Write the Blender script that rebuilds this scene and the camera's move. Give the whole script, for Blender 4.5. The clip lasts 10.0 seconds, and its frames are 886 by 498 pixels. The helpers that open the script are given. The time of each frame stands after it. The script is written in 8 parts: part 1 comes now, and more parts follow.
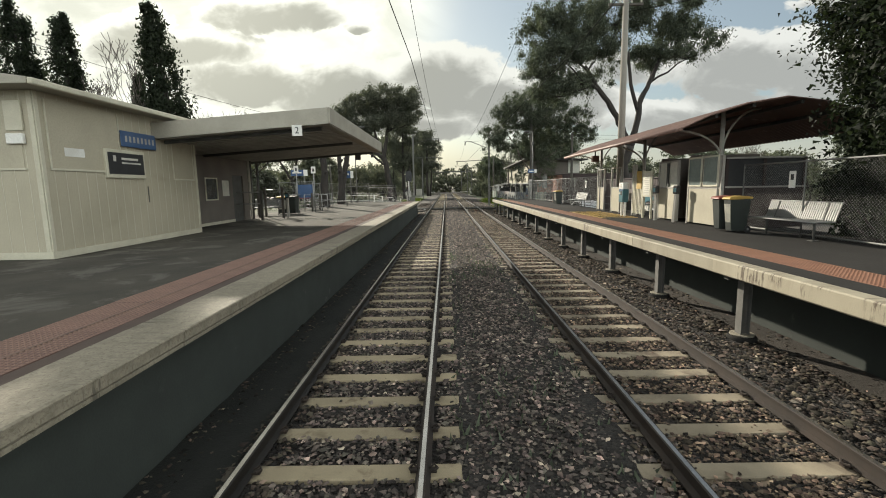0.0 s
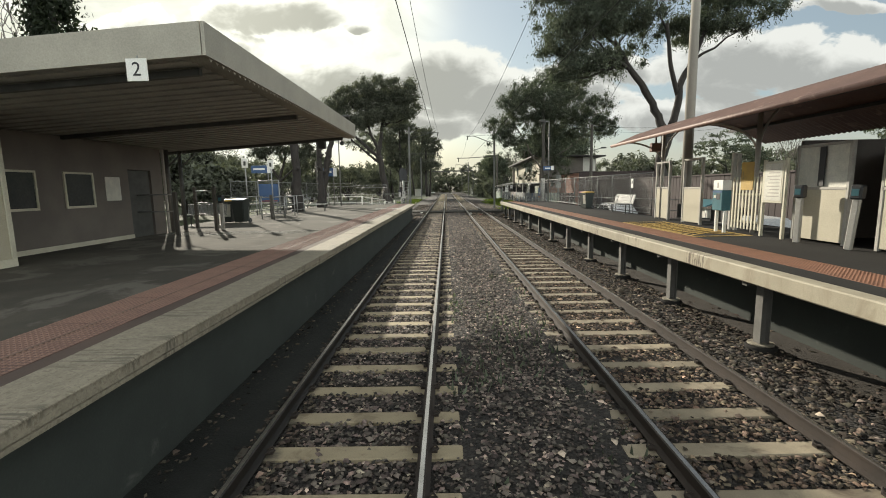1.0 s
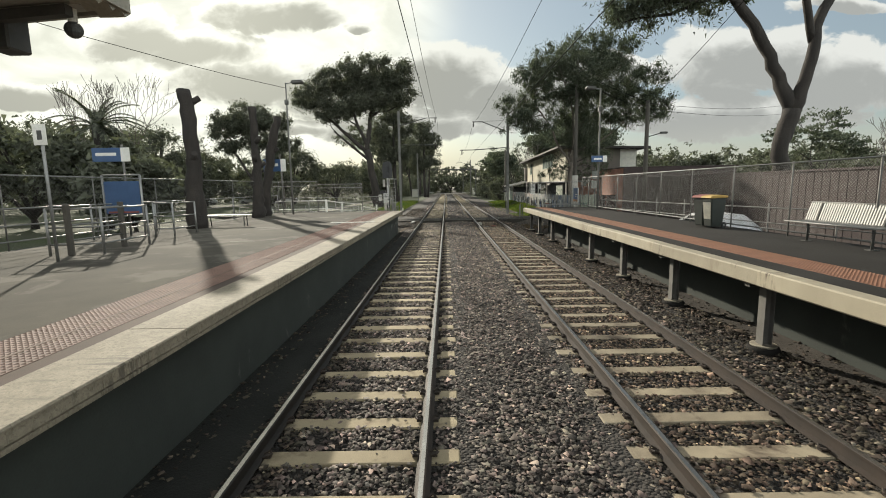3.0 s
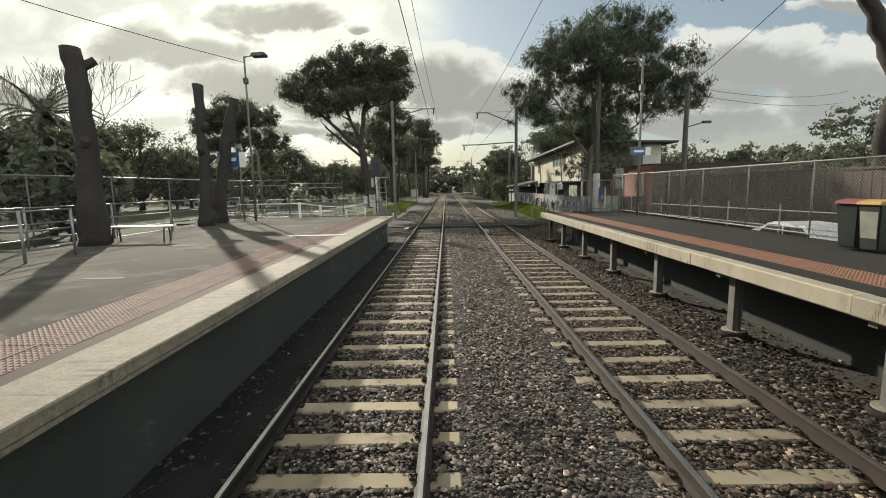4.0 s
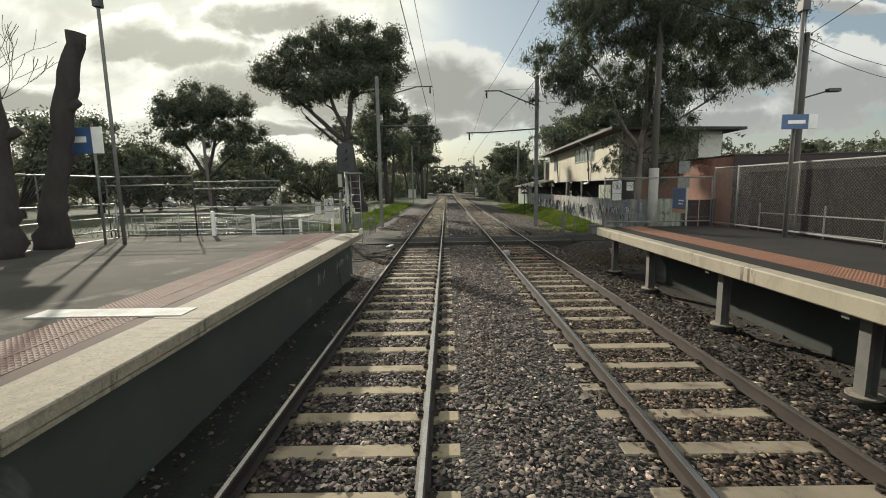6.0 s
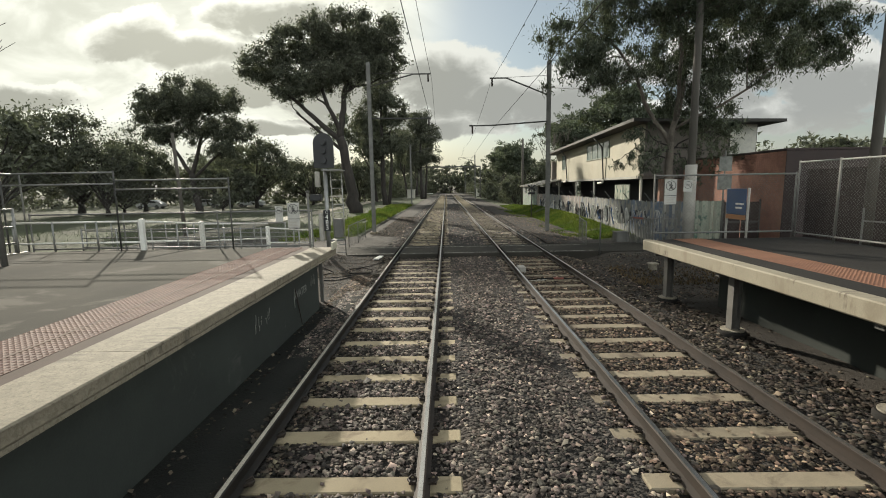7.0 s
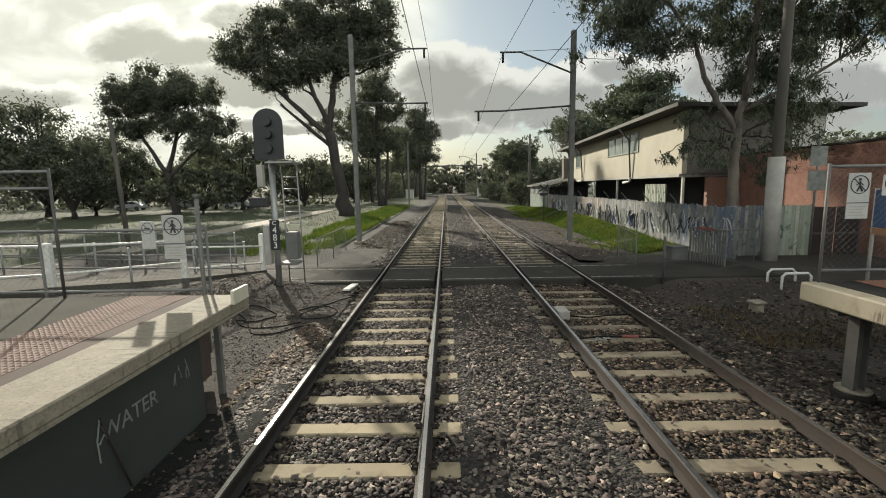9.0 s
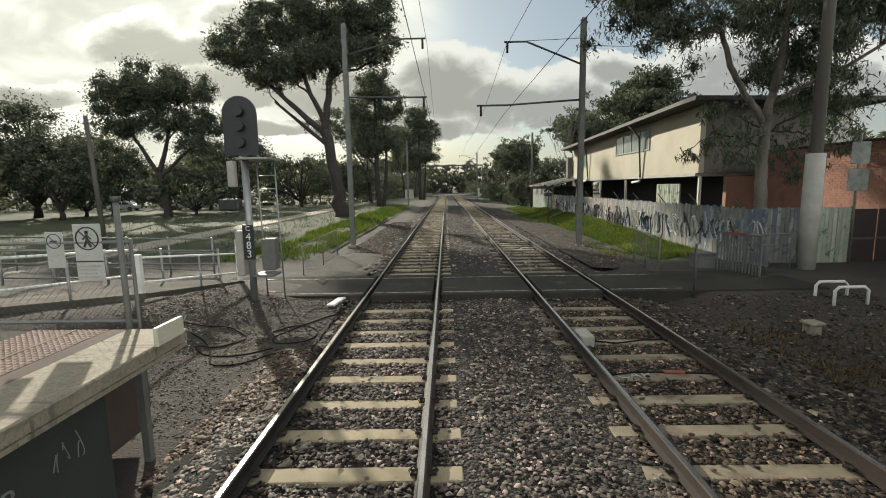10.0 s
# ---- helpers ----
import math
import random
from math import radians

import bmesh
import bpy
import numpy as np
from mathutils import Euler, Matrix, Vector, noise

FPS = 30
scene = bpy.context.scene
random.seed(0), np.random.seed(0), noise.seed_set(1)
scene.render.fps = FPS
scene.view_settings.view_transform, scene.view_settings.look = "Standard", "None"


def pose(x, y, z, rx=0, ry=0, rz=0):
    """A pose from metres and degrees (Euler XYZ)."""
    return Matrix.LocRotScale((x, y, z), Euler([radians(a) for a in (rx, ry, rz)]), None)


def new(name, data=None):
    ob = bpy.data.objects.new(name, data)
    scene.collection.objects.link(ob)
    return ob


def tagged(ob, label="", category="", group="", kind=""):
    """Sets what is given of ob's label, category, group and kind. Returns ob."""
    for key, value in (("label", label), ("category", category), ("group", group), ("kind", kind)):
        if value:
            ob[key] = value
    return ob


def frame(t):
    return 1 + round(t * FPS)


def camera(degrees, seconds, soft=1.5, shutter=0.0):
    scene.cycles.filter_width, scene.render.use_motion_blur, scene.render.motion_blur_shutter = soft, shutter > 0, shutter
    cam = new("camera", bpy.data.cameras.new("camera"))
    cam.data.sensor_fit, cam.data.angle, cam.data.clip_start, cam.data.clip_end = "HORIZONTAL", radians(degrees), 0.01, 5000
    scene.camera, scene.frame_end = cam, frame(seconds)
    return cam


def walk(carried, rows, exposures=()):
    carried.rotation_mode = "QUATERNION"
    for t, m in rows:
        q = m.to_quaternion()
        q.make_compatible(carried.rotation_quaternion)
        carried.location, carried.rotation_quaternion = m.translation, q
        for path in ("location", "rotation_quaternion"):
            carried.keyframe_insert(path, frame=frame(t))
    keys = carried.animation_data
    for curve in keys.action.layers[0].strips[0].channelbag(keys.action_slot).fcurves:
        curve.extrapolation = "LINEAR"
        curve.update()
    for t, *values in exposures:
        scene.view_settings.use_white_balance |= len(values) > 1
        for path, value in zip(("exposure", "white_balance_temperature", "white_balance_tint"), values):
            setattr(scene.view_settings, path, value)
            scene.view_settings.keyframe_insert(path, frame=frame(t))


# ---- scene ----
# camera: a train's front window, rolling to a halt beside the platforms
cam = camera(89.0, 10.0, soft=1.0)
EYE, RUN = 2.49, 43.161
YAW, PITCH, LEAN = 0.391, -7.808, 1.0


def along(t):
    u = t / 10.0
    return RUN * (1.6674 * u - 0.6057 * u ** 2 - 0.0645 * u ** 3 + 0.0028 * u ** 4)


walk(cam, [(0.25 * i, pose(0, along(0.25 * i), EYE, 90 + PITCH, LEAN, YAW)) for i in range(41)],
     ((0.0, 0.48), (1.5, 0.52), (2.5, 0.46), (4.0, 0.36), (5.0, 0.30), (7.0, 0.32), (10.0, 0.36)))

# ---- light: low winter sun through broken cloud, ahead and to the left ----
SUN_AZ, SUN_EL = radians(30.5), radians(21.5)
SUN_DIR = Vector((-math.sin(SUN_AZ) * math.cos(SUN_EL), math.cos(SUN_AZ) * math.cos(SUN_EL), math.sin(SUN_EL)))
scene.view_settings.exposure = 0.45
sun_data = bpy.data.lights.new("sun", "SUN")
sun_data.energy, sun_data.angle, sun_data.color = 5.3, radians(1.0), (0.98, 0.905, 0.755)
sun = new("sun", sun_data)
sun.matrix_world = Matrix.Translation((0, 0, 60)) @ (-SUN_DIR).to_track_quat("-Z", "Y").to_matrix().to_4x4()


class Graph:
    """Short hand for building node trees."""

    def __init__(self, tree):
        self.tree, self.nodes, self.links = tree, tree.nodes, tree.links

    def node(self, kind, **given):
        n = self.nodes.new(kind)
        for key, value in given.items():
            if key in n.inputs:
                self.put(n.inputs[key], value)
        return n

    def put(self, socket, value):
        if isinstance(value, bpy.types.NodeSocket):
            self.links.new(value, socket)
        elif isinstance(value, (tuple, list)) and len(value) == 3 and socket.type == "RGBA":
            socket.default_value = (*value, 1)
        else:
            socket.default_value = value

    def math(self, op, a, b=0.0, c=0.0, clamp=False):
        n = self.nodes.new("ShaderNodeMath")
        n.operation, n.use_clamp = op, clamp
        for s, v in zip(n.inputs, (a, b, c)):
            self.put(s, v)
        return n.outputs[0]

    def vec(self, op, a, b=(0, 0, 0)):
        n = self.nodes.new("ShaderNodeVectorMath")
        n.operation = op
        self.put(n.inputs[0], a)
        self.put(n.inputs[1], b)
        return n.outputs["Value"] if op in ("DOT_PRODUCT", "LENGTH") else n.outputs[0]

    def ramp(self, v, lo, hi, smooth=True):
        n = self.nodes.new("ShaderNodeMapRange")
        n.interpolation_type = "SMOOTHSTEP" if smooth else "LINEAR"
        self.put(n.inputs[0], v)
        n.inputs[1].default_value, n.inputs[2].default_value = lo, hi
        return n.outputs[0]

    def mix(self, f, a, b, blend="MIX"):
        n = self.nodes.new("ShaderNodeMix")
        n.data_type, n.blend_type = "RGBA", blend
        self.put(n.inputs[0], f)
        self.put(n.inputs[6], a)
        self.put(n.inputs[7], b)
        return n.outputs[2]

    def noise(self, where, scale, detail=4.0, rough=0.55, warp=0.0):
        n = self.nodes.new("ShaderNodeTexNoise")
        self.put(n.inputs["Vector"], where)
        n.inputs["Scale"].default_value, n.inputs["Detail"].default_value = scale, detail
        n.inputs["Roughness"].default_value, n.inputs["Distortion"].default_value = rough, warp
        return n.outputs["Fac"]


world = bpy.data.worlds.new("sky")
scene.world = world
world.use_nodes = True
g = Graph(world.node_tree)
g.nodes.clear()
sky = g.node("ShaderNodeTexSky")
sky.sky_type, sky.sun_disc = "NISHITA", False
sky.sun_elevation, sky.sun_rotation = SUN_EL, -SUN_AZ
sky.dust_density, sky.ozone_density = 2.0, 1.5
way = g.node("ShaderNodeTexCoord").outputs["Generated"]
sep = g.node("ShaderNodeSeparateXYZ", Vector=way).outputs
up = g.math("MAXIMUM", sep[2], 0.0)
flat = g.math("ADD", up, 0.16)
plane = g.node("ShaderNodeCombineXYZ", X=g.math("DIVIDE", sep[0], flat), Y=g.math("DIVIDE", sep[1], flat), Z=0.35).outputs[0]
toward = g.vec("DOT_PRODUCT", way, tuple(SUN_DIR))
near_sun = g.math("MAXIMUM", toward, 0.0)
glow = g.math("POWER", near_sun, 5.0)
core = g.math("POWER", near_sun, 22.0)
behind = g.ramp(toward, 0.2, -0.45)
low_back = g.math("SUBTRACT", 1.0, g.ramp(up, 0.22, 0.62))
puff = g.noise(g.vec("MULTIPLY", way, (1.0, 1.0, 2.3)), 3.4, 10.0, 0.55, 0.35)
band = g.noise(g.vec("ADD", plane, (2.3, 4.9, 0.0)), 1.3, 8.0, 0.55, 0.3)
heap = g.math("ADD", g.math("MULTIPLY", puff, 0.68), g.math("MULTIPLY", band, 0.32))
heap = g.math("ADD", heap, g.math("MULTIPLY_ADD", toward, 0.12, -0.085))
heap = g.math("MULTIPLY_ADD", g.math("MAXIMUM", sep[0], 0.0), 0.075, heap)
heap = g.math("MULTIPLY_ADD", behind, 0.22, heap)
# the cumulus heaps ahead: each a ragged oval in slope space (sideways, upwards, half width, half height), pale on top and grey below
CLOUDS = ((-0.650, 0.332, 0.114, 0.051), (-0.527, 0.298, 0.156, 0.034), (-0.349, 0.362, 0.142, 0.046), (-0.193, 0.332, 0.036, 0.015), (-0.430, 0.239, 0.205, 0.055), (-0.237, 0.219, 0.163, 0.063), (0.005, 0.237, 0.132, 0.077), (0.100, 0.197, 0.090, 0.052), (-0.082, 0.139, 0.231, 0.035), (0.239, 0.191, 0.156, 0.058), (0.649, 0.248, 0.225, 0.070), (0.854, 0.201, 0.178, 0.085), (0.548, 0.142, 0.265, 0.044), (-0.895, 0.216, 0.159, 0.030), (-0.388, 0.139, 0.184, 0.019), (0.363, 0.244, 0.077, 0.034), (0.838, 0.358, 0.116, 0.020))
fore = g.math("MAXIMUM", sep[1], 0.05)
slope = g.node("ShaderNodeCombineXYZ", X=g.math("DIVIDE", sep[0], fore), Y=g.math("DIVIDE", sep[2], fore), Z=0.0).outputs[0]
stir = g.nodes.new("ShaderNodeTexNoise")
g.put(stir.inputs["Vector"], slope)
stir.inputs["Scale"].default_value, stir.inputs["Detail"].default_value, stir.inputs["Roughness"].default_value = 4.5, 5.0, 0.55
bent = g.vec("ADD", slope, g.vec("MULTIPLY", g.vec("SUBTRACT", stir.outputs["Color"], (0.5, 0.5, 0.5)), (0.16, 0.10, 0.0)))
at = g.node("ShaderNodeSeparateXYZ", Vector=bent).outputs
curl = g.noise(g.vec("MULTIPLY", slope, (1.0, 1.5, 1.0)), 11.0, 10.0, 0.6, 0.4)
ragged = g.math("MULTIPLY_ADD", curl, 2.3, -1.15)
crest, under = -3.0, -3.0
for ca, cb, ra, rb in CLOUDS:
    side = g.math("POWER", g.math("ABSOLUTE", g.math("MULTIPLY_ADD", at[0], 1 / ra, -ca / ra)), 2.0)
    rise = g.math("MULTIPLY_ADD", at[1], 1 / rb, -cb / rb)
    crest = g.math("MAXIMUM", crest, g.math("SUBTRACT", 1.0, g.math("ADD", side, g.math("MULTIPLY", rise, rise))))
    sunk = g.math("ADD", rise, 0.42)
    under = g.math("MAXIMUM", under, g.math("SUBTRACT", 1.0, g.math("ADD", side, g.math("MULTIPLY", sunk, sunk))))
ahead = g.ramp(sep[1], 0.35, 0.6)
cover = g.ramp(heap, 0.435, 0.468)
body = g.ramp(heap, 0.475, 0.585)
cover = g.math("ADD", g.math("MULTIPLY", cover, g.math("SUBTRACT", 1.0, ahead)), g.math("MULTIPLY", g.ramp(g.math("ADD", crest, ragged), -0.16, 0.16), ahead))
body = g.math("ADD", g.math("MULTIPLY", body, g.math("SUBTRACT", 1.0, ahead)), g.math("MULTIPLY", g.ramp(g.math("MULTIPLY_ADD", ragged, 0.8, under), -0.15, 0.8), ahead))
rim = g.mix(glow, (0.62, 0.61, 0.585), (0.80, 0.775, 0.69))
rim = g.mix(core, rim, (1.0, 0.965, 0.85))
rim = g.mix(behind, rim, g.mix(low_back, (1.3, 1.33, 1.33), (2.15, 2.22, 2.18)))
belly = g.mix(glow, (0.325, 0.325, 0.315), (0.32, 0.31, 0.265))
belly = g.mix(core, belly, (0.52, 0.50, 0.425))
belly = g.mix(behind, belly, g.mix(low_back, (0.9, 0.92, 0.92), (1.78, 1.83, 1.8)))
cloud = g.mix(body, rim, belly)
clear = g.mix(1.0, sky.outputs[0], (0.085, 0.088, 0.085), "MULTIPLY")
clear = g.mix(0.35, clear, (0.42, 0.435, 0.43))
veil = g.mix(g.ramp(g.noise(g.vec("MULTIPLY", slope, (1.0, 2.2, 1.0)), 4.0, 6.0, 0.55, 0.6), 0.36, 0.66), (0.66, 0.645, 0.555), (0.95, 0.925, 0.82))
clear = g.mix(g.ramp(toward, 0.85, 0.94), clear, veil)
low = g.ramp(up, 0.0, 0.13)
haze = g.mix(glow, (0.46, 0.45, 0.395), (0.58, 0.545, 0.435))
both = g.mix(cover, clear, cloud)
both = g.mix(g.math("MULTIPLY_ADD", low, 0.8, 0.2), haze, both)
both = g.mix(1.0, both, (0.965, 1.0, 0.985), "MULTIPLY")
back = g.node("ShaderNodeBackground", Color=both, Strength=1.0)
g.links.new(back.outputs[0], g.node("ShaderNodeOutputWorld").inputs[0])

# ---- materials ----


def paint(name, base, other=None, rough=0.7, metal=0.0, patch=2.0, grain=60.0, bump=0.15, stain=None, stain_at=(0.55, 0.7), stain_size=3.0,
          each=0.0, gloss=0.5, island=False, streak=1.0, deep=0.01, cells=False):
    """A surface of two scales of variation, with stains and fine relief, at its real size."""
    m = bpy.data.materials.new(name)
    m.use_nodes = True
    k = Graph(m.node_tree)
    bsdf = k.nodes["Principled BSDF"]
    where = k.node("ShaderNodeTexCoord").outputs["Object"]
    if each:
        info = k.node("ShaderNodeObjectInfo")
        where = k.vec("ADD", where, k.vec("MULTIPLY", k.node("ShaderNodeCombineXYZ", X=info.outputs["Random"], Y=info.outputs["Random"]).outputs[0], (37.0, 91.0, 0)))
        rnd = info.outputs["Random"]
    elif island:
        rnd = k.node("ShaderNodeNewGeometry").outputs["Random Per Island"]
    tall = k.vec("MULTIPLY", where, (1.0, 1.0, streak))
    other = other or tuple(c * 0.7 for c in base)
    colour = k.mix(k.ramp(k.noise(tall, patch, 6.0, 0.6), 0.3, 0.7), base, other)
    fine = k.noise(where, grain, 3.0, 0.6)
    colour = k.mix(0.55, colour, k.mix(fine, (0.35, 0.35, 0.35), (1.5, 1.5, 1.5)), "MULTIPLY") if not cells else colour
    if cells:
        v = k.nodes.new("ShaderNodeTexVoronoi")
        k.put(v.inputs["Vector"], where)
        v.inputs["Scale"].default_value = grain
        tint = k.node("ShaderNodeSeparateColor", Color=v.outputs["Color"]).outputs[0]
        colour = k.mix(0.85, colour, k.mix(tint, (0.35, 0.33, 0.32), (1.7, 1.65, 1.6)), "MULTIPLY")
        fine = k.math("SUBTRACT", 1.0, v.outputs["Distance"])
    if stain:
        colour = k.mix(k.ramp(k.noise(tall, stain_size, 7.0, 0.65, 0.5), *stain_at), colour, stain)
    if each or island:
        amount = each or 0.92
        colour = k.mix(1.0, colour, k.mix(rnd, (1 - amount,) * 3, (1 + amount,) * 3), "MULTIPLY")
    if island:
        hue = k.math("FRACT", k.math("MULTIPLY", rnd, 37.7))
        colour = k.mix(1.0, colour, k.mix(hue, (1.12, 0.93, 0.90), (1.0, 1.04, 0.88)), "MULTIPLY")
        pale = k.ramp(k.math("FRACT", k.math("MULTIPLY", rnd, 91.3)), 0.80, 0.93)
        colour = k.mix(1.0, colour, k.mix(pale, (1.0, 1.0, 1.0), (2.7, 2.6, 2.45)), "MULTIPLY")
    k.put(bsdf.inputs["Base Color"], colour)
    k.put(bsdf.inputs["Roughness"], k.math("MULTIPLY_ADD", fine, 0.25, rough - 0.12, True))
    bsdf.inputs["Metallic"].default_value = metal
    bsdf.inputs["Specular IOR Level"].default_value = gloss
    if bump:
        b = k.node("ShaderNodeBump", Strength=bump, Distance=deep, Height=fine)
        k.links.new(b.outputs[0], bsdf.inputs["Normal"])
    return m


M = {}
M["ballast"] = paint("ballast", (0.034, 0.030, 0.027), (0.02, 0.018, 0.016), 0.95, patch=0.8, grain=26, bump=1.0, deep=0.04, cells=True, stain=(0.055, 0.04, 0.03), stain_size=0.6)
M["stone"] = paint("stone", (0.15, 0.131, 0.122), (0.036, 0.031, 0.029), 0.75, patch=5, grain=70, bump=0.3, island=True, gloss=0.4)
M["stone_brown"] = paint("stone_brown", (0.135, 0.108, 0.086), (0.048, 0.037, 0.03), 0.8, patch=5, grain=70, bump=0.3, island=True, gloss=0.3)
M["stone_dirty"] = paint("stone_dirty", (0.075, 0.065, 0.055), (0.03, 0.026, 0.023), 0.85, patch=5, grain=70, bump=0.3, island=True, gloss=0.25)
M["soil"] = paint("soil", (0.058, 0.049, 0.04), (0.034, 0.029, 0.024), 0.95, patch=0.5, grain=30, bump=0.8, deep=0.03)
M["soil_brown"] = paint("soil_brown", (0.036, 0.027, 0.0205), (0.019, 0.015, 0.0125), 0.95, patch=0.6, grain=26, bump=0.9, deep=0.03, stain=(0.06, 0.048, 0.037), stain_size=1.6, stain_at=(0.58, 0.7))
M["grass_ground"] = paint("grass_ground", (0.048, 0.066, 0.02), (0.045, 0.048, 0.026), 0.95, patch=0.25, grain=20, bump=0.8, deep=0.05)
M["asphalt"] = paint("asphalt", (0.094, 0.086, 0.070), (0.058, 0.054, 0.046), 1.0, gloss=0.2, patch=0.45, grain=160, bump=0.3, deep=0.004, stain=(0.125, 0.115, 0.098), stain_size=0.7, stain_at=(0.52, 0.62))
M["asphalt_worn"] = paint("asphalt_worn", (0.052, 0.048, 0.041), (0.034, 0.032, 0.028), 1.0, gloss=0.15, patch=0.5, grain=120, bump=0.35, deep=0.005, stain=(0.075, 0.068, 0.056), stain_size=1.1, stain_at=(0.55, 0.68))
M["asphalt_dark"] = paint("asphalt_dark", (0.035, 0.033, 0.031), (0.026, 0.0245, 0.023), 1.0, gloss=0.12, patch=0.5, grain=160, bump=0.25, deep=0.004)
M["concrete"] = paint("concrete", (0.33, 0.298, 0.235), (0.235, 0.21, 0.165), 0.85, patch=9, grain=55, bump=0.35, deep=0.006, stain=(0.15, 0.13, 0.105), stain_size=13, stain_at=(0.52, 0.66), each=0.10)
M["cream_edge"] = paint("cream_edge", (0.325, 0.29, 0.215), (0.26, 0.23, 0.168), 0.7, patch=1.2, grain=80, bump=0.1, stain=(0.22, 0.185, 0.13), stain_size=3.2, stain_at=(0.52, 0.7), each=0.10, streak=0.4)
M["sleeper"] = paint("sleeper", (0.355, 0.295, 0.192), (0.285, 0.235, 0.153), 0.85, patch=1.6, grain=90, bump=0.2, deep=0.004, stain=(0.17, 0.13, 0.082), stain_size=2.6, stain_at=(0.50, 0.70), each=0.14)
M["sleeper_old"] = paint("sleeper_old", (0.285, 0.24, 0.168), (0.195, 0.163, 0.115), 0.85, patch=1.6, grain=90, bump=0.25, deep=0.004, stain=(0.085, 0.062, 0.043), stain_size=1.5, stain_at=(0.50, 0.68), each=0.18)
M["rail_side"] = paint("rail_side", (0.042, 0.030, 0.023), (0.027, 0.021, 0.017), 0.7, patch=3, grain=80, bump=0.2, deep=0.003, gloss=0.4)
M["rail_top"] = paint("rail_top", (0.56, 0.54, 0.51), (0.43, 0.41, 0.38), 0.30, metal=1.0, patch=3, grain=120, bump=0.02)
# Near-black copy of rail_side; this rail's shaded face is put into its colour.
M["rail_shaded"] = paint("rail_shaded", (0.022, 0.018, 0.015), (0.015, 0.013, 0.011), 0.6, patch=3, grain=80, bump=0.2, deep=0.003, gloss=0.35)
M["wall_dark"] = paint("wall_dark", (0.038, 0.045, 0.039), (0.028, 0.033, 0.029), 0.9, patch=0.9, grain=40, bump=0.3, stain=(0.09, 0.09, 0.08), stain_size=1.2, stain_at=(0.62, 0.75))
M["tactile"] = paint("tactile", (0.120, 0.062, 0.048), (0.088, 0.049, 0.040), 0.75, patch=1.5, grain=60, bump=0.1, stain=(0.12, 0.075, 0.055), stain_size=1.4, each=0.1)
M["stud"] = paint("stud", (0.25, 0.15, 0.115), (0.19, 0.115, 0.09), 0.7, patch=1.5, grain=60, bump=0.1)
M["guide"] = paint("guide", (0.18, 0.12, 0.092), (0.13, 0.088, 0.07), 0.85, patch=3, grain=60, bump=0.1)
M["stud_orange"] = paint("stud_orange", (0.25, 0.118, 0.068), (0.19, 0.09, 0.055), 0.7, patch=1.5, grain=60, bump=0.1)
M["border"] = paint("border", (0.11, 0.08, 0.066), (0.082, 0.062, 0.053), 0.9, patch=1.2, grain=120, bump=0.2, deep=0.004, gloss=0.3)
M["tactile_bright"] = paint("tactile_bright", (0.17, 0.075, 0.045), (0.12, 0.056, 0.037), 0.75, patch=1.5, grain=60, bump=0.1, stain=(0.16, 0.08, 0.055), stain_size=1.8, each=0.1)
M["cream"] = paint("cream", (0.43, 0.39, 0.295), (0.375, 0.34, 0.255), 0.6, patch=0.7, grain=40, bump=0.05, stain=(0.30, 0.27, 0.19), stain_size=0.8, stain_at=(0.6, 0.8))
M["cream_trim"] = paint("cream_trim", (0.56, 0.53, 0.42), (0.48, 0.45, 0.35), 0.6, patch=2, grain=50, bump=0.05)
M["roof_grey"] = paint("roof_grey", (0.37, 0.345, 0.285), (0.31, 0.29, 0.24), 0.55, patch=1.5, grain=40, bump=0.1, metal=0.2)
M["roof_red"] = paint("roof_red", (0.20, 0.118, 0.092), (0.155, 0.092, 0.073), 0.6, patch=1.0, grain=40, bump=0.1, stain=(0.3, 0.2, 0.16), stain_size=2)
M["soffit"] = paint("soffit", (0.42, 0.41, 0.37), (0.33, 0.32, 0.29), 0.8, patch=1.5, grain=30, bump=0.1)
M["steel"] = paint("steel", (0.34, 0.34, 0.33), (0.26, 0.26, 0.255), 0.5, metal=0.6, patch=3, grain=60, bump=0.05)
M["steel_dull"] = paint("steel_dull", (0.17, 0.168, 0.155), (0.125, 0.122, 0.115), 0.65, metal=0.25, patch=3, grain=60, bump=0.05)
M["steel_dark"] = paint("steel_dark", (0.10, 0.10, 0.095), (0.07, 0.07, 0.065), 0.6, metal=0.3, patch=3, grain=60, bump=0.05)
M["post_grey"] = paint("post_grey", (0.40, 0.38, 0.34), (0.31, 0.295, 0.265), 0.7, patch=2, grain=50, bump=0.1)
M["post_steel"] = paint("post_steel", (0.136, 0.130, 0.118), (0.099, 0.094, 0.086), 0.75, patch=3, grain=50, bump=0.1)
M["white"] = paint("white", (0.78, 0.77, 0.73), (0.66, 0.65, 0.60), 0.6, patch=2, grain=50, bump=0.05)
M["line_worn"] = paint("line_worn", (0.24, 0.23, 0.20), (0.13, 0.125, 0.11), 0.9, patch=5, grain=80, bump=0.05)
M["scrawl_faint"] = paint("scrawl_faint", (0.24, 0.245, 0.225), (0.13, 0.135, 0.12), 0.85, patch=4, grain=60, bump=0.05)
M["crossing_line"] = paint("crossing_line", (0.36, 0.35, 0.31), (0.12, 0.115, 0.10), 0.85, patch=5, grain=60, bump=0.05, stain=(0.06, 0.055, 0.047), stain_size=4, stain_at=(0.52, 0.62))
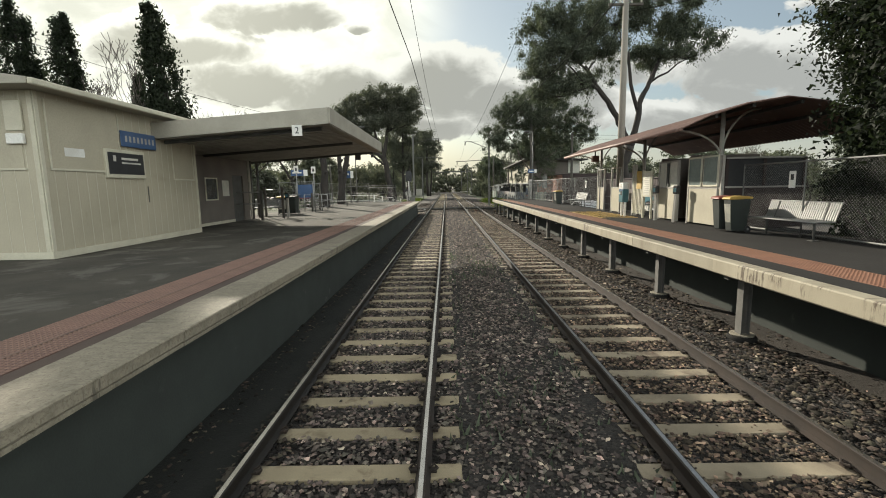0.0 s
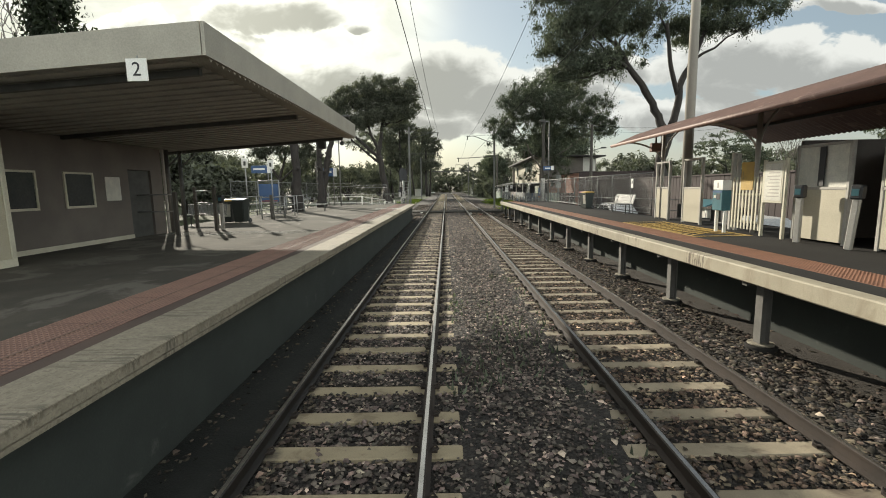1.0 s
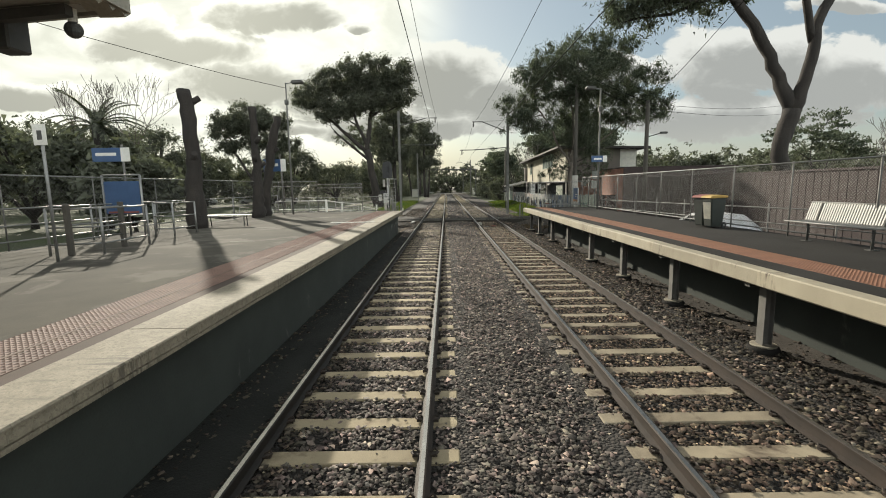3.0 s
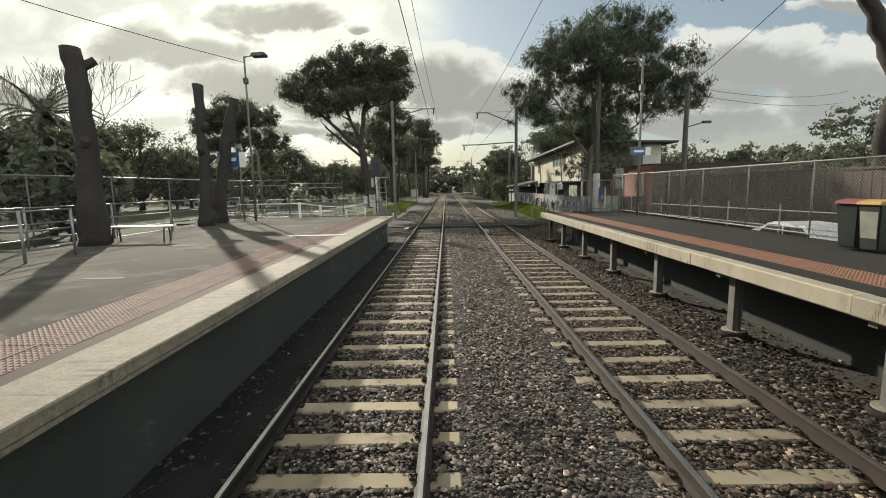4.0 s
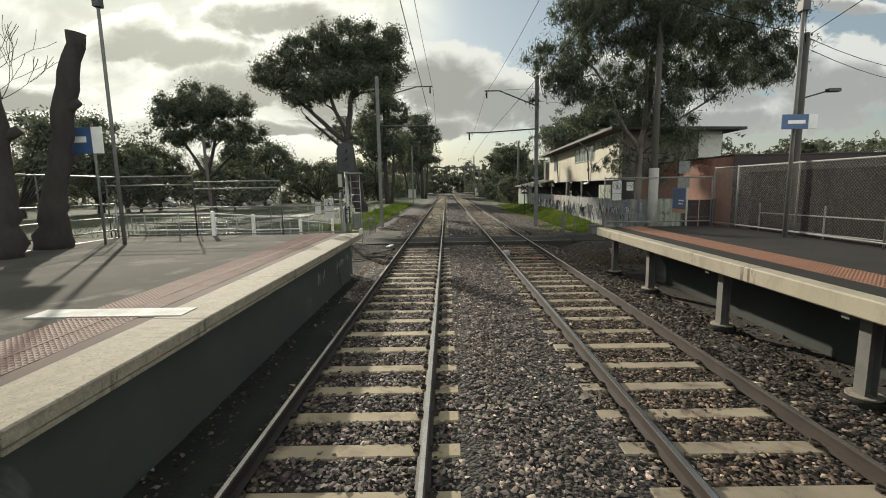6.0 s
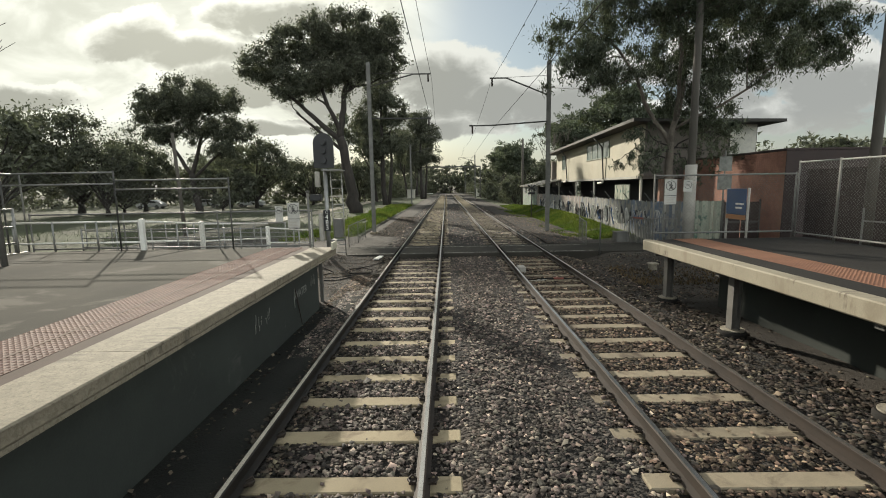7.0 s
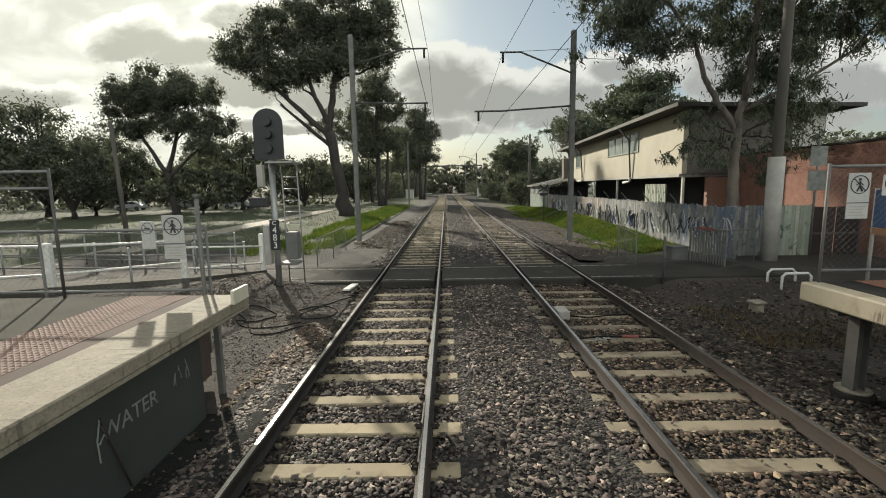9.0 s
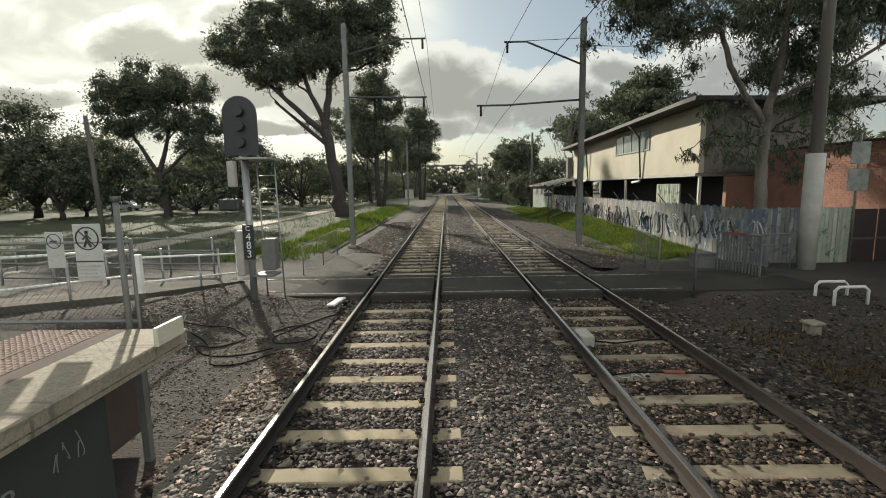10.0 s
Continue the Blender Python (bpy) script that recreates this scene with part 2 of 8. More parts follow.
M["sign_white"] = paint("sign_white", (0.46, 0.46, 0.43), (0.38, 0.38, 0.355), 0.6, patch=4, grain=60, bump=0.03)
M["scrawl_white"] = paint("scrawl_white", (0.5, 0.5, 0.47), (0.3, 0.3, 0.28), 0.8, patch=4, grain=60, bump=0.05)
M["wire"] = paint("wire", (0.20, 0.20, 0.19), (0.15, 0.15, 0.145), 0.6, metal=0.4, patch=3, grain=60, bump=0.0)
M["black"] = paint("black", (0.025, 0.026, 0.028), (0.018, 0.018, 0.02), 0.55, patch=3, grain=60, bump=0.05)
M["brick"] = paint("brick", (0.30, 0.16, 0.11), (0.22, 0.12, 0.085), 0.85, patch=1.2, grain=40, bump=0.2)
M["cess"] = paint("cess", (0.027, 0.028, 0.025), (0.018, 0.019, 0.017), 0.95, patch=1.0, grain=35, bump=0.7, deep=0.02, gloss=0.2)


def drips(m, rust, lo=0.545):
    """Rust that has run down a painted edge in short streaks, in places."""
    k = Graph(m.node_tree)
    bsdf = k.nodes["Principled BSDF"]
    was = bsdf.inputs["Base Color"].links[0].from_socket
    info = k.node("ShaderNodeObjectInfo")
    where = k.vec("ADD", k.node("ShaderNodeTexCoord").outputs["Object"], k.vec("MULTIPLY", k.node("ShaderNodeCombineXYZ", Y=info.outputs["Random"]).outputs[0], (0.0, 71.0, 0.0)))
    thin = k.noise(k.vec("MULTIPLY", where, (1.0, 16.0, 2.2)), 1.0, 4.0, 0.7)
    run = k.noise(k.vec("MULTIPLY", where, (0.5, 1.1, 1.4)), 1.0, 3.0, 0.6)
    wet = k.math("MULTIPLY", k.ramp(thin, 0.49, 0.60), k.ramp(run, lo, lo + 0.095))
    k.put(bsdf.inputs["Base Color"], k.mix(k.math("MULTIPLY", wet, 0.85), was, rust))


def darken_end(m):
    """Near-black along the end nearest the platform wall, with a noisy edge."""
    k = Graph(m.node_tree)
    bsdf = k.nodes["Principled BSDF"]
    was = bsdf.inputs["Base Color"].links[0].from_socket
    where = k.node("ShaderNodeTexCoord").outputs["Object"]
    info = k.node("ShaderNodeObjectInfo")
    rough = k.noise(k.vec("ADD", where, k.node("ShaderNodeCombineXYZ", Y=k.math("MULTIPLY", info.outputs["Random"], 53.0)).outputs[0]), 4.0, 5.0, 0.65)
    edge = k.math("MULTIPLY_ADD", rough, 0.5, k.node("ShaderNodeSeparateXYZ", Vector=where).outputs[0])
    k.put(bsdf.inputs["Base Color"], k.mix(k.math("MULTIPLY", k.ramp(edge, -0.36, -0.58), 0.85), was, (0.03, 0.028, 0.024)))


darken_end(M["sleeper"])
drips(M["cream_edge"], (0.06, 0.038, 0.025))
M["coping"] = paint("coping", (0.275, 0.242, 0.182), (0.21, 0.184, 0.138), 0.85, patch=7, grain=42, bump=0.5, deep=0.008, stain=(0.17, 0.147, 0.108), stain_size=26, stain_at=(0.50, 0.64), each=0.12)
drips(M["coping"], (0.10, 0.086, 0.066), 0.53)
M["maroon"] = paint("maroon", (0.047, 0.031, 0.029), (0.036, 0.025, 0.024), 0.8, patch=0.8, grain=40, bump=0.1)
M["bark"] = paint("bark", (0.040, 0.033, 0.028), (0.022, 0.019, 0.017), 0.9, patch=3, grain=14, bump=0.9, deep=0.03, streak=0.3)
M["bark_pale"] = paint("bark_pale", (0.20, 0.17, 0.14), (0.062, 0.052, 0.043), 0.85, patch=1.6, grain=18, bump=0.8, deep=0.03, streak=0.3)
M["timber"] = paint("timber", (0.098, 0.088, 0.074), (0.064, 0.058, 0.050), 0.85, patch=2, grain=40, bump=0.3, streak=0.2)


def leafy(name, base, other):
    m = bpy.data.materials.new(name)
    m.use_nodes = True
    k = Graph(m.node_tree)
    bsdf = k.nodes["Principled BSDF"]
    rnd = k.node("ShaderNodeNewGeometry").outputs["Random Per Island"]
    where = k.node("ShaderNodeTexCoord").outputs["Object"]
    colour = k.mix(k.ramp(k.noise(where, 0.5, 4.0), 0.35, 0.65), base, other)
    colour = k.mix(1.0, colour, k.mix(rnd, (0.5, 0.5, 0.5), (1.5, 1.5, 1.4)), "MULTIPLY")
    k.put(bsdf.inputs["Base Color"], colour)
    bsdf.inputs["Roughness"].default_value = 0.7
    bsdf.inputs["Specular IOR Level"].default_value = 0.2
    thin = k.node("ShaderNodeBsdfTranslucent", Color=k.mix(1.0, colour, (1.05, 1.15, 0.72), "MULTIPLY"))
    blend = k.node("ShaderNodeMixShader", Fac=0.3)
    k.links.new(bsdf.outputs[0], blend.inputs[1])
    k.links.new(thin.outputs[0], blend.inputs[2])
    k.links.new(blend.outputs[0], k.nodes["Material Output"].inputs[0])
    return m


M["leaf_gum"] = leafy("leaf_gum", (0.078, 0.092, 0.073), (0.105, 0.118, 0.092))
M["leaf_dark"] = leafy("leaf_dark", (0.085, 0.091, 0.074), (0.112, 0.118, 0.096))
M["leaf_conifer"] = leafy("leaf_conifer", (0.016, 0.022, 0.014), (0.024, 0.031, 0.019))
M["leaf_bright"] = leafy("leaf_bright", (0.062, 0.105, 0.019), (0.14, 0.165, 0.034))

# ---- building blocks ----


def box(bm, x0, x1, y0, y1, z0, z1):
    v = [bm.verts.new((x, y, z)) for z in (z0, z1) for y in (y0, y1) for x in (x0, x1)]
    for f in ((0, 2, 3, 1), (4, 5, 7, 6), (0, 1, 5, 4), (2, 6, 7, 3), (0, 4, 6, 2), (1, 3, 7, 5)):
        bm.faces.new([v[i] for i in f])


def rbox(bm, x0, x1, y0, y1, z0, z1, r=0.01):
    """A box whose edges are rounded by one bevel."""
    b = bmesh.new()
    box(b, x0, x1, y0, y1, z0, z1)
    bmesh.ops.bevel(b, geom=b.edges[:], offset=min(r, (x1 - x0) * 0.4, (y1 - y0) * 0.4, (z1 - z0) * 0.4), segments=1, affect="EDGES")
    append(bm, b)


def append(bm, other):
    table = {v: bm.verts.new(v.co) for v in other.verts}
    for f in other.faces:
        nf = bm.faces.new([table[v] for v in f.verts])
        nf.smooth = f.smooth
    other.free()


def tube(bm, pts, radii, n=8, cap=True):
    """A tapered pipe along points."""
    pts = [Vector(p) for p in pts]
    radii = radii if isinstance(radii, (list, tuple)) else [radii] * len(pts)
    rings = []
    side = None
    for i, p in enumerate(pts):
        d = (pts[min(i + 1, len(pts) - 1)] - pts[max(i - 1, 0)]).normalized()
        if side is None:
            side = d.cross(Vector((0, 0, 1))) if abs(d.z) < 0.9 else d.cross(Vector((1, 0, 0)))
        side = (side - d * side.dot(d)).normalized()
        other = d.cross(side)
        rings.append([bm.verts.new(p + radii[i] * (side * math.cos(a) + other * math.sin(a))) for a in (2 * math.pi * j / n for j in range(n))])
    for a, b in zip(rings, rings[1:]):
        for j in range(n):
            f = bm.faces.new((a[j], a[(j + 1) % n], b[(j + 1) % n], b[j]))
            f.smooth = n > 5
    if cap:
        bm.faces.new(rings[0][::-1])
        bm.faces.new(rings[-1])


def prism(bm, outline, axis, lo, hi):
    """An outline extruded along x, y or z. The outline's two numbers are the other two axes in order."""
    def at(p, w):
        return {"x": (w, *p), "y": (p[0], w, p[1]), "z": (*p, w)}[axis]
    a = [bm.verts.new(at(p, lo)) for p in outline]
    b = [bm.verts.new(at(p, hi)) for p in outline]
    n = len(outline)
    for i in range(n):
        bm.faces.new((a[i], a[(i + 1) % n], b[(i + 1) % n], b[i]))
    bm.faces.new(a[::-1])
    bm.faces.new(b)


def part(name, bm, material, parent=None, label="", at=None):
    """Links a bmesh as one mesh object, under a thing or a part."""
    bmesh.ops.recalc_face_normals(bm, faces=bm.faces[:])
    me = bpy.data.meshes.new(name)
    bm.to_mesh(me)
    bm.free()
    me.materials.append(M[material])
    ob = new(name, me)
    ob.parent = parent
    if at:
        ob.location = at
    return tagged(ob, label)


def solid(name, material, *boxes, parent=None, label="", r=0.0, at=None):
    """A part or thing of one or more boxes."""
    bm = bmesh.new()
    for b in boxes:
        rbox(bm, *b, r) if r else box(bm, *b)
    return part(name, bm, material, parent, label, at)


def pipe(name, material, pts, radii, parent=None, n=8, label=""):
    bm = bmesh.new()
    tube(bm, pts, radii, n)
    return part(name, bm, material, parent, label)


def thing(name, place, label, category, group="", kind=""):
    ob = new(name)
    ob.location = place
    ob.empty_display_size = 0.2
    return tagged(ob, label, category, group, kind)


def twin(ob, place, parent=None, turn=0.0):
    """A further piece on the same mesh."""
    o = ob.copy()
    scene.collection.objects.link(o)
    o.location, o.rotation_euler = place, (0, 0, turn)
    if parent:
        o.parent = parent
    return o


def bulk(name, verts, faces, material, smooth=False):
    """One mesh of very many small faces, from arrays."""
    me = bpy.data.meshes.new(name)
    n, k = faces.shape
    me.vertices.add(len(verts))
    me.vertices.foreach_set("co", verts.astype(np.float32).ravel())
    me.loops.add(n * k)
    me.loops.foreach_set("vertex_index", faces.astype(np.int32).ravel())
    me.polygons.add(n)
    me.polygons.foreach_set("loop_start", np.arange(0, n * k, k, dtype=np.int32))
    me.update(calc_edges=True)
    me.validate()
    me.materials.append(M[material])
    return new(name, me)
# ---- the large structure ----
TRACKS = (-1.09, 2.95)
L_EDGE, R_EDGE = -2.75, 4.85
L_TOP, R_TOP = 1.06, 1.12
P_END = 47.75
rng = np.random.default_rng(7)

SLEEPER_STEP = 0.713
LAID = ((-46, 3.93 - 46 * SLEEPER_STEP), (0, 3.93), (8, 9.72), (22, 19.95), (29, 24.71), (41, 33.2), (50, 39.6), (53, 42.02), (59, 46.35), (68, 52.72), (300, 52.72 + 232 * SLEEPER_STEP))


def sleeper_y(i):
    return float(np.interp(i, [p[0] for p in LAID], [p[1] for p in LAID]))


# ground: one sheet to the horizon, finer near the tracks
bm = bmesh.new()
xs = [-1500, -400, -120, -60, -30, -18] + [-14 + i for i in range(34)] + [24, 40, 70, 150, 500, 1500]
ys = [-1500, -300, -60, -25] + [-16 + 2 * i for i in range(62)] + [120, 140, 170, 220, 400, 900, 2500]
grid = [[bm.verts.new((x, y, -0.36 + 0.05 * noise.noise((x * 0.4, y * 0.4, 0)))) for x in xs] for y in ys]
for i in range(len(ys) - 1):
    for j in range(len(xs) - 1):
        bm.faces.new((grid[i][j], grid[i][j + 1], grid[i + 1][j + 1], grid[i + 1][j]))
tagged(part("ground", bm, "soil"), "dark bare soil ground beside the railway", "ground", kind="structure")

# ballast bed under both tracks
bm = bmesh.new()
cols = np.concatenate([[-3.6, -3.1], np.arange(-2.8, 5.3, 0.3), [5.6, 6.2]])
rows_y = np.concatenate([np.arange(-14, 62, 0.4), np.arange(62, 190, 4.0)])
grid = []
for y in rows_y:
    line = []
    for x in cols:
        z = -0.19 if -2.6 < x < 5.4 else -0.34
        if x > 5.4 or x < -3.2:
            z = -0.42
        mid = min(abs(x - TRACKS[0]), abs(x - TRACKS[1]))
        z += (0.02 if mid > 1.25 else -0.02) + (0.03 if 4.3 > x > TRACKS[1] + 0.95 else 0) - (0.16 * min(1.0, max(0.0, (x - 4.3) / 0.8)) if x < 5.4 else 0.02) - (0.13 if -2.7 < x < -2.3 else 0) + 0.03 * noise.noise((x * 1.3, y * 1.3, 2))
        line.append(bm.verts.new((x, y, z)))
    grid.append(line)
for a, b in zip(grid, grid[1:]):
    for j in range(len(cols) - 1):
        bm.faces.new((a[j], a[j + 1], b[j + 1], b[j])).smooth = True
tagged(part("ballast_bed", bm, "ballast"), "dark grey crushed rock ballast between the rails", "ballast", kind="structure")

# loose stones of the ballast
shapes = []
for _ in range(12):
    base = np.array([(1, 0, 0), (-1, 0, 0), (0, 1, 0), (0, -1, 0), (0, 0, 1), (0, 0, -1)], float)
    base += rng.normal(0, 0.28, base.shape)
    q = np.linalg.qr(rng.normal(size=(3, 3)))[0]
    shapes.append(base @ q * np.array([1.15, 0.8, 0.5]))
shapes = np.array(shapes)
OCT = np.array([(0, 2, 4), (2, 1, 4), (1, 3, 4), (3, 0, 4), (2, 0, 5), (1, 2, 5), (3, 1, 5), (0, 3, 5)])


def upper_faces(p):
    """The faces of one stone that are not turned to the ground."""
    out = []
    for f in OCT:
        nrm = np.cross(p[f[1]] - p[f[0]], p[f[2]] - p[f[0]])
        nrm = nrm * np.sign(np.dot(nrm, p[f].mean(0) - p.mean(0)))
        if nrm[2] / np.linalg.norm(nrm) > -0.3:
            out.append(f)
    return np.array(out)


UPPER = [upper_faces(p) for p in shapes]


def scatter_stones(name, count, x0, x1, y0, y1, z0, size, label, height=None, material="stone"):
    px, py = rng.uniform(x0, x1, count), rng.uniform(y0, y1, count)
    keep = np.ones(count, bool)
    for c in TRACKS:
        for s in (-0.835, 0.835):
            keep &= np.abs(px - c - s) > 0.10
    phase = (np.interp(py, [p[1] for p in LAID], [p[0] for p in LAID]) + 0.5) % 1.0 - 0.5
    on_sleeper = np.zeros(count, bool)
    for c in TRACKS:
        on_sleeper |= (np.abs(phase) < 0.16) & (np.abs(px - c) < 1.27)
    hid = on_sleeper & (rng.random(count) > 0.025)
    hid &= (px > TRACKS[0] - 0.98) & (px < TRACKS[1] + 1.0)
    keep &= ~hid
    px, py = px[keep], py[keep]
    n = len(px)
    r = size * rng.lognormal(0, 0.28, n)
    pz = z0 + rng.uniform(-0.024, 0.018, n) + 0.25 * r
    if z0 > -0.3:
        pz += 0.03 * ((px > TRACKS[1] + 0.95) & (px < 4.3)) - 0.16 * np.clip((px - 4.3) / 0.8, 0, 1) + 0.02 * (np.abs(px - 0.93) < 0.6)
    if height:
        pz = np.array([height(p, q) for p, q in zip(px, py)]) + 0.2 * r
    turn = rng.uniform(0, 2 * np.pi, n)
    kind = rng.integers(0, len(shapes), n)
    s = shapes[kind] * r[:, None, None]
    c, d = np.cos(turn)[:, None], np.sin(turn)[:, None]
    v = np.stack([s[:, :, 0] * c - s[:, :, 1] * d + px[:, None], s[:, :, 0] * d + s[:, :, 1] * c + py[:, None], s[:, :, 2] + pz[:, None]], -1)
    f = np.concatenate([(UPPER[q][None] + 6 * np.flatnonzero(kind == q)[:, None, None]).reshape(-1, 3) for q in range(len(shapes))], 0)
    tagged(bulk(name, v.reshape(-1, 3), f, material), label, "ballast stones", kind="stuff")


scatter_stones("ballast_stones", 141000, -1.64, 2.35, 2.5, 56, -0.18, 0.0238, "grey angular crushed stones lying between the rails")
scatter_stones("ballast_stones", 21000, -2.22, -1.6, 2.5, 56, -0.18, 0.0255, "dark black-brown stones along the rail by the platform", material="stone_dirty")
scatter_stones("ballast_stones", 62000, 1.85, 3.95, 2.5, 56, -0.18, 0.0242, "rust-brown crushed stones between the second track's rails", material="stone_brown")
scatter_stones("ballast_stones", 24000, 3.85, 5.6, 2.5, 54, -0.175, 0.032, "dusty dark stones on the shoulder below the platform", material="stone_dirty")
scatter_stones("ballast_stones", 2600, 3.9, 5.3, 2.5, 54, -0.165, 0.03, "pale chips lying on the dark shoulder")
scatter_stones("ballast_stones", 5000, 5.3, 6.6, 2.5, 54, -0.38, 0.034, "dusty grey stones under the raised platform", material="stone_dirty")
scatter_stones("verge_stones", 5000, -4.4, -2.6, 56.5, 80, -0.3, 0.04, "dusty stones strewn on the verge", material="stone_dirty")


def verge_rise(x, y):
    """Height of the verge beside the second track: flat soil, then a bank up to the fence."""
    side = float(np.interp(x, [4.6, 5.4, 7.2, 9.6], [-0.17, -0.2, -0.28, -0.3]))
    k = min(1, max(0, (x - 7.4) / 2.0))
    return side + float(np.interp(y, [56, 62, 70, 84, 94, 110], [0.08, 0.28, 0.62, 0.68, 0.3, 0.0])) * k * k * (3 - 2 * k) + 0.03 * noise.noise((x * 1.2, y * 1.2, 3))


scatter_stones("verge_stones", 2600, 4.8, 7.3, 57.5, 80, -0.3, 0.026, "dusty stones strewn on the brown verge", verge_rise, "stone_brown")
scatter_stones("ballast_stones", 9000, -2.75, 5.3, 57, 95, -0.165, 0.042, "grey crushed stones along the far track")

# cess between the first track and the platform wall, its colour darkened for shade
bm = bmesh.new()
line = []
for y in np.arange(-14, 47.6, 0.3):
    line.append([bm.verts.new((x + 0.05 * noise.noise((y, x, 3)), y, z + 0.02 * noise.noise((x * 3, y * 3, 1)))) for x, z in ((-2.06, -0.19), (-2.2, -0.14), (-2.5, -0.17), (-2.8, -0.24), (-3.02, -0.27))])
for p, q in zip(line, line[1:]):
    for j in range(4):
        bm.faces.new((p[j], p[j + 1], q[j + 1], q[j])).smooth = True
tagged(part("cess", bm, "cess"), "ground between the rail and platform wall, darkened for shade", "ground", kind="structure")
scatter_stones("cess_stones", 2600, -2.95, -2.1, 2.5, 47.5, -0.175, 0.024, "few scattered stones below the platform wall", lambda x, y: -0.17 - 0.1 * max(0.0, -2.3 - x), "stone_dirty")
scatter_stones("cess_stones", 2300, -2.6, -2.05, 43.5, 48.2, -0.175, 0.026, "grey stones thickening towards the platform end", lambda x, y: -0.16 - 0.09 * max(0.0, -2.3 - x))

# sleepers and rails
bm = bmesh.new()
prism(bm, [(-1.24, -0.16), (-1.2, 0.0), (1.2, 0.0), (1.24, -0.16)], "y", -0.115, 0.115)
bmesh.ops.bevel(bm, geom=bm.edges[:], offset=0.012, segments=1, affect="EDGES")
for c, label in zip(TRACKS, ("railway track of steel rails on pale concrete sleepers", "second railway track of rusty rails on concrete sleepers")):
    track = thing("railway_track", (c, 0, 0), label, "railway track", "pair of tracks", "structure")
    if c == TRACKS[0]:
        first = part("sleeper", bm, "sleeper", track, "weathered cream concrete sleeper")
        mesh_sleeper = first.data
    else:
        mesh_sleeper = mesh_sleeper.copy()
        mesh_sleeper.materials[0] = M["sleeper_old"]
        first = new("sleeper", mesh_sleeper)
        first.parent = track
        tagged(first, "grimy brown-stained concrete sleeper")
    first.location = (0, sleeper_y(41), -0.165)
    for i in range(-5, 133):
        if i != 41 and not 53.2 < sleeper_y(i) < 56.2:
            o = twin(first, (random.uniform(-0.02, 0.02), sleeper_y(i) + random.uniform(-0.015, 0.015), -0.165 + random.uniform(-0.02, 0.004)), track, random.uniform(-0.006, 0.006))
    far = bmesh.new()
    for i in range(133, 256):
        y = sleeper_y(i)
        box(far, -1.25, 1.25, y - 0.115, y + 0.115, -0.3, -0.165)
    tagged(part("far_sleepers", far, "sleeper", track), kind="stuff")
    for s in (-0.835, 0.835):
        rail = bmesh.new()
        half = [(0.070, -0.158), (0.070, -0.148), (0.012, -0.130), (0.009, -0.045), (0.035, -0.036), (0.036, -0.008), (0.021, 0.0)]
        prism(rail, [(s + x, z) for x, z in half] + [(s - x, z) for x, z in half[::-1]], "y", -20, 190)
        o = part("rail", rail, "rail_shaded" if c == TRACKS[0] and s < 0 else "rail_side", track, "worn steel rail with a bright running surface")
        o.data.materials.append(M["rail_top"])
        for f in o.data.polygons:
            if f.normal.z > 0.9 and f.center.z > -0.02:
                f.material_index = 1
        clips = bmesh.new()
        for i in range(-5, 91):
            y = sleeper_y(i)
            if 53.2 < y < 56.2:
                continue
            for side in (-1, 1):
                tube(clips, [(s + side * 0.06, y - 0.05, -0.14), (s + side * 0.11, y - 0.06, -0.118), (s + side * 0.135, y, -0.13), (s + side * 0.10, y + 0.05, -0.12), (s + side * 0.05, y + 0.02, -0.138)], 0.011, 5)
                box(clips, s + side * 0.095 - 0.03, s + side * 0.095 + 0.03, y - 0.03, y + 0.03, -0.165, -0.135)
        tagged(part("rail_clips", clips, "rail_side", track, "rusty spring clips"), kind="stuff")

# left platform: a solid bank behind a dark wall
lp = thing("platform_left", (0, 0, 0), "asphalt railway platform with a pale concrete edge and dark wall", "platform", kind="structure")
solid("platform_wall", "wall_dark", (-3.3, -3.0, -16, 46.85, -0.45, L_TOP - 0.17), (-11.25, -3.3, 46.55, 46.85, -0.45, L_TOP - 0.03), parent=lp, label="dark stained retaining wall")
solid("platform_surface", "asphalt", (-16, -4.42, -16, 26, -0.4, L_TOP - 0.004), (-11.3, -4.42, 26, P_END, -0.4, L_TOP - 0.004), (-4.42, -3.58, -16, P_END, -0.1, L_TOP - 0.03), parent=lp, label="worn grey asphalt surface")
solid("border_strip", "border", (-3.58, -3.38, -16, P_END, -0.1, L_TOP - 0.004), parent=lp, label="plain brown strip beside the warning tiles")
bm = bmesh.new()
prism(bm, [(-3.38, 0), (-2.765, 0), (-2.75, -0.012), (-2.75, -0.024), (-2.768, -0.034), (-2.768, -0.122), (-2.792, -0.126), (-2.792, -0.138), (-2.772, -0.142), (-2.775, -0.18), (-3.38, -0.18)], "y", 0.004, 2.396)
coping = part("coping_slab", bm, "coping", lp, "weathered concrete coping slab")
coping.location = (0, P_END - 2.4, L_TOP)
for i in range(1, 26):
    twin(coping, (random.uniform(-0.006, 0.006), P_END - 2.4 - 2.4 * i, L_TOP + random.uniform(-0.004, 0.004)), lp)


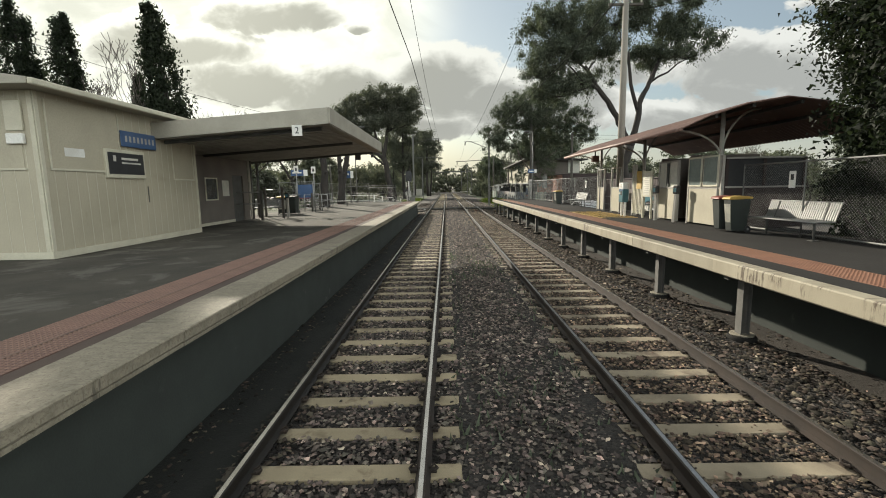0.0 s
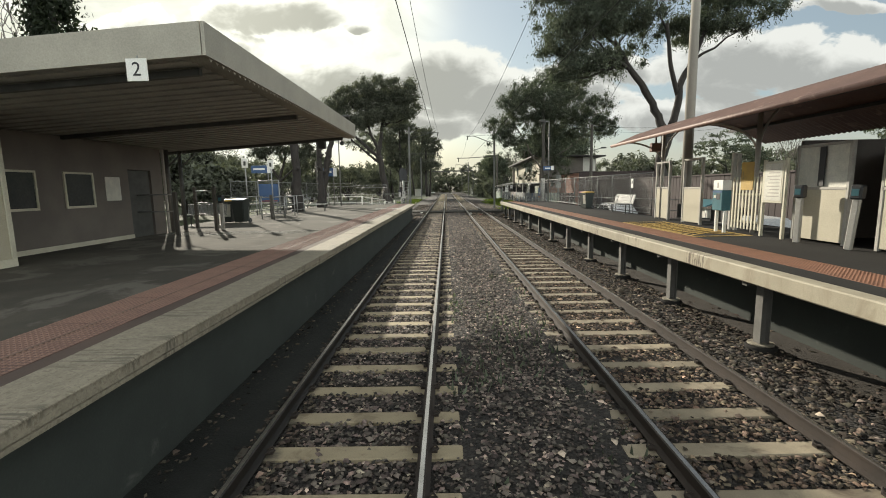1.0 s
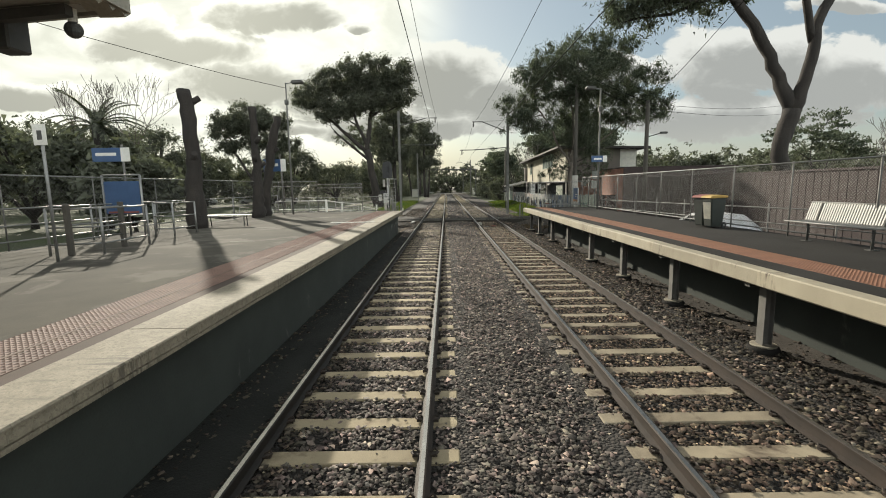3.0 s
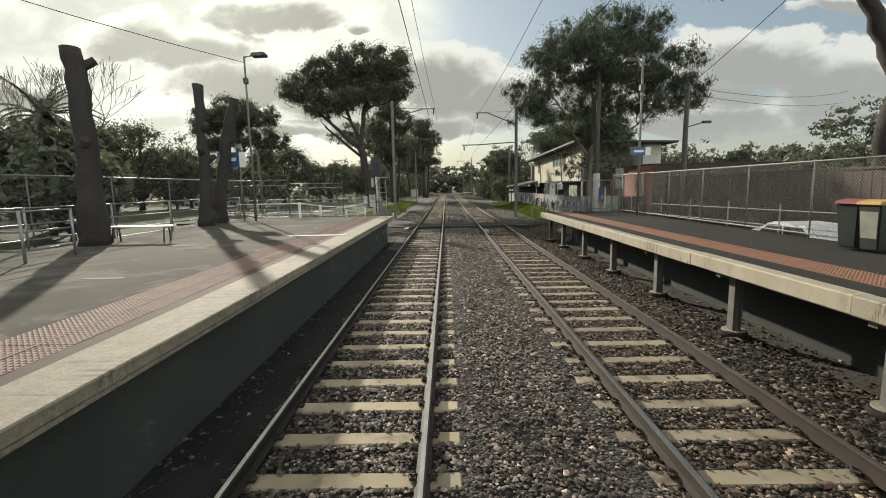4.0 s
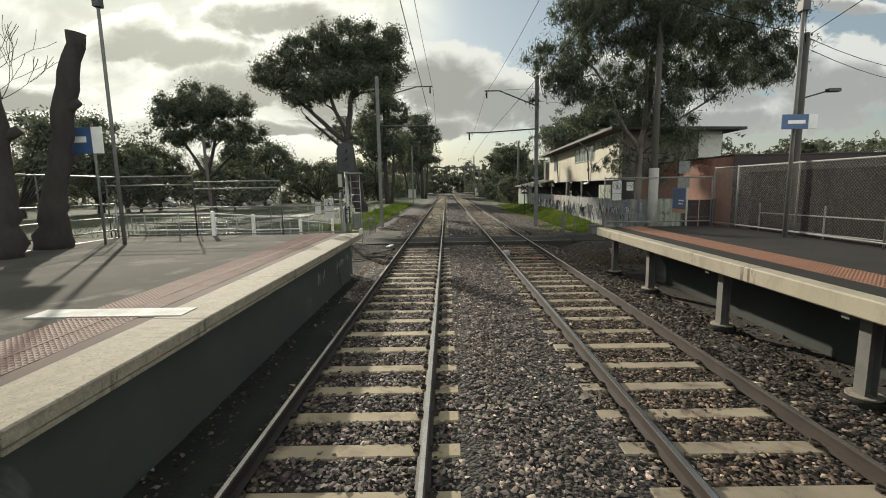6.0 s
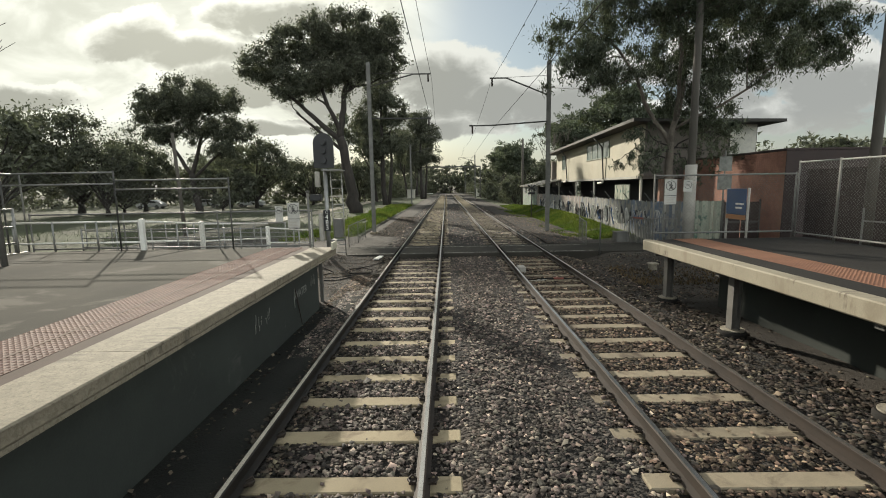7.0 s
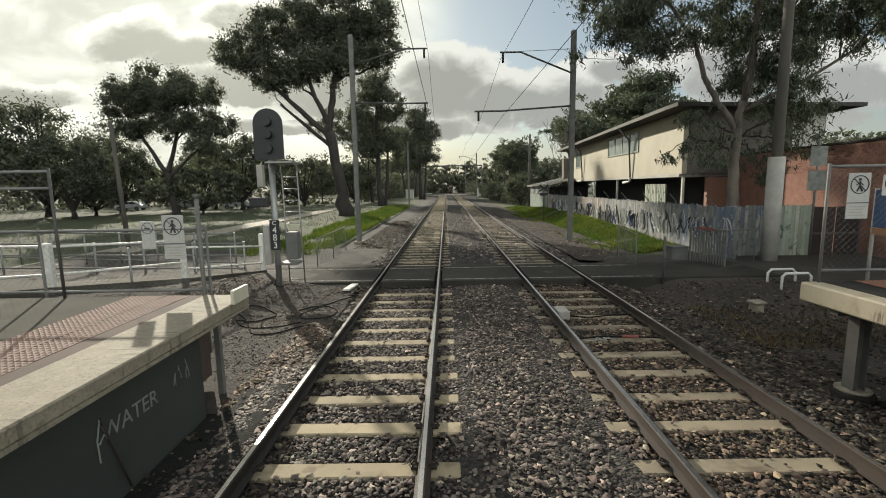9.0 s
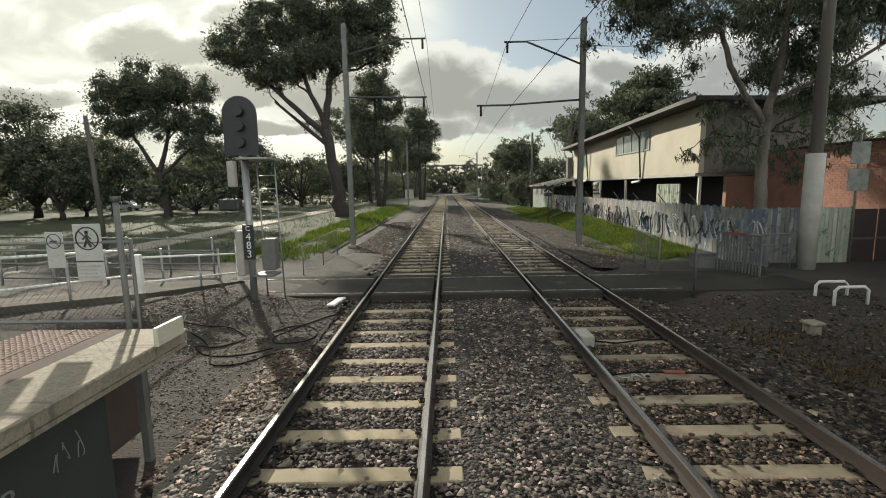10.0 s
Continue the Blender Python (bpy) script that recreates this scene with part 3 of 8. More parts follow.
def tactile_tile(width, length, lines):
    b = bmesh.new()
    box(b, 0, width - 0.004, 0, length - 0.004, -0.03, 0)
    step = 0.06
    for i in range(round(width / step)):
        for j in range(round(length / step)):
            x, y = (i + 0.5) * step, (j + 0.5) * step
            lo = [b.verts.new((x + a, y + c, 0.0005)) for a, c in ((-0.023, -0.023), (0.023, -0.023), (0.023, 0.023), (-0.023, 0.023))]
            hi = b.verts.new((x, y, 0.011))
            for q in range(4):
                b.faces.new((lo[q], lo[(q + 1) % 4], hi)).material_index = 1
    return b


tile = part("tactile_tile", tactile_tile(0.84, 0.6, False), "tactile", lp, "red-brown studded warning tile")
tile.data.materials.append(M["stud"])
tile.location = (-4.42, P_END - 0.6, L_TOP)
solid("guide_bar", "guide", (-3.94, -3.905, -16, P_END - 0.02, L_TOP - 0.01, L_TOP + 0.010), parent=lp, label="pale raised bar along the warning tiles")
for i in range(1, 90):
    twin(tile, (-4.42, P_END - 0.6 - 0.6 * i, L_TOP + random.uniform(-0.002, 0.002)), lp)

# right platform: a deck on steel posts with a cream edge beam
rp = thing("platform_right", (0, 0, 0), "raised asphalt platform deck with a cream edge beam on steel posts", "platform", kind="structure")
solid("platform_deck", "asphalt_dark", (5.55, 8.85, -16, P_END, R_TOP - 0.16, R_TOP - 0.004), (5.11, 5.55, -16, P_END, R_TOP - 0.16, R_TOP - 0.006), (8.85, 10.2, -16, 24.9, R_TOP - 0.16, R_TOP - 0.004), parent=rp, label="dark asphalt deck")
# Dark wall added close behind the posts for the black shade under the deck.
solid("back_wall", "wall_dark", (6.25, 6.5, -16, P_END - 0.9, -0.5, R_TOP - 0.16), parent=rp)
bm = bmesh.new()
prism(bm, [(5.1, 0.0), (4.87, 0.0), (4.85, -0.02), (4.85, -0.235), (4.87, -0.255), (5.1, -0.255)], "y", 0.003, 3.597)
beam = part("edge_beam", bm, "cream_edge", rp, "cream painted concrete edge beam with rust stains")
beam.location = (0, P_END - 3.6, R_TOP)
for i in range(1, 18):
    twin(beam, (random.uniform(-0.005, 0.005), P_END - 3.6 - 3.6 * i, R_TOP + random.uniform(-0.004, 0.004)), rp)
tile_r = part("tactile_tile", tactile_tile(0.72, 0.6, False), "tactile_bright", rp)
tagged(tile_r, "orange-red studded warning tile")
tile_r.location = (5.57, P_END - 0.6, R_TOP + 0.002)
tile_r.data.materials.append(M["stud_orange"])
for i in range(1, 85):
    twin(tile_r, (5.57, P_END - 0.6 - 0.6 * i, R_TOP + 0.002), rp)
bm = bmesh.new()
prism(bm, [(-0.08, -0.085), (-0.065, -0.085), (-0.06, -0.008), (0.06, -0.008), (0.065, -0.085), (0.08, -0.085), (0.08, 0.085), (0.065, 0.085), (0.06, 0.008), (-0.06, 0.008), (-0.065, 0.085), (-0.08, 0.085)], "z", 0, 1.0)
stanchion = part("support_post", bm, "post_steel", rp, "grey steel support post")
foot = bmesh.new()
tube(foot, [(0, 0, -0.4), (0, 0, -0.03), (0, 0, 0.0)], [0.24, 0.24, 0.22], 16)
footing = part("footing", foot, "asphalt_dark", rp, "round dark concrete footing")
foot = bmesh.new()
tube(foot, [(0, 0, 0.003), (0, 0, 0.028)], 0.2, 16)
plate = part("base_plate", foot, "concrete", rp, "pale round base plate")
spots = [47.3, 44.81, 41.68, 38.67, 35.6, 32.57, 29.55, 26.5, 23.48, 20.45, 17.42, 14.34, 11.1, 7.9, 4.8, 1.7, -1.4, -4.5]
for i, y in enumerate(spots):
    if i == 0:
        stanchion.location, footing.location, plate.location = (5.3, y, -0.22), (5.3, y, -0.245), (5.3, y, -0.245)
    else:
        twin(stanchion, (5.3, y, -0.22), rp)
        twin(footing, (5.3, y, -0.245), rp, random.uniform(0, 3))
        twin(plate, (5.3, y, -0.245), rp, random.uniform(0, 3))
bm = bmesh.new()
for y in spots:
    box(bm, 4.95, 7.9, y - 0.06, y + 0.06, R_TOP - 0.34, R_TOP - 0.165)
part("cross_beam", bm, "steel_dark", rp, "dark steel cross beams")

# pedestrian crossing between the tracks
xing = thing("crossing_path", (0, 0, 0), "dark asphalt pedestrian crossing with worn white edge lines", "crossing", kind="structure")
for x0, x1 in ((-6.2, -2.02), (-1.82, -0.36), (-0.15, 2.02), (2.22, 3.68), (3.88, 9.0)):
    solid("crossing_panel", "asphalt_worn", (x0, x1, 53.6, 56.0, -0.32, -0.012), parent=xing, r=0.015)
for y in (53.8, 55.55):
    for x0, x1 in ((-6.1, -2.06), (-1.78, -0.40), (-0.11, 1.98), (2.26, 3.64), (3.92, 5.6)):
        solid("edge_line", "crossing_line", (x0, x1, y - 0.025, y + 0.025, -0.013, -0.007), parent=xing, label="worn white painted line")

# uneven made ground at both platform ends, level with the crossing
def made_ground(x0, x1, y0, y1, height, label):
    g3 = bmesh.new()
    nx, ny = int((x1 - x0) / 0.25) + 1, int((y1 - y0) / 0.25) + 1
    gr = []
    for j in range(ny + 1):
        y = y0 + (y1 - y0) * j / ny
        gr.append([g3.verts.new((x0 + (x1 - x0) * i / nx, y, height(x0 + (x1 - x0) * i / nx, y))) for i in range(nx + 1)])
    for p, q in zip(gr, gr[1:]):
        for i in range(nx):
            g3.faces.new((p[i], p[i + 1], q[i + 1], q[i])).smooth = True
    tagged(part("made_ground", g3, "soil"), label, "ground", kind="structure")


def ease(v, lo, hi):
    k = min(1, max(0, (v - lo) / (hi - lo)))
    return k * k * (3 - 2 * k)


def end_left(x, y):
    low = -0.24 + 0.16 * ease(y, 51.5, 53.5) * (1 - ease(y, 56, 59))
    bank = float(np.interp(y, [47.8, 49.4, 51.9, 54.9, 57.5], [0.9, 0.74, 0.4, 0.04, -0.2]))
    foot = float(np.interp(y, [47.8, 49.4, 51.9, 54.9], [7.45, 6.85, 5.95, 5.35]))
    return low + max(0.0, bank - low) * ease(-x, foot - 2.6, foot) + 0.035 * noise.noise((x * 1.4, y * 1.3, 5)) + 0.02 * noise.noise((x * 0.8, y * 4.0, 9))


def end_right(x, y):
    return -0.34 + 0.29 * ease(y, 51, 53.4) * (1 - ease(y, 57, 60)) * ease(x, 4.9, 6.4) + 0.02 * noise.noise((x * 1.4, y * 1.3, 5))


made_ground(-16, -2.4, 46.87, 62, end_left, "dark trodden soil sloping from the platform end")
made_ground(4.7, 16, 47.2, 62, end_right, "dark trodden soil beside the crossing")
scatter_stones("loose_stones", 3600, -2.95, -2.05, 47.0, 50.6, 0, 0.026, "loose brown-grey stones strewn beside the rail", end_left, "stone_brown")
scatter_stones("loose_stones", 6500, -5.6, -2.05, 49.9, 53.5, 0, 0.017, "small dirty chips trodden into the soil", end_left, "stone_dirty")
scatter_stones("loose_stones", 1500, -4.4, -2.8, 47.8, 49.9, 0, 0.015, "fine dark grit beside the platform wall", end_left, "stone_dirty")
scatter_stones("loose_stones", 3500, -9.5, -4.5, 49.5, 54.0, 0, 0.014, "fine brown chips and bark on the slope", end_left, "stone_brown")
scatter_stones("loose_stones", 4200, 4.9, 9.5, 47.5, 53.3, 0, 0.028, "loose grey stones strewn beside the crossing", end_right, "stone_dirty")
solid("end_post", "steel_dull", (-3.12, -3.05, 47.4, 47.47, -0.4, L_TOP - 0.17), parent=lp, label="thin steel post under the overhanging platform end")
# scrawled tags on the dark wall, and painted lines on the asphalt
tag = random.Random(12)
for y, z, n in ((46.3, 0.48, 3), (43.4, 0.42, 5)):
    for k in range(n):
        y0, h = y + 0.13 * k, tag.uniform(0.10, 0.17)
        for _ in range(2):
            a, b, c = [(tag.uniform(-0.055, 0.055), tag.uniform(-1, 1) * h) for _ in range(3)]
            pts = [(-2.995, y0 + p * (1 - u) ** 2 + 2 * q * u * (1 - u) + r_ * u * u, z + a[1] * (1 - u) ** 2 + 2 * b[1] * u * (1 - u) + c[1] * u * u)
                   for p, q, r_ in ((a[0], b[0], c[0]),) for u in (0, 0.2, 0.4, 0.6, 0.8, 1.0)]
            pipe("scrawl", "scrawl_faint", pts, 0.005, lp, 4, "faded white painted scrawl")
pipe("scrawl", "scrawl_faint", [(-2.994, 45.2, 0.2), (-2.994, 45.19, 0.4), (-2.994, 45.24, 0.58)], 0.009, lp, 4)
pipe("scrawl", "scrawl_faint", [(-2.994, 45.21, 0.36), (-2.994, 45.27, 0.42), (-2.994, 45.31, 0.36)], 0.008, lp, 4)
pipe("earth_rod", "rail_side", [(-2.985, 45.24, 0.586), (-2.97, 45.33, 0.25), (-2.96, 45.47, -0.2)], 0.010, lp, 6, "thin rusty rod leaning on the dark wall")
solid("painted_line", "scrawl_white", (-4.95, -3.1, 38.24, 38.58, L_TOP - 0.004, L_TOP + 0.013), parent=lp, label="broad white painted strip across the warning tiles")
for x0, x1, y in ((-7.4, -6.6, 36.4), (-6.2, -5.5, 31.9)):
    solid("painted_line", "line_worn", (x0, x1, y - 0.05, y + 0.05, L_TOP - 0.004, L_TOP + 0.010 if x1 > -3.7 else L_TOP + 0.001), parent=lp, label="worn white painted line")
guide = solid("guide_path", "line_worn", (-9.6, -4.43, 21.75, 22.8, L_TOP - 0.01, L_TOP + 0.001), parent=lp, label="ribbed guide path across the platform")
for i in range(11):
    solid("guide_rib", "line_worn", (-9.6, -4.45, 21.8 + i * 0.095, 21.835 + i * 0.095, L_TOP, L_TOP + 0.007), parent=guide)
# ---- more materials ----
M["blue"] = paint("blue", (0.045, 0.095, 0.205), (0.036, 0.078, 0.17), 0.45, patch=2, grain=60, bump=0.03)
M["teal"] = paint("teal", (0.045, 0.14, 0.17), (0.035, 0.11, 0.13), 0.4, patch=2, grain=60, bump=0.03)
M["yellow"] = paint("yellow", (0.48, 0.31, 0.06), (0.34, 0.22, 0.06), 0.6, patch=2, grain=60, bump=0.05, stain=(0.2, 0.16, 0.07), stain_size=4)
M["red"] = paint("red", (0.26, 0.075, 0.055), (0.20, 0.06, 0.045), 0.5, patch=2, grain=60, bump=0.05)
M["bin_green"] = paint("bin_green", (0.026, 0.033, 0.029), (0.019, 0.024, 0.021), 0.5, patch=2, grain=60, bump=0.05)
M["alu"] = paint("alu", (0.205, 0.205, 0.195), (0.155, 0.155, 0.15), 0.55, metal=0.35, patch=3, grain=80, bump=0.03)
M["glass_dark"] = paint("glass_dark", (0.035, 0.04, 0.042), (0.05, 0.055, 0.055), 0.1, patch=1, grain=20, bump=0.0, gloss=0.8)
M["paper"] = paint("paper", (0.62, 0.60, 0.52), (0.5, 0.49, 0.44), 0.5, patch=4, grain=50, bump=0.0)
M["brown_wall"] = paint("brown_wall", (0.17, 0.148, 0.128), (0.13, 0.112, 0.10), 0.8, patch=0.8, grain=40, bump=0.1)
M["house_cream"] = paint("house_cream", (0.42, 0.385, 0.285), (0.36, 0.33, 0.245), 0.65, patch=0.6, grain=40, bump=0.05, stain=(0.36, 0.32, 0.23), stain_size=0.7)
M["graffiti"] = paint("graffiti", (0.27, 0.265, 0.24), (0.165, 0.165, 0.15), 0.8, patch=1.4, grain=30, bump=0.1, stain=(0.10, 0.12, 0.15), stain_size=2.0, stain_at=(0.5, 0.58), each=0.2)
M["shed_mint"] = paint("shed_mint", (0.17, 0.26, 0.205), (0.25, 0.27, 0.22), 0.8, patch=1.2, grain=30, bump=0.1, stain=(0.08, 0.11, 0.10), stain_size=1.8, stain_at=(0.55, 0.63), each=0.2)
M["graffiti_pink"] = paint("graffiti_pink", (0.27, 0.205, 0.175), (0.18, 0.15, 0.135), 0.8, patch=1.2, grain=30, bump=0.1, stain=(0.36, 0.35, 0.33), stain_size=1.6, stain_at=(0.5, 0.6), each=0.2)
M["graffiti_blue"] = paint("graffiti_blue", (0.10, 0.14, 0.21), (0.17, 0.18, 0.19), 0.8, patch=1.6, grain=30, bump=0.1, stain=(0.30, 0.30, 0.28), stain_size=2.4, stain_at=(0.55, 0.62), each=0.2)
M["paling_green"] = paint("paling_green", (0.40, 0.41, 0.33), (0.27, 0.30, 0.24), 0.8, patch=1.4, grain=30, bump=0.1, stain=(0.09, 0.15, 0.12), stain_size=2.0, stain_at=(0.54, 0.62), each=0.25)
M["car_white"] = paint("car_white", (0.6, 0.61, 0.62), (0.55, 0.56, 0.57), 0.25, patch=1, grain=20, bump=0.0)
# Pale green pane colour stands in for sky reflected in the glass.
M["window_pale"] = paint("window_pale", (0.25, 0.29, 0.27), (0.16, 0.19, 0.18), 0.12, patch=0.8, grain=20, bump=0.0, gloss=0.8)
M["bare"] = paint("bare", (0.135, 0.115, 0.098), (0.09, 0.078, 0.068), 0.9, patch=3, grain=30, bump=0.2)
M["cable"] = paint("cable", (0.025, 0.025, 0.025), None, 1.0, patch=3, grain=60, bump=0.0, gloss=0.05)
M["orange"] = paint("orange", (0.42, 0.20, 0.09), (0.34, 0.16, 0.08), 0.6, patch=3, grain=60, bump=0.03)
M["eave_dark"] = paint("eave_dark", (0.042, 0.038, 0.034), (0.03, 0.027, 0.024), 0.7, patch=1.5, grain=40, bump=0.1)
M["pole_grey"] = paint("pole_grey", (0.27, 0.25, 0.21), (0.20, 0.185, 0.16), 0.85, patch=1.5, grain=40, bump=0.2, streak=0.2)
M["straw"] = leafy("straw", (0.13, 0.092, 0.06), (0.085, 0.062, 0.042))


def wires(segments, r):
    """Thin three-sided wires between pairs of points, as arrays."""
    seg = np.asarray(segments, float)
    a, b = seg[:, 0], seg[:, 1]
    d = b - a
    d /= np.linalg.norm(d, axis=1)[:, None] + 1e-9
    ref = np.where(np.abs(d[:, 2:3]) < 0.9, np.array([[0, 0, 1.0]]), np.array([[1.0, 0, 0]]))
    s = np.cross(d, ref)
    s /= np.linalg.norm(s, axis=1)[:, None]
    o = np.cross(d, s)
    ring = [r * (s * math.cos(q) + o * math.sin(q)) for q in (0, 2.094, 4.189)]
    v = np.stack([a + ring[0], a + ring[1], a + ring[2], b + ring[0], b + ring[1], b + ring[2]], 1).reshape(-1, 3)
    f = np.array([(0, 1, 4, 3), (1, 2, 5, 4), (2, 0, 3, 5)])
    return v, (f[None] + 6 * np.arange(len(seg))[:, None, None]).reshape(-1, 4)


def chain_fence(p0, p1, z0, z1, step, label, pitch=0.075, base=None, rails=(0.0, 1.0), post="steel_dull", thin=0.019):
    """A chain-link fence on steel posts between two places on the plan."""
    f = thing("chain_link_fence", (p0[0], p0[1], z0), label, "fence")
    a, b = np.array(p0, float), np.array(p1, float)
    length = np.linalg.norm(b - a)
    u = (b - a) / length
    h = z1 - z0
    n = max(1, round(length / step))
    for i in range(n + 1):
        q = u * length * i / n
        pipe("post", post, [(q[0], q[1], (base or z0) - z0), (q[0], q[1], h + 0.03)], thin, f)
    for k in rails:
        pipe("rail", "alu", [(0, 0, 0.04 + k * (h - 0.05)), (u[0] * length, u[1] * length, 0.04 + k * (h - 0.05))], 0.02, f)
    seg = []
    for start in np.arange(-h, length, pitch):
        for way in (1, -1):
            s0, s1 = (start, start + h)
            c0, c1 = max(s0, 0), min(s1, length)
            if c1 - c0 < 0.02:
                continue
            za, zb = c0 - start, c1 - start
            if way < 0:
                za, zb = h - za, h - zb
            seg.append([(u[0] * c0, u[1] * c0, za), (u[0] * c1, u[1] * c1, zb)])
    o = bulk("wire_mesh", *wires(seg, 0.0019), "wire")
    o.parent = f
    tagged(o, "galvanised diamond wire mesh")
    return f


def bars(parent, material, x0, x1, z0, z1, rows, y, ragged=0.25, seed=1, name="lettering"):
    """Unreadable lines of writing as thin bars on a flat face that looks along -y."""
    r = random.Random(seed)
    b = bmesh.new()
    step = (z1 - z0) / rows
    for i in range(rows):
        w = (x1 - x0) * (1 - ragged * r.random())
        z = z1 - (i + 0.75) * step
        box(b, x0, x0 + w, y - 0.003, y, z, z + step * 0.45)
    return part(name, b, material, parent)


def words(text, size, material, parent, place, turn, name="lettering"):
    c = bpy.data.curves.new(name, "FONT")
    c.body, c.size, c.extrude, c.align_x, c.align_y = text, size, 0.002, "CENTER", "CENTER"
    tmp = new(name + "_tmp", c)
    bpy.context.view_layer.update()
    me = bpy.data.meshes.new_from_object(tmp.evaluated_get(bpy.context.evaluated_depsgraph_get()))
    bpy.data.objects.remove(tmp)
    me.materials.clear()
    me.materials.append(M[material])
    o = new(name, me)
    o.parent, o.matrix_local = parent, pose(*place, *turn)
    return o


words("WATER", 0.22, "scrawl_faint", lp, (-2.996, 45.63, 0.42), (90, 0, 90))

# ---- left platform: the station building ----
def station_building():
    t = thing("station_building", (-8.7, 9.8, L_TOP), "cream boarded station building with low roof and boarded windows", "building")
    W = 6.05
    solid("wall", "cream", (-6.0, 0, 0, W, -0.02, 3.62), parent=t)
    solid("plinth", "cream_trim", (0.002, 0.035, -0.03, W + 0.02, 0, 0.16), (-6.0, 0.035, -0.035, -0.002, 0, 0.16), parent=t, r=0.008)
    for y in (0.03, W - 0.03):
        solid("corner_trim", "cream_trim", (0.002, 0.03, y - 0.05, y + 0.05, 0.16, 3.6), parent=t, r=0.006)
    solid("corner_trim", "cream_trim", (-0.12, -0.01, -0.03, -0.002, 0.16, 3.6), parent=t, r=0.006)
    # boarded windows with thin frames
    for y0, y1, z0, z1 in ((0.25, 2.4, 2.0, 3.5), (4.75, 5.85, 1.85, 3.5)):
        w = solid("boarded_window", "cream", (0.002, 0.018, y0, y1, z0, z1), parent=t, r=0.004)
        for b in ((0.003, 0.032, y0 - 0.04, y1 + 0.04, z0 - 0.05, z0), (0.003, 0.032, y0 - 0.04, y0, z0, z1), (0.003, 0.032, y1, y1 + 0.04, z0, z1)):
            solid("frame", "cream_trim", b, parent=w, r=0.005)
    for x0, x1 in ((-1.15, -0.35), (-3.4, -1.9)):
        w = solid("boarded_window", "cream", (x0, x1, -0.018, -0.002, 2.0, 3.5), parent=t, r=0.004)
        solid("frame", "cream_trim", (x0 - 0.04, x1 + 0.04, -0.032, -0.003, 1.95, 2.0), parent=w, r=0.005)
    groove = bmesh.new()
    for i in range(1, 20):
        box(groove, 0.001, 0.006, i * 0.3 - 0.006, i * 0.3 + 0.006, 0.16, 3.6)
    for i in range(1, 20):
        box(groove, -i * 0.3 - 0.006, -i * 0.3 + 0.006, -0.006, -0.001, 0.16, 3.6)
    part("board_joint", groove, "cream_trim", t, "thin cover strips over the board joints")
    bm = bmesh.new()
    prism(bm, [(0.45, 3.62), (0.45, 3.74), (-3.0, 4.25), (-6.5, 3.74), (-6.5, 3.62)], "y", -0.6, W + 0.35)
    part("roof", bm, "roof_grey", t, "low grey metal roof")
    solid("gutter", "cream_trim", (0.45, 0.55, -0.6, W + 0.35, 3.60, 3.73), parent=t, r=0.02)
    solid("ridge_cap", "white", (-3.1, -2.9, -0.6, W + 0.35, 4.24, 4.29), parent=t, r=0.01)
    for x in (-1.2, -2.1):
        solid("vent_box", "white", (x - 0.22, x + 0.22, -0.5, -0.2, 3.98, 4.22), parent=t, r=0.02)
    # meter box and name plates
    m = solid("meter_box", "white", (-0.62, -0.25, -0.09, -0.003, 2.5, 2.72), parent=t, r=0.015)
    solid("conduit", "cream_trim", (-0.62, -0.25, -0.06, -0.003, 2.78, 3.4), parent=t, r=0.01)
    solid("plate", "white", (0.003, 0.02, 0.62, 1.2, 2.28, 2.48), parent=t, r=0.004, label="small white plate")
    n = solid("name_sign", "blue", (0.06, 0.09, 2.4, 3.85, 2.66, 3.08), parent=t, r=0.01, label="blue station name sign")
    for i in range(8):
        solid("lettering", "post_grey", (0.091, 0.094, 2.55 + i * 0.16, 2.63 + i * 0.16, 2.79, 2.95), parent=n)
    for y in (2.6, 3.6):
        solid("bracket", "steel", (0.0, 0.06, y - 0.02, y + 0.02, 2.8, 3.05), parent=n)
    s = solid("display_case", "cream_trim", (0.003, 0.07, 1.8, 3.3, 1.82, 2.56), parent=t, r=0.01, label="framed dark information panel")
    solid("panel", "black", (0.071, 0.076, 1.87, 3.23, 1.92, 2.48), parent=s)
    for y0, y1, z0, z1 in ((2.35, 3.0, 2.30, 2.36), (2.35, 3.1, 2.2, 2.24), (2.05, 2.15, 2.25, 2.4)):
        solid("lettering", "paper", (0.077, 0.079, y0, y1, z0, z1), parent=s)
    solid("crack_strip", "timber", (0.002, 0.01, 3.4, 3.44, 1.15, 1.6), parent=t, label="short dark strip on the wall")


station_building()


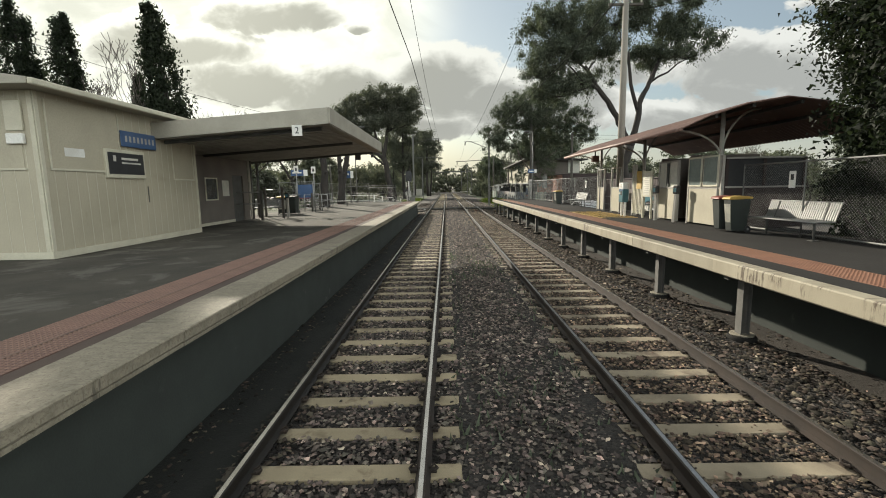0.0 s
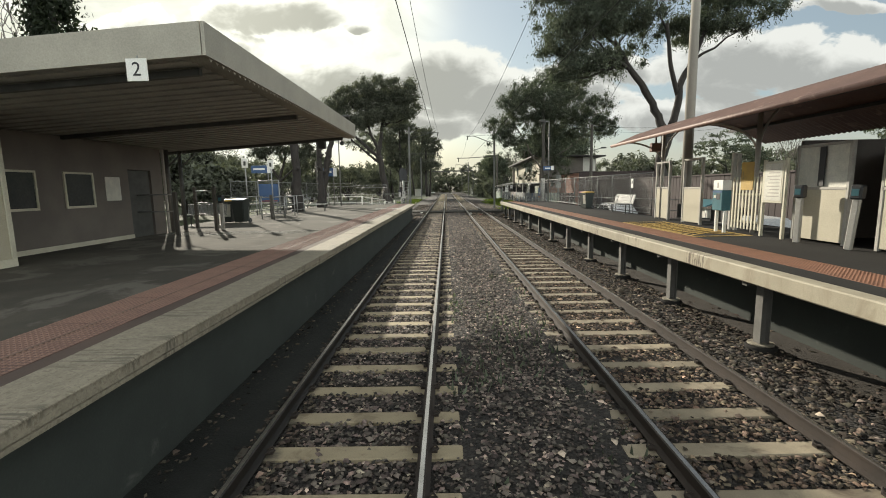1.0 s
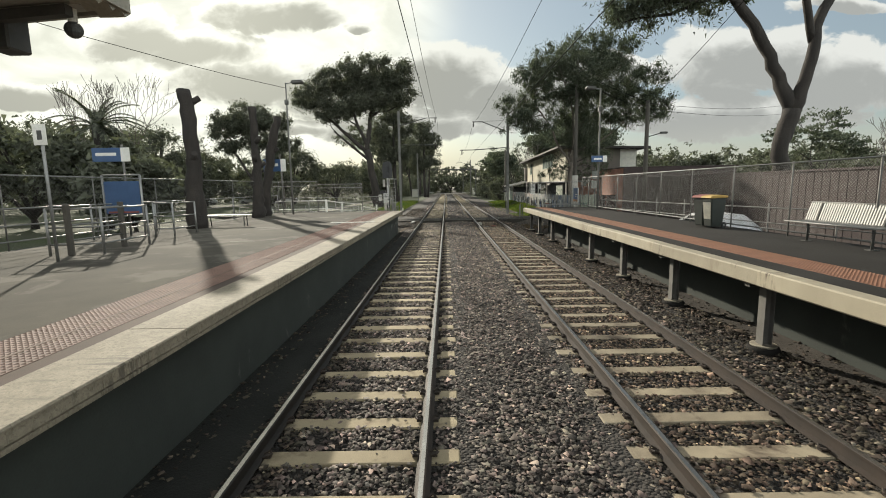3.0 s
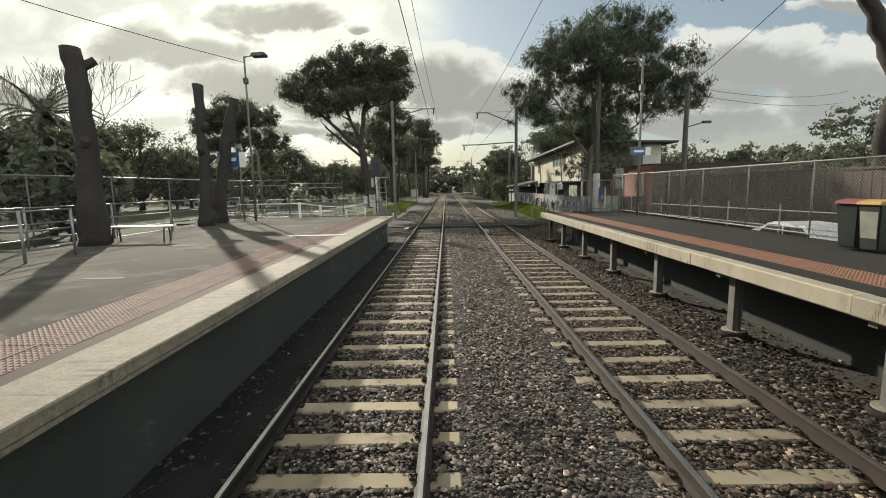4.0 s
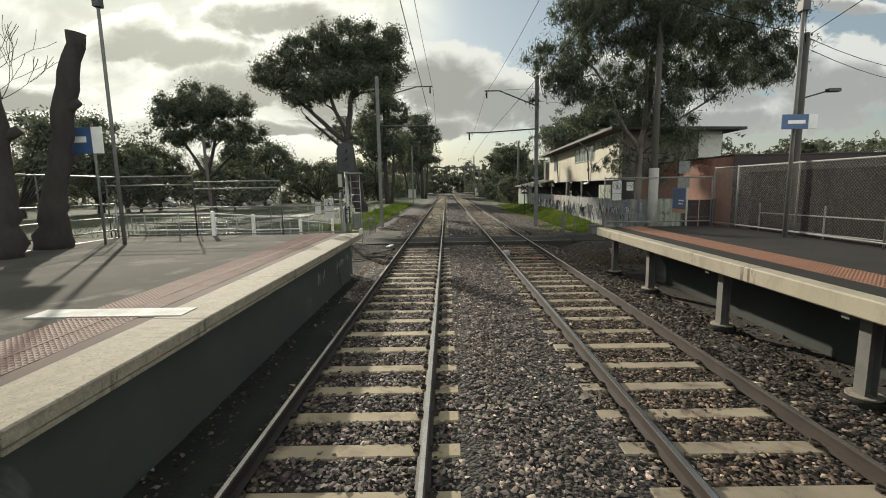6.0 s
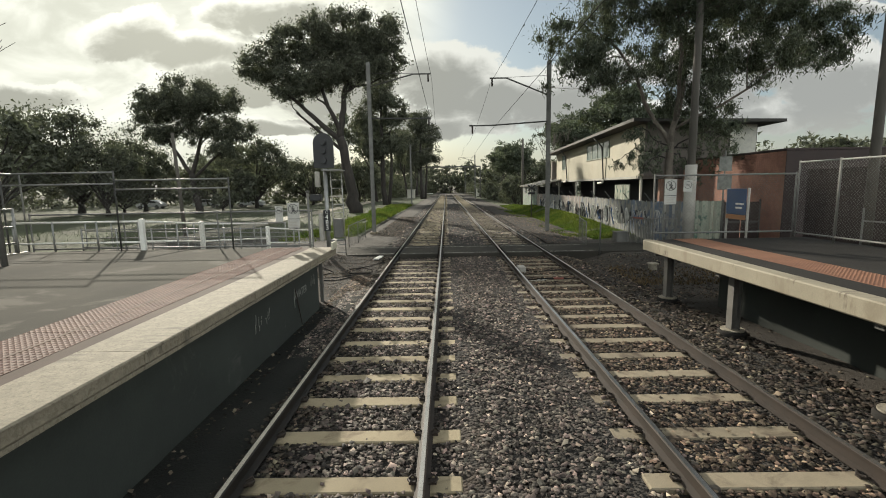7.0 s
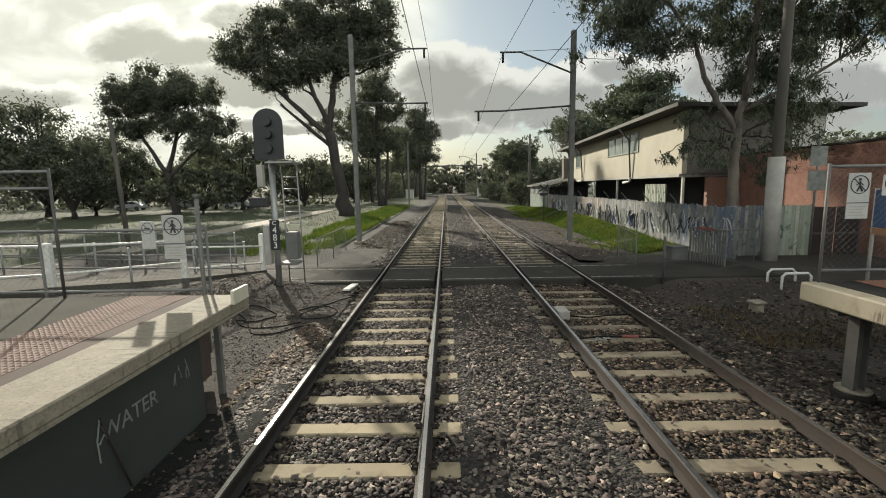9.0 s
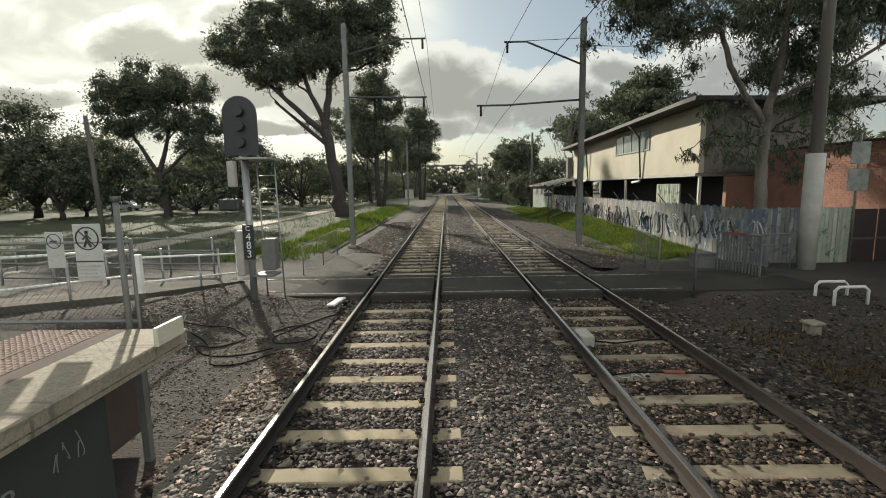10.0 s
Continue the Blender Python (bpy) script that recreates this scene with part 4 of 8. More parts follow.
def left_shelter():
    t = thing("platform_canopy", (-10, 13.65, L_TOP), "wide grey platform canopy with deep fascia and ribbed underside", "canopy")
    Y = 10.65

    def z(x):
        return 3.38 + (x - 6.6) * 0.065
    bm = bmesh.new()
    prism(bm, [(-2.0, z(-2)), (6.56, z(6.56)), (6.56, z(6.56) + 0.36), (-2.0, z(-2) + 0.36)], "y", 0.05, Y - 0.05)
    part("roof", bm, "soffit", t, "ribbed dark underside")
    bm = bmesh.new()
    prism(bm, [(6.57, z(6.6) - 0.03), (6.62, z(6.6) - 0.03), (6.62, z(6.6) + 0.43), (6.57, z(6.6) + 0.43)], "y", -0.02, Y + 0.02)
    part("fascia", bm, "roof_grey", t, "pale grey fascia board")
    for y0, y1 in ((-0.03, 0.02), (Y - 0.02, Y + 0.03)):
        bm = bmesh.new()
        prism(bm, [(-2.0, z(-2) - 0.03), (6.56, z(6.56) - 0.03), (6.56, z(6.56) + 0.43), (-2.0, z(-2) + 0.43)], "y", y0, y1)
        part("fascia", bm, "roof_grey", t)
    bm = bmesh.new()
    for i in range(int(Y / 0.19)):
        y = 0.1 + i * 0.19
        prism(bm, [(y, 0.0), (y + 0.095, -0.07), (y + 0.19, 0.0)], "x", 6.3, 6.575)
    bmesh.ops.translate(bm, verts=bm.verts[:], vec=(0, 0, z(6.5)))
    part("ribbed_edge", bm, "roof_grey", t, "zigzag ends of the ribbed sheets")
    bm = bmesh.new()
    for i in range(27):
        y = 0.2 + i * 0.39
        prism(bm, [(-1.9, z(-1.9) - 0.03), (6.3, z(6.3) - 0.03), (6.3, z(6.3)), (-1.9, z(-1.9))], "y", y, y + 0.16)
    part("rib", bm, "soffit", t, "ribs of the ceiling sheet")
    for y in (0.6, 5.2, Y - 0.3):
        bm = bmesh.new()
        prism(bm, [(-1.8, z(-1.8) - 0.13), (6.2, z(6.2) - 0.13), (6.2, z(6.2) - 0.03), (-1.8, z(-1.8) - 0.03)], "y", y - 0.05, y + 0.05)
        part("beam", bm, "steel_dark", t)
    # building under the canopy
    u = thing("ticket_office", (-9.95, 15.95, L_TOP), "brown rendered station office with dark doorway under the canopy", "building")
    for wb in ((-4.0, 0, 0, 5.2, -0.02, 2.9), (-4.0, 0, 6.3, 6.9, -0.02, 2.9), (-4.0, 0, 5.2, 6.3, 2.15, 2.9)):
        solid("wall", "brown_wall", wb, parent=u)
    solid("door", "steel_dark", (-0.14, -0.06, 5.22, 6.28, 0, 2.14), parent=u, r=0.01)
    solid("dado", "cream_trim", (0.003, 0.02, 0.05, 5.2, 0, 0.12), parent=u)
    for y0, y1 in ((0.9, 1.9), (2.8, 3.7)):
        w = solid("window", "glass_dark", (0.003, 0.012, y0, y1, 1.1, 1.95), parent=u)
        for b in ((0.004, 0.04, y0 - 0.05, y1 + 0.05, 1.04, 1.1), (0.004, 0.04, y0 - 0.05, y1 + 0.05, 1.95, 2.0), (0.004, 0.04, y0 - 0.05, y0, 1.1, 1.95), (0.004, 0.04, y1, y1 + 0.05, 1.1, 1.95)):
            solid("window_frame", "cream_trim", b, parent=w)
    n = solid("notice", "paper", (0.003, 0.02, 4.2, 4.8, 1.2, 1.9), parent=u, r=0.004)
    solid("downpipe", "post_grey", (0.003, 0.09, 6.92, 7.0, 0, 2.9), parent=u, r=0.02)
    # slim posts that hold the canopy's back
    for x, y in ((0.06, Y - 0.3), (0.0, Y - 1.0)):
        p = pipe("post", "steel_dark", [(x, y, 0), (x, y, z(x))], 0.07, t, 10)
        pipe("brace", "steel_dark", [(x, y, 2.3), (x + 0.6, y, z(x) - 0.1)], 0.03, p)
    # platform number, hung sign and dome camera
    s = thing("platform_number_sign", (-4.36, 13.6, L_TOP + 3.0), "white square platform sign with a black numeral", "sign")
    solid("plate", "white", (-0.15, 0.15, -0.02, 0.0, 0, 0.31), parent=s, r=0.004)
    words("2", 0.27, "black", s, (0, -0.024, 0.155), (90, 0, 0))
    pipe("hanger", "steel", [(0, 0.0, 0.29), (0, 0.03, 0.36)], 0.012, s)
    h = thing("display_box", (-4.62, 24.25, L_TOP + 2.93), "dark hanging display box under the canopy", "display")
    solid("case", "steel_dark", (-0.13, 0.13, -0.22, 0.06, 0, 0.4), parent=h, r=0.02)
    pipe("hanger", "steel_dark", [(0, -0.2, 0.36), (0, -0.2, 0.6)], 0.02, h)
    c = thing("dome_camera", (-3.85, 24.1, L_TOP + 3.12), "small round dome camera under the canopy edge", "camera")
    bm = bmesh.new()
    bmesh.ops.create_uvsphere(bm, u_segments=14, v_segments=8, radius=0.085)
    part("dome", bm, "steel_dark", c)
    pipe("mount", "white", [(0, 0, 0.06), (0, 0, 0.42)], 0.045, c, 10)
    return t


left_shelter()


def bench(place, turn, label, length=1.75):
    t = thing("platform_bench", place, label, "bench", "slatted platform benches")
    t.rotation_euler = (0, 0, turn)
    h = length / 2
    b = bmesh.new()
    rbox(b, -0.018, 0.018, -0.225, 0.225, 0.435, 0.455, 0.006)
    s = part("seat_slat", b, "alu", t)
    n = int(length / 0.062)
    s.location = (-h + 0.03, 0, 0)
    for i in range(1, n):
        twin(s, (-h + 0.03 + i * (length - 0.06) / (n - 1), 0, 0), t)
    b = bmesh.new()
    prism(b, [(0.235, 0.47), (0.255, 0.465), (0.375, 0.86), (0.355, 0.87)], "x", -0.018, 0.018)
    s = part("back_slat", b, "alu", t)
    s.location = (-h + 0.03, 0, 0)
    for i in range(1, n):
        twin(s, (-h + 0.03 + i * (length - 0.06) / (n - 1), 0, 0), t)
    for x in (-h * 0.7, h * 0.7):
        pipe("leg", "steel_dark", [(x, 0.05, 0), (x, 0.05, 0.41), (x, 0.24, 0.44), (x, 0.36, 0.86)], 0.026, t)
        solid("foot_plate", "steel_dark", (x - 0.07, x + 0.07, -0.04, 0.14, 0, 0.012), parent=t)
        solid("arm", "steel_dark", (x - 0.025, x + 0.025, -0.21, 0.22, 0.405, 0.433), parent=t)
    for y, z in ((-0.235, 0.445), (0.235, 0.445), (0.37, 0.875)):
        pipe("edge_rail", "alu", [(-h, y, z), (h, y, z)], 0.018, t)
    return t


def wheelie_bin(place, turn, lid, label, panel=True):
    t = thing("wheelie_bin", place, label, "bin", "platform wheelie bins")
    t.rotation_euler = (0, 0, turn)
    b = bmesh.new()
    lo = [b.verts.new((x, y, 0.05)) for x, y in ((-0.22, -0.25), (0.22, -0.25), (0.22, 0.22), (-0.22, 0.22))]
    hi = [b.verts.new((x, y, 0.98)) for x, y in ((-0.28, -0.34), (0.28, -0.34), (0.28, 0.30), (-0.28, 0.30))]
    for i in range(4):
        b.faces.new((lo[i], lo[(i + 1) % 4], hi[(i + 1) % 4], hi[i]))
    b.faces.new(lo[::-1])
    b.faces.new(hi)
    bmesh.ops.bevel(b, geom=b.edges[:], offset=0.03, segments=2, affect="EDGES")
    part("body", b, "bin_green", t)
    b = bmesh.new()
    prism(b, [(-0.38, 0.965), (0.34, 0.985), (0.34, 1.04), (0.0, 1.08), (-0.34, 1.045), (-0.39, 1.0)], "x", -0.3, 0.3)
    bmesh.ops.bevel(b, geom=b.edges[:], offset=0.015, segments=1, affect="EDGES")
    part("lid", b, lid, t, {"yellow": "yellow hinged lid", "red": "red hinged lid"}.get(lid, ""))
    pipe("handle", "bin_green", [(-0.24, 0.37, 0.98), (0.24, 0.37, 0.98)], 0.018, t)
    for x in (-0.25, 0.25):
        w = pipe("wheel", "black", [(x - 0.025, 0.24, 0.1), (x + 0.025, 0.24, 0.1)], 0.1, t, 14)
        pipe("hub", "steel", [(x - 0.028, 0.24, 0.1), (x + 0.028, 0.24, 0.1)], 0.035, w, 10)
    if panel:
        b = bmesh.new()
        v = [b.verts.new(p) for p in ((-0.19, -0.280, 0.30), (0.19, -0.280, 0.30), (0.22, -0.332, 0.84), (-0.22, -0.332, 0.84))]
        b.faces.new(v)
        bmesh.ops.solidify(b, geom=b.faces[:], thickness=0.004)
        part("sticker", b, "paper", t, "pale sticker panel")
    return t


bench((-10.3, 26.0, L_TOP), radians(-4), "slatted steel bench on the asphalt platform beside a bin")
wheelie_bin((-9.8, 27.1, L_TOP), radians(10), "yellow", "dark wheelie bin with yellow lid on the platform")
wheelie_bin((-9.2, 27.15, L_TOP), radians(-5), "bin_green", "dark green wheelie bin standing beside another bin", False)


def low_bench(place, label):
    t = thing("timber_bench", place, label, "bench")
    for y in (-0.14, 0.0, 0.14):
        solid("plank", "paper", (-0.95, 0.95, y - 0.06, y + 0.06, 0.42, 0.46), parent=t, r=0.008)
    for x in (-0.75, 0.75):
        pipe("leg", "steel_dark", [(x, -0.16, 0), (x, -0.13, 0.36), (x, -0.08, 0.42), (x, 0.08, 0.42), (x, 0.13, 0.36), (x, 0.16, 0)], 0.022, t)
    return t


low_bench((-9.0, 37.6, L_TOP), "backless bench with pale planks near a cut tree trunk")


# entrance barriers of timber posts and pipes
def rail_barrier(points, posts_h, label, pipes=(0.55, 1.0), thick=0.055):
    t = thing("rail_barrier", (*points[0], L_TOP), label, "railing", "platform entrance railings")
    rel = [(p[0] - points[0][0], p[1] - points[0][1]) for p in points]
    for p in rel:
        solid("post", "timber", (p[0] - thick, p[0] + thick, p[1] - thick, p[1] + thick, 0, posts_h), parent=t, r=0.012)
    for a, b in zip(rel, rel[1:]):
        for z in pipes:
            pipe("rail", "alu", [(*a, z), (*b, z)], 0.022, t)
    return t


rail_barrier([(-8.87, 21.7), (-10.4, 21.5)], 1.42, "timber posts with steel rails at the platform entrance", (0.8, 1.35))
rail_barrier([(-8.5, 23.5), (-9.9, 24.75)], 1.6, "tall timber and pipe barrier beside the office", (0.55, 1.0, 1.45))


def ticket_reader(place, label):
    t = thing("ticket_reader", place, label, "ticket reader", "ticket readers")
    solid("stem", "post_grey", (-0.06, 0.06, -0.05, 0.05, 0, 1.0), parent=t, r=0.015)
    solid("head", "black", (-0.10, 0.10, -0.10, 0.08, 1.0, 1.28), parent=t, r=0.03)
    solid("screen", "teal", (-0.06, 0.06, -0.106, -0.1, 1.07, 1.2), parent=t)
    return t


ticket_reader((-8.24, 23.46, L_TOP), "grey ticket reader post with dark head by the entrance")


def hoop_barrier(x0, x1, y, z, label):
    t = thing("hoop_barrier", ((x0 + x1) / 2, y, z), label, "railing", "platform entrance railings")
    w = (x1 - x0) / 2
    pts = [(-w, 0, 0), (-w, 0, 0.85), (-w + 0.1, 0, 0.98), (w - 0.1, 0, 0.98), (w, 0, 0.85), (w, 0, 0)]
    pipe("hoop", "steel", pts, 0.026, t)
    for h in (0.35, 0.65):
        pipe("rail", "steel", [(-w, 0, h), (w, 0, h)], 0.02, t)
    return t


def fence_run(pts, label):
    t = thing("pipe_fence", (*pts[0], L_TOP), label, "railing", "platform entrance railings")
    rel = [(p[0] - pts[0][0], p[1] - pts[0][1]) for p in pts]
    for p in rel:
        pipe("post", "steel", [(*p, 0), (*p, 1.1)], 0.03, t)
    for a, b in zip(rel, rel[1:]):
        for h in (0.25, 0.65, 1.08):
            pipe("rail", "alu", [(*a, h), (*b, h)], 0.021, t)
    return t


rail_barrier([(-8.75, 29.5), (-8.72, 31.2)], 1.2, "heavy timber post barrier with two rails casting long shadows", (0.35, 0.7, 1.08))
fence_run([(-9.25, 29.5), (-8.2, 29.8), (-8.3, 31.6)], "galvanised pipe barrier on the platform")
fence_run([(-9.5, 33.75), (-8.85, 33.7), (-8.85, 35.0)], "galvanised pipe barrier near the notice board")


def plate_pole(place, top, label, w=0.28, h=0.42):
    t = thing("sign_pole", place, label, "sign", "signs on poles")
    pipe("pole", "steel", [(0, 0, 0), (0, 0, top)], 0.03, t)
    s = solid("plate", "white", (-w / 2, w / 2, -0.045, -0.032, top - h, top), parent=t, r=0.004)
    solid("symbol", "steel_dark", (-0.05, 0.05, -0.048, -0.046, top - h * 0.75, top - h * 0.3), parent=s)
    return t


plate_pole((-8.95, 27.3, L_TOP), 2.85, "white plate on a tall grey pole beside the bins")
plate_pole((-8.3, 28.6, L_TOP), 2.85, "small white plate on a grey pole")


def notice_board(place, label):
    t = thing("notice_board", place, label, "notice board")
    for x in (-0.62, 0.62):
        pipe("post", "steel", [(x, 0, 0), (x, 0, 2.0)], 0.035, t)
    p = solid("panel", "blue", (-0.58, 0.58, -0.03, 0.03, 0.75, 1.8), parent=t, r=0.01)
    solid("stripe", "red", (-0.5, 0.5, -0.034, -0.031, 0.77, 0.83), parent=p)
    pipe("top_rail", "alu", [(-0.62, 0, 2.0), (0.62, 0, 2.0)], 0.03, t)
    return t


notice_board((-10.55, 33.9, L_TOP), "blue notice board on steel posts")


def name_sign(place, z, label, w=1.25, h=0.45):
    t = thing("station_sign", place, label, "sign", "station name signs")
    pipe("pole", "steel_dull", [(0.35, 0.04, 0), (0.35, 0.04, z + h + 0.1)], 0.035, t)
    p = solid("panel", "blue", (-w / 2, w / 2 - 0.3, -0.02, 0.0, z, z + h), parent=t, r=0.006)
    solid("white_end", "white", (w / 2 - 0.3, w / 2, -0.02, 0.0, z, z + h), parent=t, r=0.006)
    bars(p, "white", -w / 2 + 0.12, w / 2 - 0.42, z + h * 0.3, z + h * 0.8, 1, -0.021)
    return t


name_sign((-11.0, 34.2, L_TOP), 2.45, "blue station name sign with white end on a pole")
name_sign((-9.9, 45.6, L_TOP), 2.5, "blue name sign standing beside the cut trunks", 1.3, 0.7)


# tall cut tree trunks
def cut_trunk(place, pts, radii, label, seed):
    r = random.Random(seed)
    t = thing("cut_tree_trunk", place, label, "tree trunk", "lopped trunks")
    b = bmesh.new()
    fine_p, fine_r = [], []
    for (p, q), (a, c) in zip(zip(pts, pts[1:]), zip(radii, radii[1:])):
        for i in range(7):
            k = i / 7
            v = Vector(p).lerp(Vector(q), k) + Vector((r.uniform(-1, 1), r.uniform(-1, 1), 0)) * 0.035
            fine_p.append(v)
            fine_r.append((a + (c - a) * k) * r.uniform(0.88, 1.12))
    fine_p.append(Vector(pts[-1]))
    fine_r.append(radii[-1])
    tube(b, fine_p, fine_r, 12)
    for v in b.verts:
        v.co += 0.06 * noise.noise_vector(v.co * 1.7)
    part("trunk", b, "bark", t)
    for i in range(3):
        k = r.uniform(0.5, 0.95)
        p = fine_p[int(k * (len(fine_p) - 1))]
        a = r.uniform(0, 6.28)
        pipe("stub", "bark", [p, p + Vector((math.cos(a) * 0.45, math.sin(a) * 0.45, 0.3))], [0.14, 0.11], t)
    return t


cut_trunk((-9.85, 36.9, L_TOP - 0.05), [(0, 0, 0), (-0.05, 0.1, 1.6), (0.0, 0.1, 3.4), (-0.2, 0.2, 5.35)], [0.42, 0.29, 0.25, 0.24], "thick lopped tree trunk standing on the platform edge", 3)
cut_trunk((-10.05, 43.3, L_TOP - 0.05), [(0, 0, 0), (0, 0.1, 1.4), (-0.05, 0.2, 3.6), (-0.1, 0.4, 5.85)], [0.36, 0.25, 0.2, 0.21], "tall bare lopped trunk with a knobbly top", 4)
cut_trunk((-10.5, 45.0, L_TOP - 0.05), [(0, 0, 0), (0.2, 0.05, 1.4), (0.5, 0.2, 3.2), (1.0, 0.4, 5.6)], [0.40, 0.28, 0.25, 0.22], "leaning lopped trunk next to another cut trunk", 5)


def lamp_post(place, height, reach, label, foot=0.0):
    t = thing("street_lamp", place, label, "street lamp", "platform lamps")
    pipe("pole", "steel_dull", [(0, 0, foot), (0, 0, height * 0.5), (0, 0, height)], [0.055, 0.046, 0.04], t, 10)
    a = pipe("arm", "steel", [(0, 0, height - 0.05), (reach * 0.45, 0, height + 0.02)], 0.03, t)
    h = bmesh.new()
    prism(h, [(reach * 0.35, height - 0.02), (reach * 0.45, height + 0.10), (reach, height + 0.12), (reach * 1.08, height + 0.02), (reach, height - 0.05), (reach * 0.45, height - 0.06)], "y", -0.2, 0.2)
    bmesh.ops.bevel(h, geom=h.edges[:], offset=0.02, segments=1, affect="EDGES")
    part("lantern", h, "steel_dark", t)
    b = solid("box", "steel_dark", (-0.09, 0.09, -0.1, 0.1, height - 1.2, height - 0.95), parent=t, r=0.01)
    return t


lamp_post((-8.98, 45.6, L_TOP), 7.42, 0.95, "tall grey lamp post with a flat lantern beside lopped trunks")

# fences behind and at the end of the left platform
chain_fence((-11.2, 30.5), (-10.6, 47.9), L_TOP - 0.05, 3.0, 2.9, "long chain-link fence with bright top rail behind the platform", pitch=0.11, rails=(0.0, 1.0))
fence_run([(-11.0, 30), (-10.95, 33), (-10.9, 36), (-10.85, 39), (-10.8, 42), (-10.75, 45), (-10.6, 47.6)], "galvanised pipe handrail along the back of the platform")
chain_fence((-10.5, 47.92), (-3.38, 47.92), L_TOP, L_TOP + 0.92, 2.4, "low chain-link fence across the platform end", pitch=0.09, base=0.1)
for x0, x1, zt in ((-10.9, -8.1, 3.0), (-8.1, -5.3, 2.8)):
    chain_fence((x0, 47.7), (x1, 47.7), L_TOP + 0.9, zt, 2.8, "tall chain-link screen with thin rails on the platform end", pitch=0.11, base=L_TOP, rails=(0.72, 1.0), post="steel_dark", thin=0.02)
e = thing("fence_end_post", (-3.42, 47.82, 0.2), "tall galvanised post at the platform end", "post")
pipe("pole", "steel_dull", [(0, 0, 0), (0, 0, 2.2)], 0.03, e)
pipe("cap", "steel_dark", [(0, 0, 2.2), (0, 0, 2.26)], 0.048, e)
# ramp that leads down from the platform's end, with its white handrail
RAMP = [Vector(p) for p in ((-7.6, 47.8, 1.06), (-6.98, 49.4, 0.86), (-6.1, 51.9, 0.5), (-5.52, 54.9, 0.12))]
b = bmesh.new()
rows_r = [[b.verts.new(p + Vector((dx, 0, dz))) for dx, dz in ((0.12, 0), (-1.9, 0), (-1.9, -1.3), (0.12, -1.3))] for p in RAMP]
for p, q in zip(rows_r, rows_r[1:]):
    for k in range(4):
        b.faces.new((p[k], p[(k + 1) % 4], q[(k + 1) % 4], q[k]))
b.faces.new(rows_r[0])
b.faces.new(rows_r[-1])
tagged(part("ramp", b, "asphalt"), "worn asphalt ramp sloping down from the platform", "ramp", kind="structure")
w = thing("white_handrail", RAMP[0], "white painted ramp handrail with square posts", "railing")
for p in RAMP:
    q = p - RAMP[0]
    solid("post", "white", (q.x - 0.055, q.x + 0.055, q.y - 0.055, q.y + 0.055, q.z - 0.1, q.z + (0.78 if p != RAMP[3] else 1.1)), parent=w, r=0.01)
for p, q in zip(RAMP, RAMP[1:]):
    for z in (0.72, 0.22):
        pipe("rail", "white", [p - RAMP[0] + Vector((0, 0, z)), q - RAMP[0] + Vector((0, 0, z + (0.15 if q == RAMP[2] else 0)))], 0.024, w)
    m = (p + q) / 2 - RAMP[0]
    pipe("stay", "steel", [m + Vector((0.08, 0, -0.4)), m + Vector((0.08, 0, 0.7))], 0.022, w)
for z in (0.72, 0.2):
    pipe("rail", "white", [(0, 0, z), (-3.2, -0.05, z)], 0.024, w)
for x in (-1.1, -2.2, -3.2):
    pipe("stay", "steel", [(x, -0.05, 0), (x, -0.05, 0.75)], 0.022, w)


def symbol_sign(place, w, h, label, kind):
    t = thing("warning_sign", place, label, "sign", "signs on the end fence")
    p = solid("plate", "sign_white", (-w / 2, w / 2, -0.012, 0, 0, h), parent=t, r=0.004)
    cz = h - w * 0.52
    ring = bmesh.new()
    pts = [(0.40 * w * math.cos(a), -0.016, cz + 0.40 * w * math.sin(a)) for a in (2 * math.pi * i / 24 for i in range(25))]
    tube(ring, pts, w * 0.022, 5, cap=False)
    part("ring", ring, "black", p)
    b = bmesh.new()
    tube(b, [(-0.28 * w, -0.016, cz + 0.28 * w), (0.28 * w, -0.016, cz - 0.28 * w)], w * 0.02, 5)
    part("bar", b, "black", p)
    if kind == "walk":
        b = bmesh.new()
        tube(b, [(0, -0.016, cz + 0.18 * w), (0, -0.016, cz + 0.28 * w)], w * 0.055, 6)
        tube(b, [(0, -0.016, cz + 0.15 * w), (0, -0.016, cz - 0.05 * w), (0.12 * w, -0.016, cz - 0.3 * w)], w * 0.045, 5)
        tube(b, [(0, -0.016, cz - 0.05 * w), (-0.12 * w, -0.016, cz - 0.3 * w)], w * 0.04, 5)
        tube(b, [(-0.15 * w, -0.016, cz - 0.02 * w), (0, -0.016, cz + 0.12 * w), (0.14 * w, -0.016, cz - 0.02 * w)], w * 0.03, 5)
        part("symbol", b, "black", p)
        bars(p, "post_grey", -w * 0.4, w * 0.4, 0.03, h * 0.3, 4, -0.0125)
        solid("divider", "black", (-w / 2, w / 2, -0.0145, -0.0125, h * 0.34, h * 0.36), parent=p)
    else:
        solid("symbol", "black", (-0.22 * w, 0.18 * w, -0.016, -0.0125, cz - 0.05 * w, cz + 0.04 * w), parent=p)
    return t


symbol_sign((-3.83, 47.916, 1.55), 0.30, 0.62, "white no-walking sign with a black ring symbol on the fence", "walk")
symbol_sign((-4.19, 47.916, 1.70), 0.19, 0.39, "small white no-smoking sign on the fence", "smoke")


